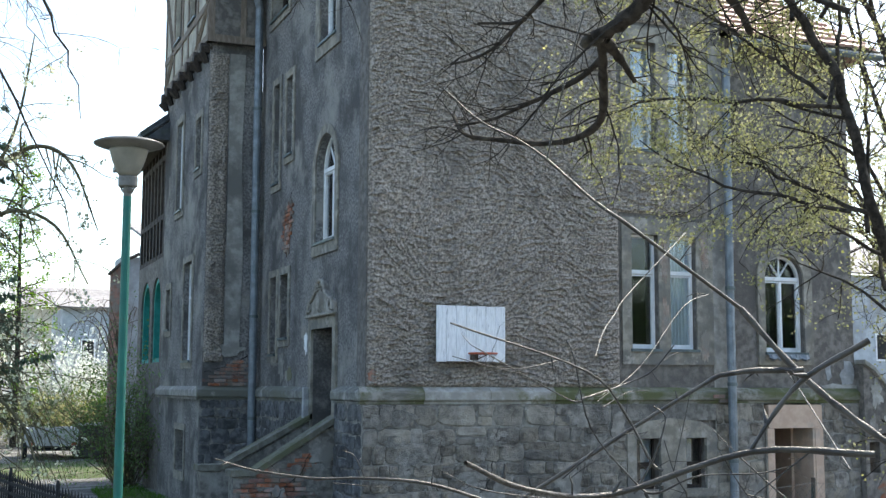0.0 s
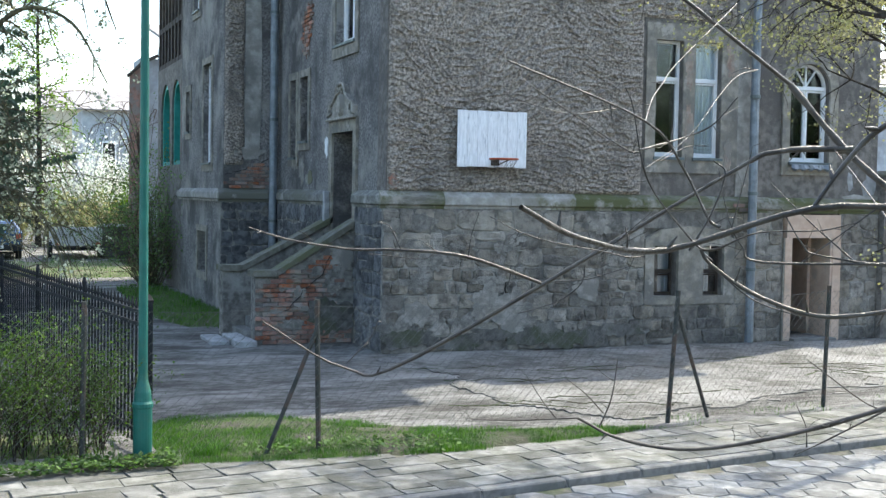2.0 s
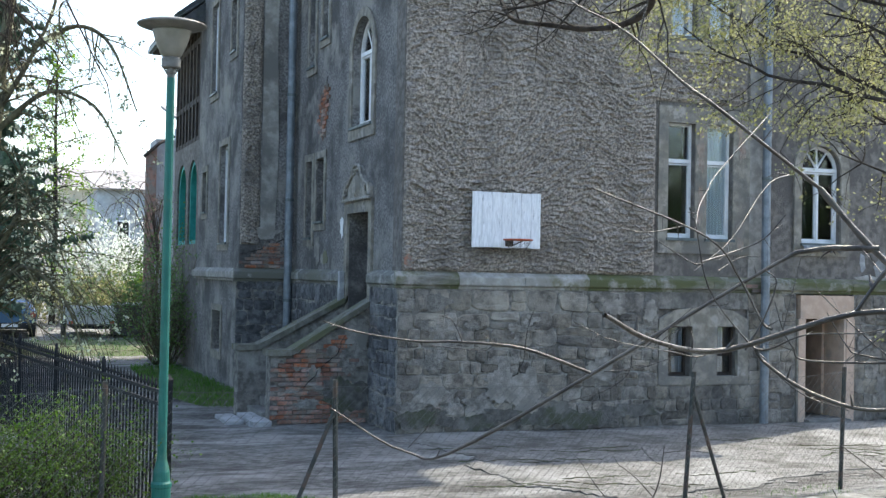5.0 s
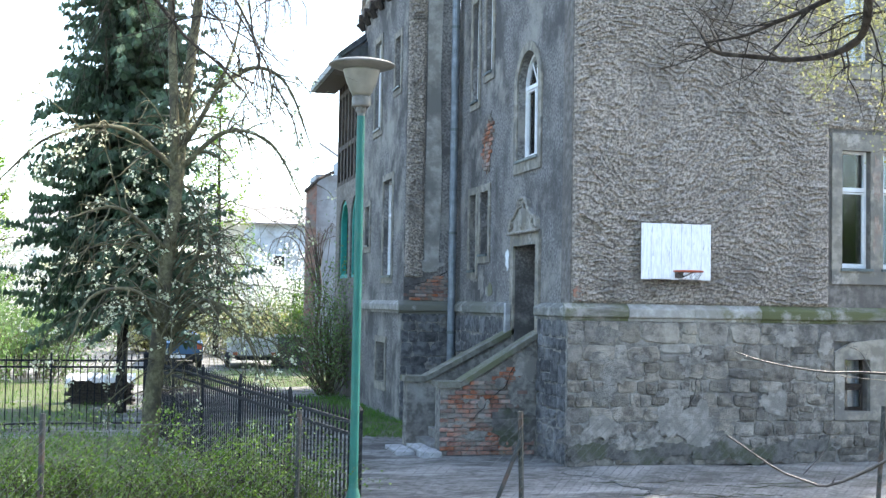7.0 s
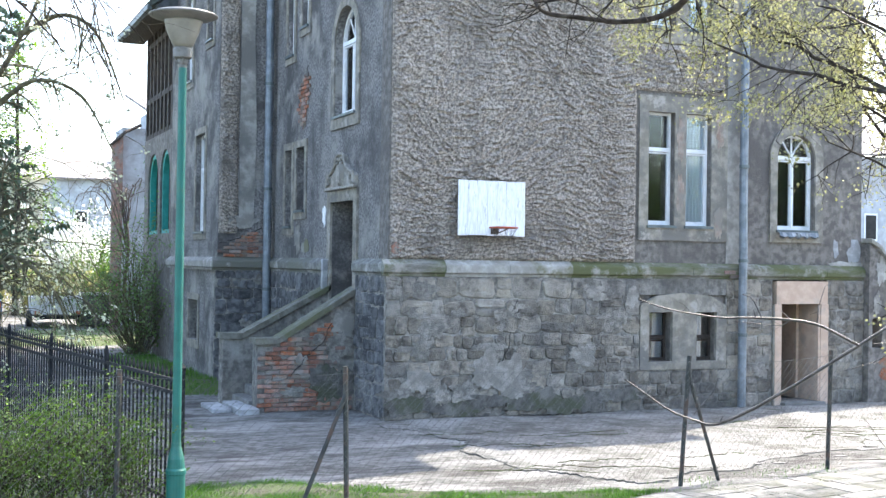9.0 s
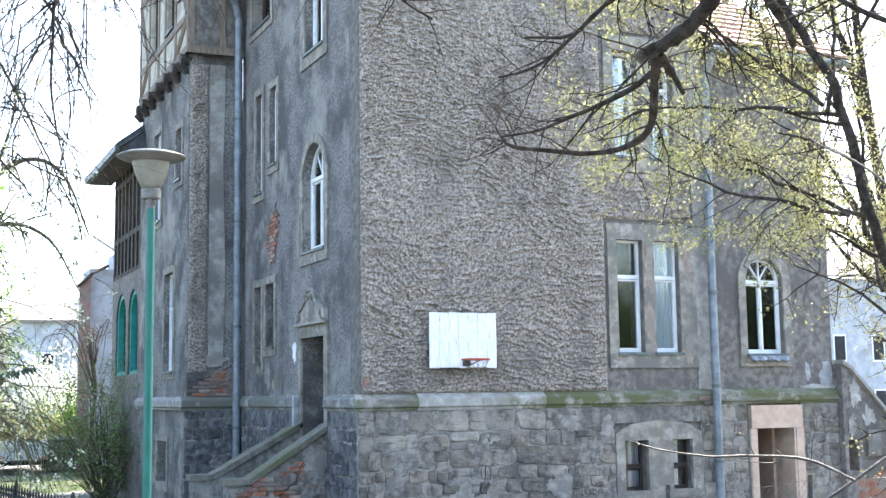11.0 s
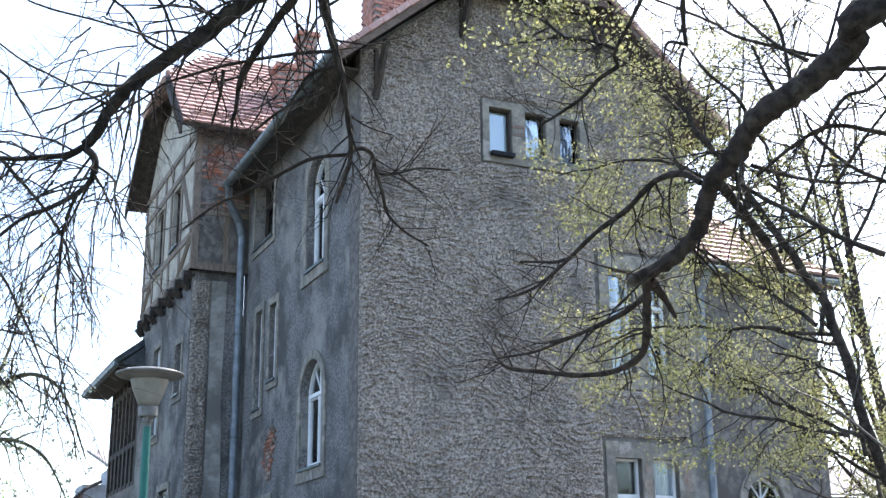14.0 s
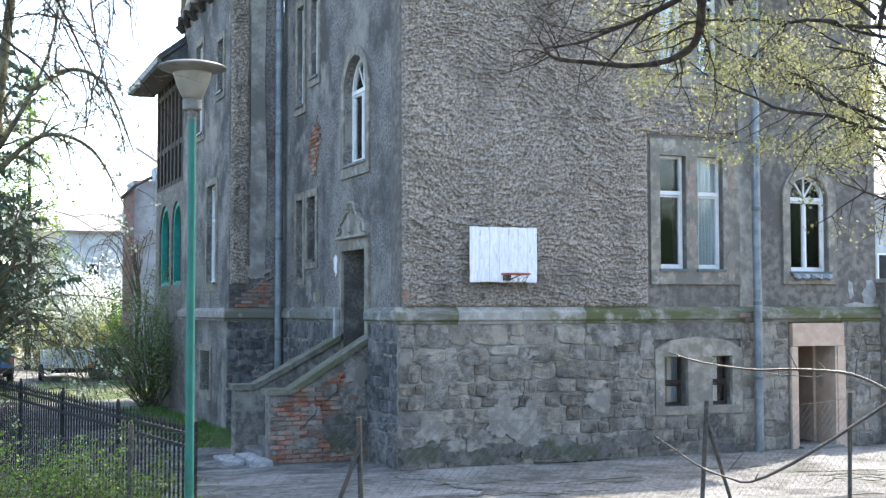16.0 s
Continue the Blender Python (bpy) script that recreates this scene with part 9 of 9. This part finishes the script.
kb = thing("kerb", "worn stone kerb along the road", "kerb", "", "structure")
s = -20.0
while s < 20:
    l = r.uniform(0.8, 1.15)
    bm = bmesh.new()
    box(bm, -l / 2 + 0.006, l / 2 - 0.006, -0.065, 0.065, -0.2, 0.0, 0.014)
    ob = part("kerb_stone", bm, M["kerb"], kb)
    ob.matrix_local = Matrix.Translation(street(s + l / 2, KERB_N + 0.06, 0.005 + r.uniform(-0.008, 0.008))) @ ROT @ Matrix.Rotation(r.uniform(-0.008, 0.008), 4, "Z")
    s += l
road = thing("road", "road of pale hexagonal concrete blocks with dark joints", "road", "", "structure")
bm = bmesh.new()
bm.faces.new([bm.verts.new(street(s, n, -0.080)) for s, n in ((-60, KERB_N - 0.012), (-60, -13.5), (60, -13.5), (60, KERB_N - 0.012))][::-1])
part("bedding", bm, M["joint"], road)
HEXR = 0.20
HX = [block_mesh("road_block", [(HEXR * 0.985 * (1 + r.uniform(-.03, .03)) * math.cos(k * math.pi / 3), HEXR * 0.985 * (1 + r.uniform(-.03, .03)) * math.sin(k * math.pi / 3)) for k in range(6)], 0.05, M["hex"], 0.018) for k in range(6)]
made = 0
fv, ff = [], []
for j in range(14):
    for i in range(-70, 70):
        s = i * 1.5 * HEXR
        n = KERB_N - 0.21 - j * math.sqrt(3) * HEXR - (math.sqrt(3) / 2 * HEXR if i % 2 else 0)
        mt = Matrix.Translation(street(s, n, -0.118 + r.uniform(-0.004, 0.004))) @ ROT @ Matrix.Rotation(r.uniform(-0.02, 0.02), 4, "Z") @ Matrix.Rotation(r.uniform(-0.01, 0.01), 4, "X")
        if j < 5 and -5.5 < s < 6.5 and made < 300:
            ob = new("road_block", r.choice(HX))
            ob.parent = road
            ob.matrix_local = mt
            made += 1
        elif abs(s) < 14:
            me = r.choice(HX)
            k = len(fv)
            fv += [mt @ v.co for v in me.vertices]
            ff += [tuple(q + k for q in p.vertices) for p in me.polygons]
M["hex_stuff"] = surf("road_block_far", (0.20, 0.198, 0.19), (0.27, 0.268, 0.26), 6, 0.85, 0.6, 45, (0.145, 0.142, 0.138), 1.8, island=0.2)
tagged(mesh_ob("road_blocks", fv, ff, M["hex_stuff"], road), "", "", "", "stuff")


# ---- yard: broken concrete edge and cracks ----
def ground_z(x, y):
    s, n = Vector((x, y, 0)).dot(SD), Vector((x, y, 0)).dot(SN)
    return 0.035 * noise.noise(Vector((s * 0.5, n * 0.9, 0))) + 0.02 * noise.noise(Vector((s * 1.7, n * 2.3, 3)))


APRON = [(-0.35, -0.13), (-0.35, -0.75), (0.05, -1.6), (-0.05, -3.3), (-0.2, -4.7), (0.35, -5.7), (0.9, -6.1), (2.2, -5.75), (4.4, -5.0), (9.5, -4.1), (13.0, -3.4), (13.0, -0.22), (9.4, -0.13)]


def in_apron(x, y):
    q, f = Vector((x * 1.3, y * 1.3, 7)), Vector((x * 4.5, y * 4.5, 3))
    dy = 0.25 * noise.noise(q + Vector((5, 0, 0))) + 0.12 * noise.noise(f) if y < -0.5 else 0.0
    return inside((x + 0.3 * noise.noise(q) + 0.15 * noise.noise(f + Vector((0, 0, 9))), y + dy), APRON)


def yard_z(x, y):
    return ground_z(x, y) + (0.014 if in_apron(x, y) else 0.0)


# old concrete apron along the wall: one ragged plate with a low broken edge
av, af, cell = [], [], {}
STEP = 0.085
for i in range(int(13.6 / STEP)):
    for j in range(int(6.4 / STEP)):
        x, y = -0.5 + i * STEP, -6.4 + j * STEP
        if in_apron(x, y):
            cell[i, j] = len(av)
            av.append((x, y, ground_z(x, y) + 0.014 + 0.005 * noise.noise(Vector((x * 2.5, y * 2.5, 1)))))
for i, j in list(cell):
    q = [(i, j), (i + 1, j), (i + 1, j + 1), (i, j + 1)]
    if all(c in cell for c in q):
        af.append([cell[c] for c in q])
edges = {}
for f in af:
    for k in range(4):
        e = tuple(sorted((f[k], f[(k + 1) % 4])))
        edges[e] = edges.get(e, 0) + 1
for f in list(af):
    for k in range(4):
        a, b = f[k], f[(k + 1) % 4]
        if edges[tuple(sorted((a, b)))] == 1:
            n0 = len(av)
            av += [(av[b][0], av[b][1], av[b][2] - 0.08), (av[a][0], av[a][1], av[a][2] - 0.08)]
            af.append([b, a, n0 + 1, n0])
tagged(mesh_ob("concrete_apron", av, af, M["apron"]), "worn cracked grey concrete apron along the house", "pavement", "", "structure")
r = random.Random(141)
for k in range(6):
    x = 1.2 + 1.1 * k + r.uniform(-0.25, 0.25)
    y = -5.75 + 0.165 * (x - 1.2) + r.uniform(-0.3, 0.35)
    lx, ly = r.uniform(0.05, 0.15), r.uniform(0.025, 0.06)
    nn = r.randint(5, 7)
    lp = [(lx * r.uniform(0.7, 1.1) * math.cos(i * math.tau / nn), ly * r.uniform(0.7, 1.1) * math.sin(i * math.tau / nn)) for i in range(nn)]
    sh = thing("concrete_shard", "flat broken piece of pale concrete on the dirt", "rubble", "concrete pieces in the yard", at=(x, y, yard_z(x, y) - 0.01))
    ob = new("slab_piece", block_mesh("slab_piece", lp, r.uniform(0.02, 0.03), M["slab_stone"], 0.01))
    ob.parent = sh
    ob.matrix_local = Matrix.Rotation(r.uniform(-0.4, 0.4), 4, "Z") @ Matrix.Rotation(r.uniform(-0.06, 0.06), 4, "X")
gc = thing("yard_cracks", "dark winding cracks in the trodden yard surface", "cracks", "", "structure")
for k in range(18):
    x, y = r.uniform(-1.0, 6.0), r.uniform(-5.4, -1.6)
    pts = []
    for i in range(18):
        x += r.uniform(0.03, 0.13)
        y += r.gauss(-0.015, 0.065)
        pts.append((x, y, yard_z(x, y) + 0.002))
    bm = bmesh.new()
    tube(bm, pts, [0.004 + 0.008 * r.random() for q in pts], 4)
    part("crack", bm, M["verge_soil"], gc)
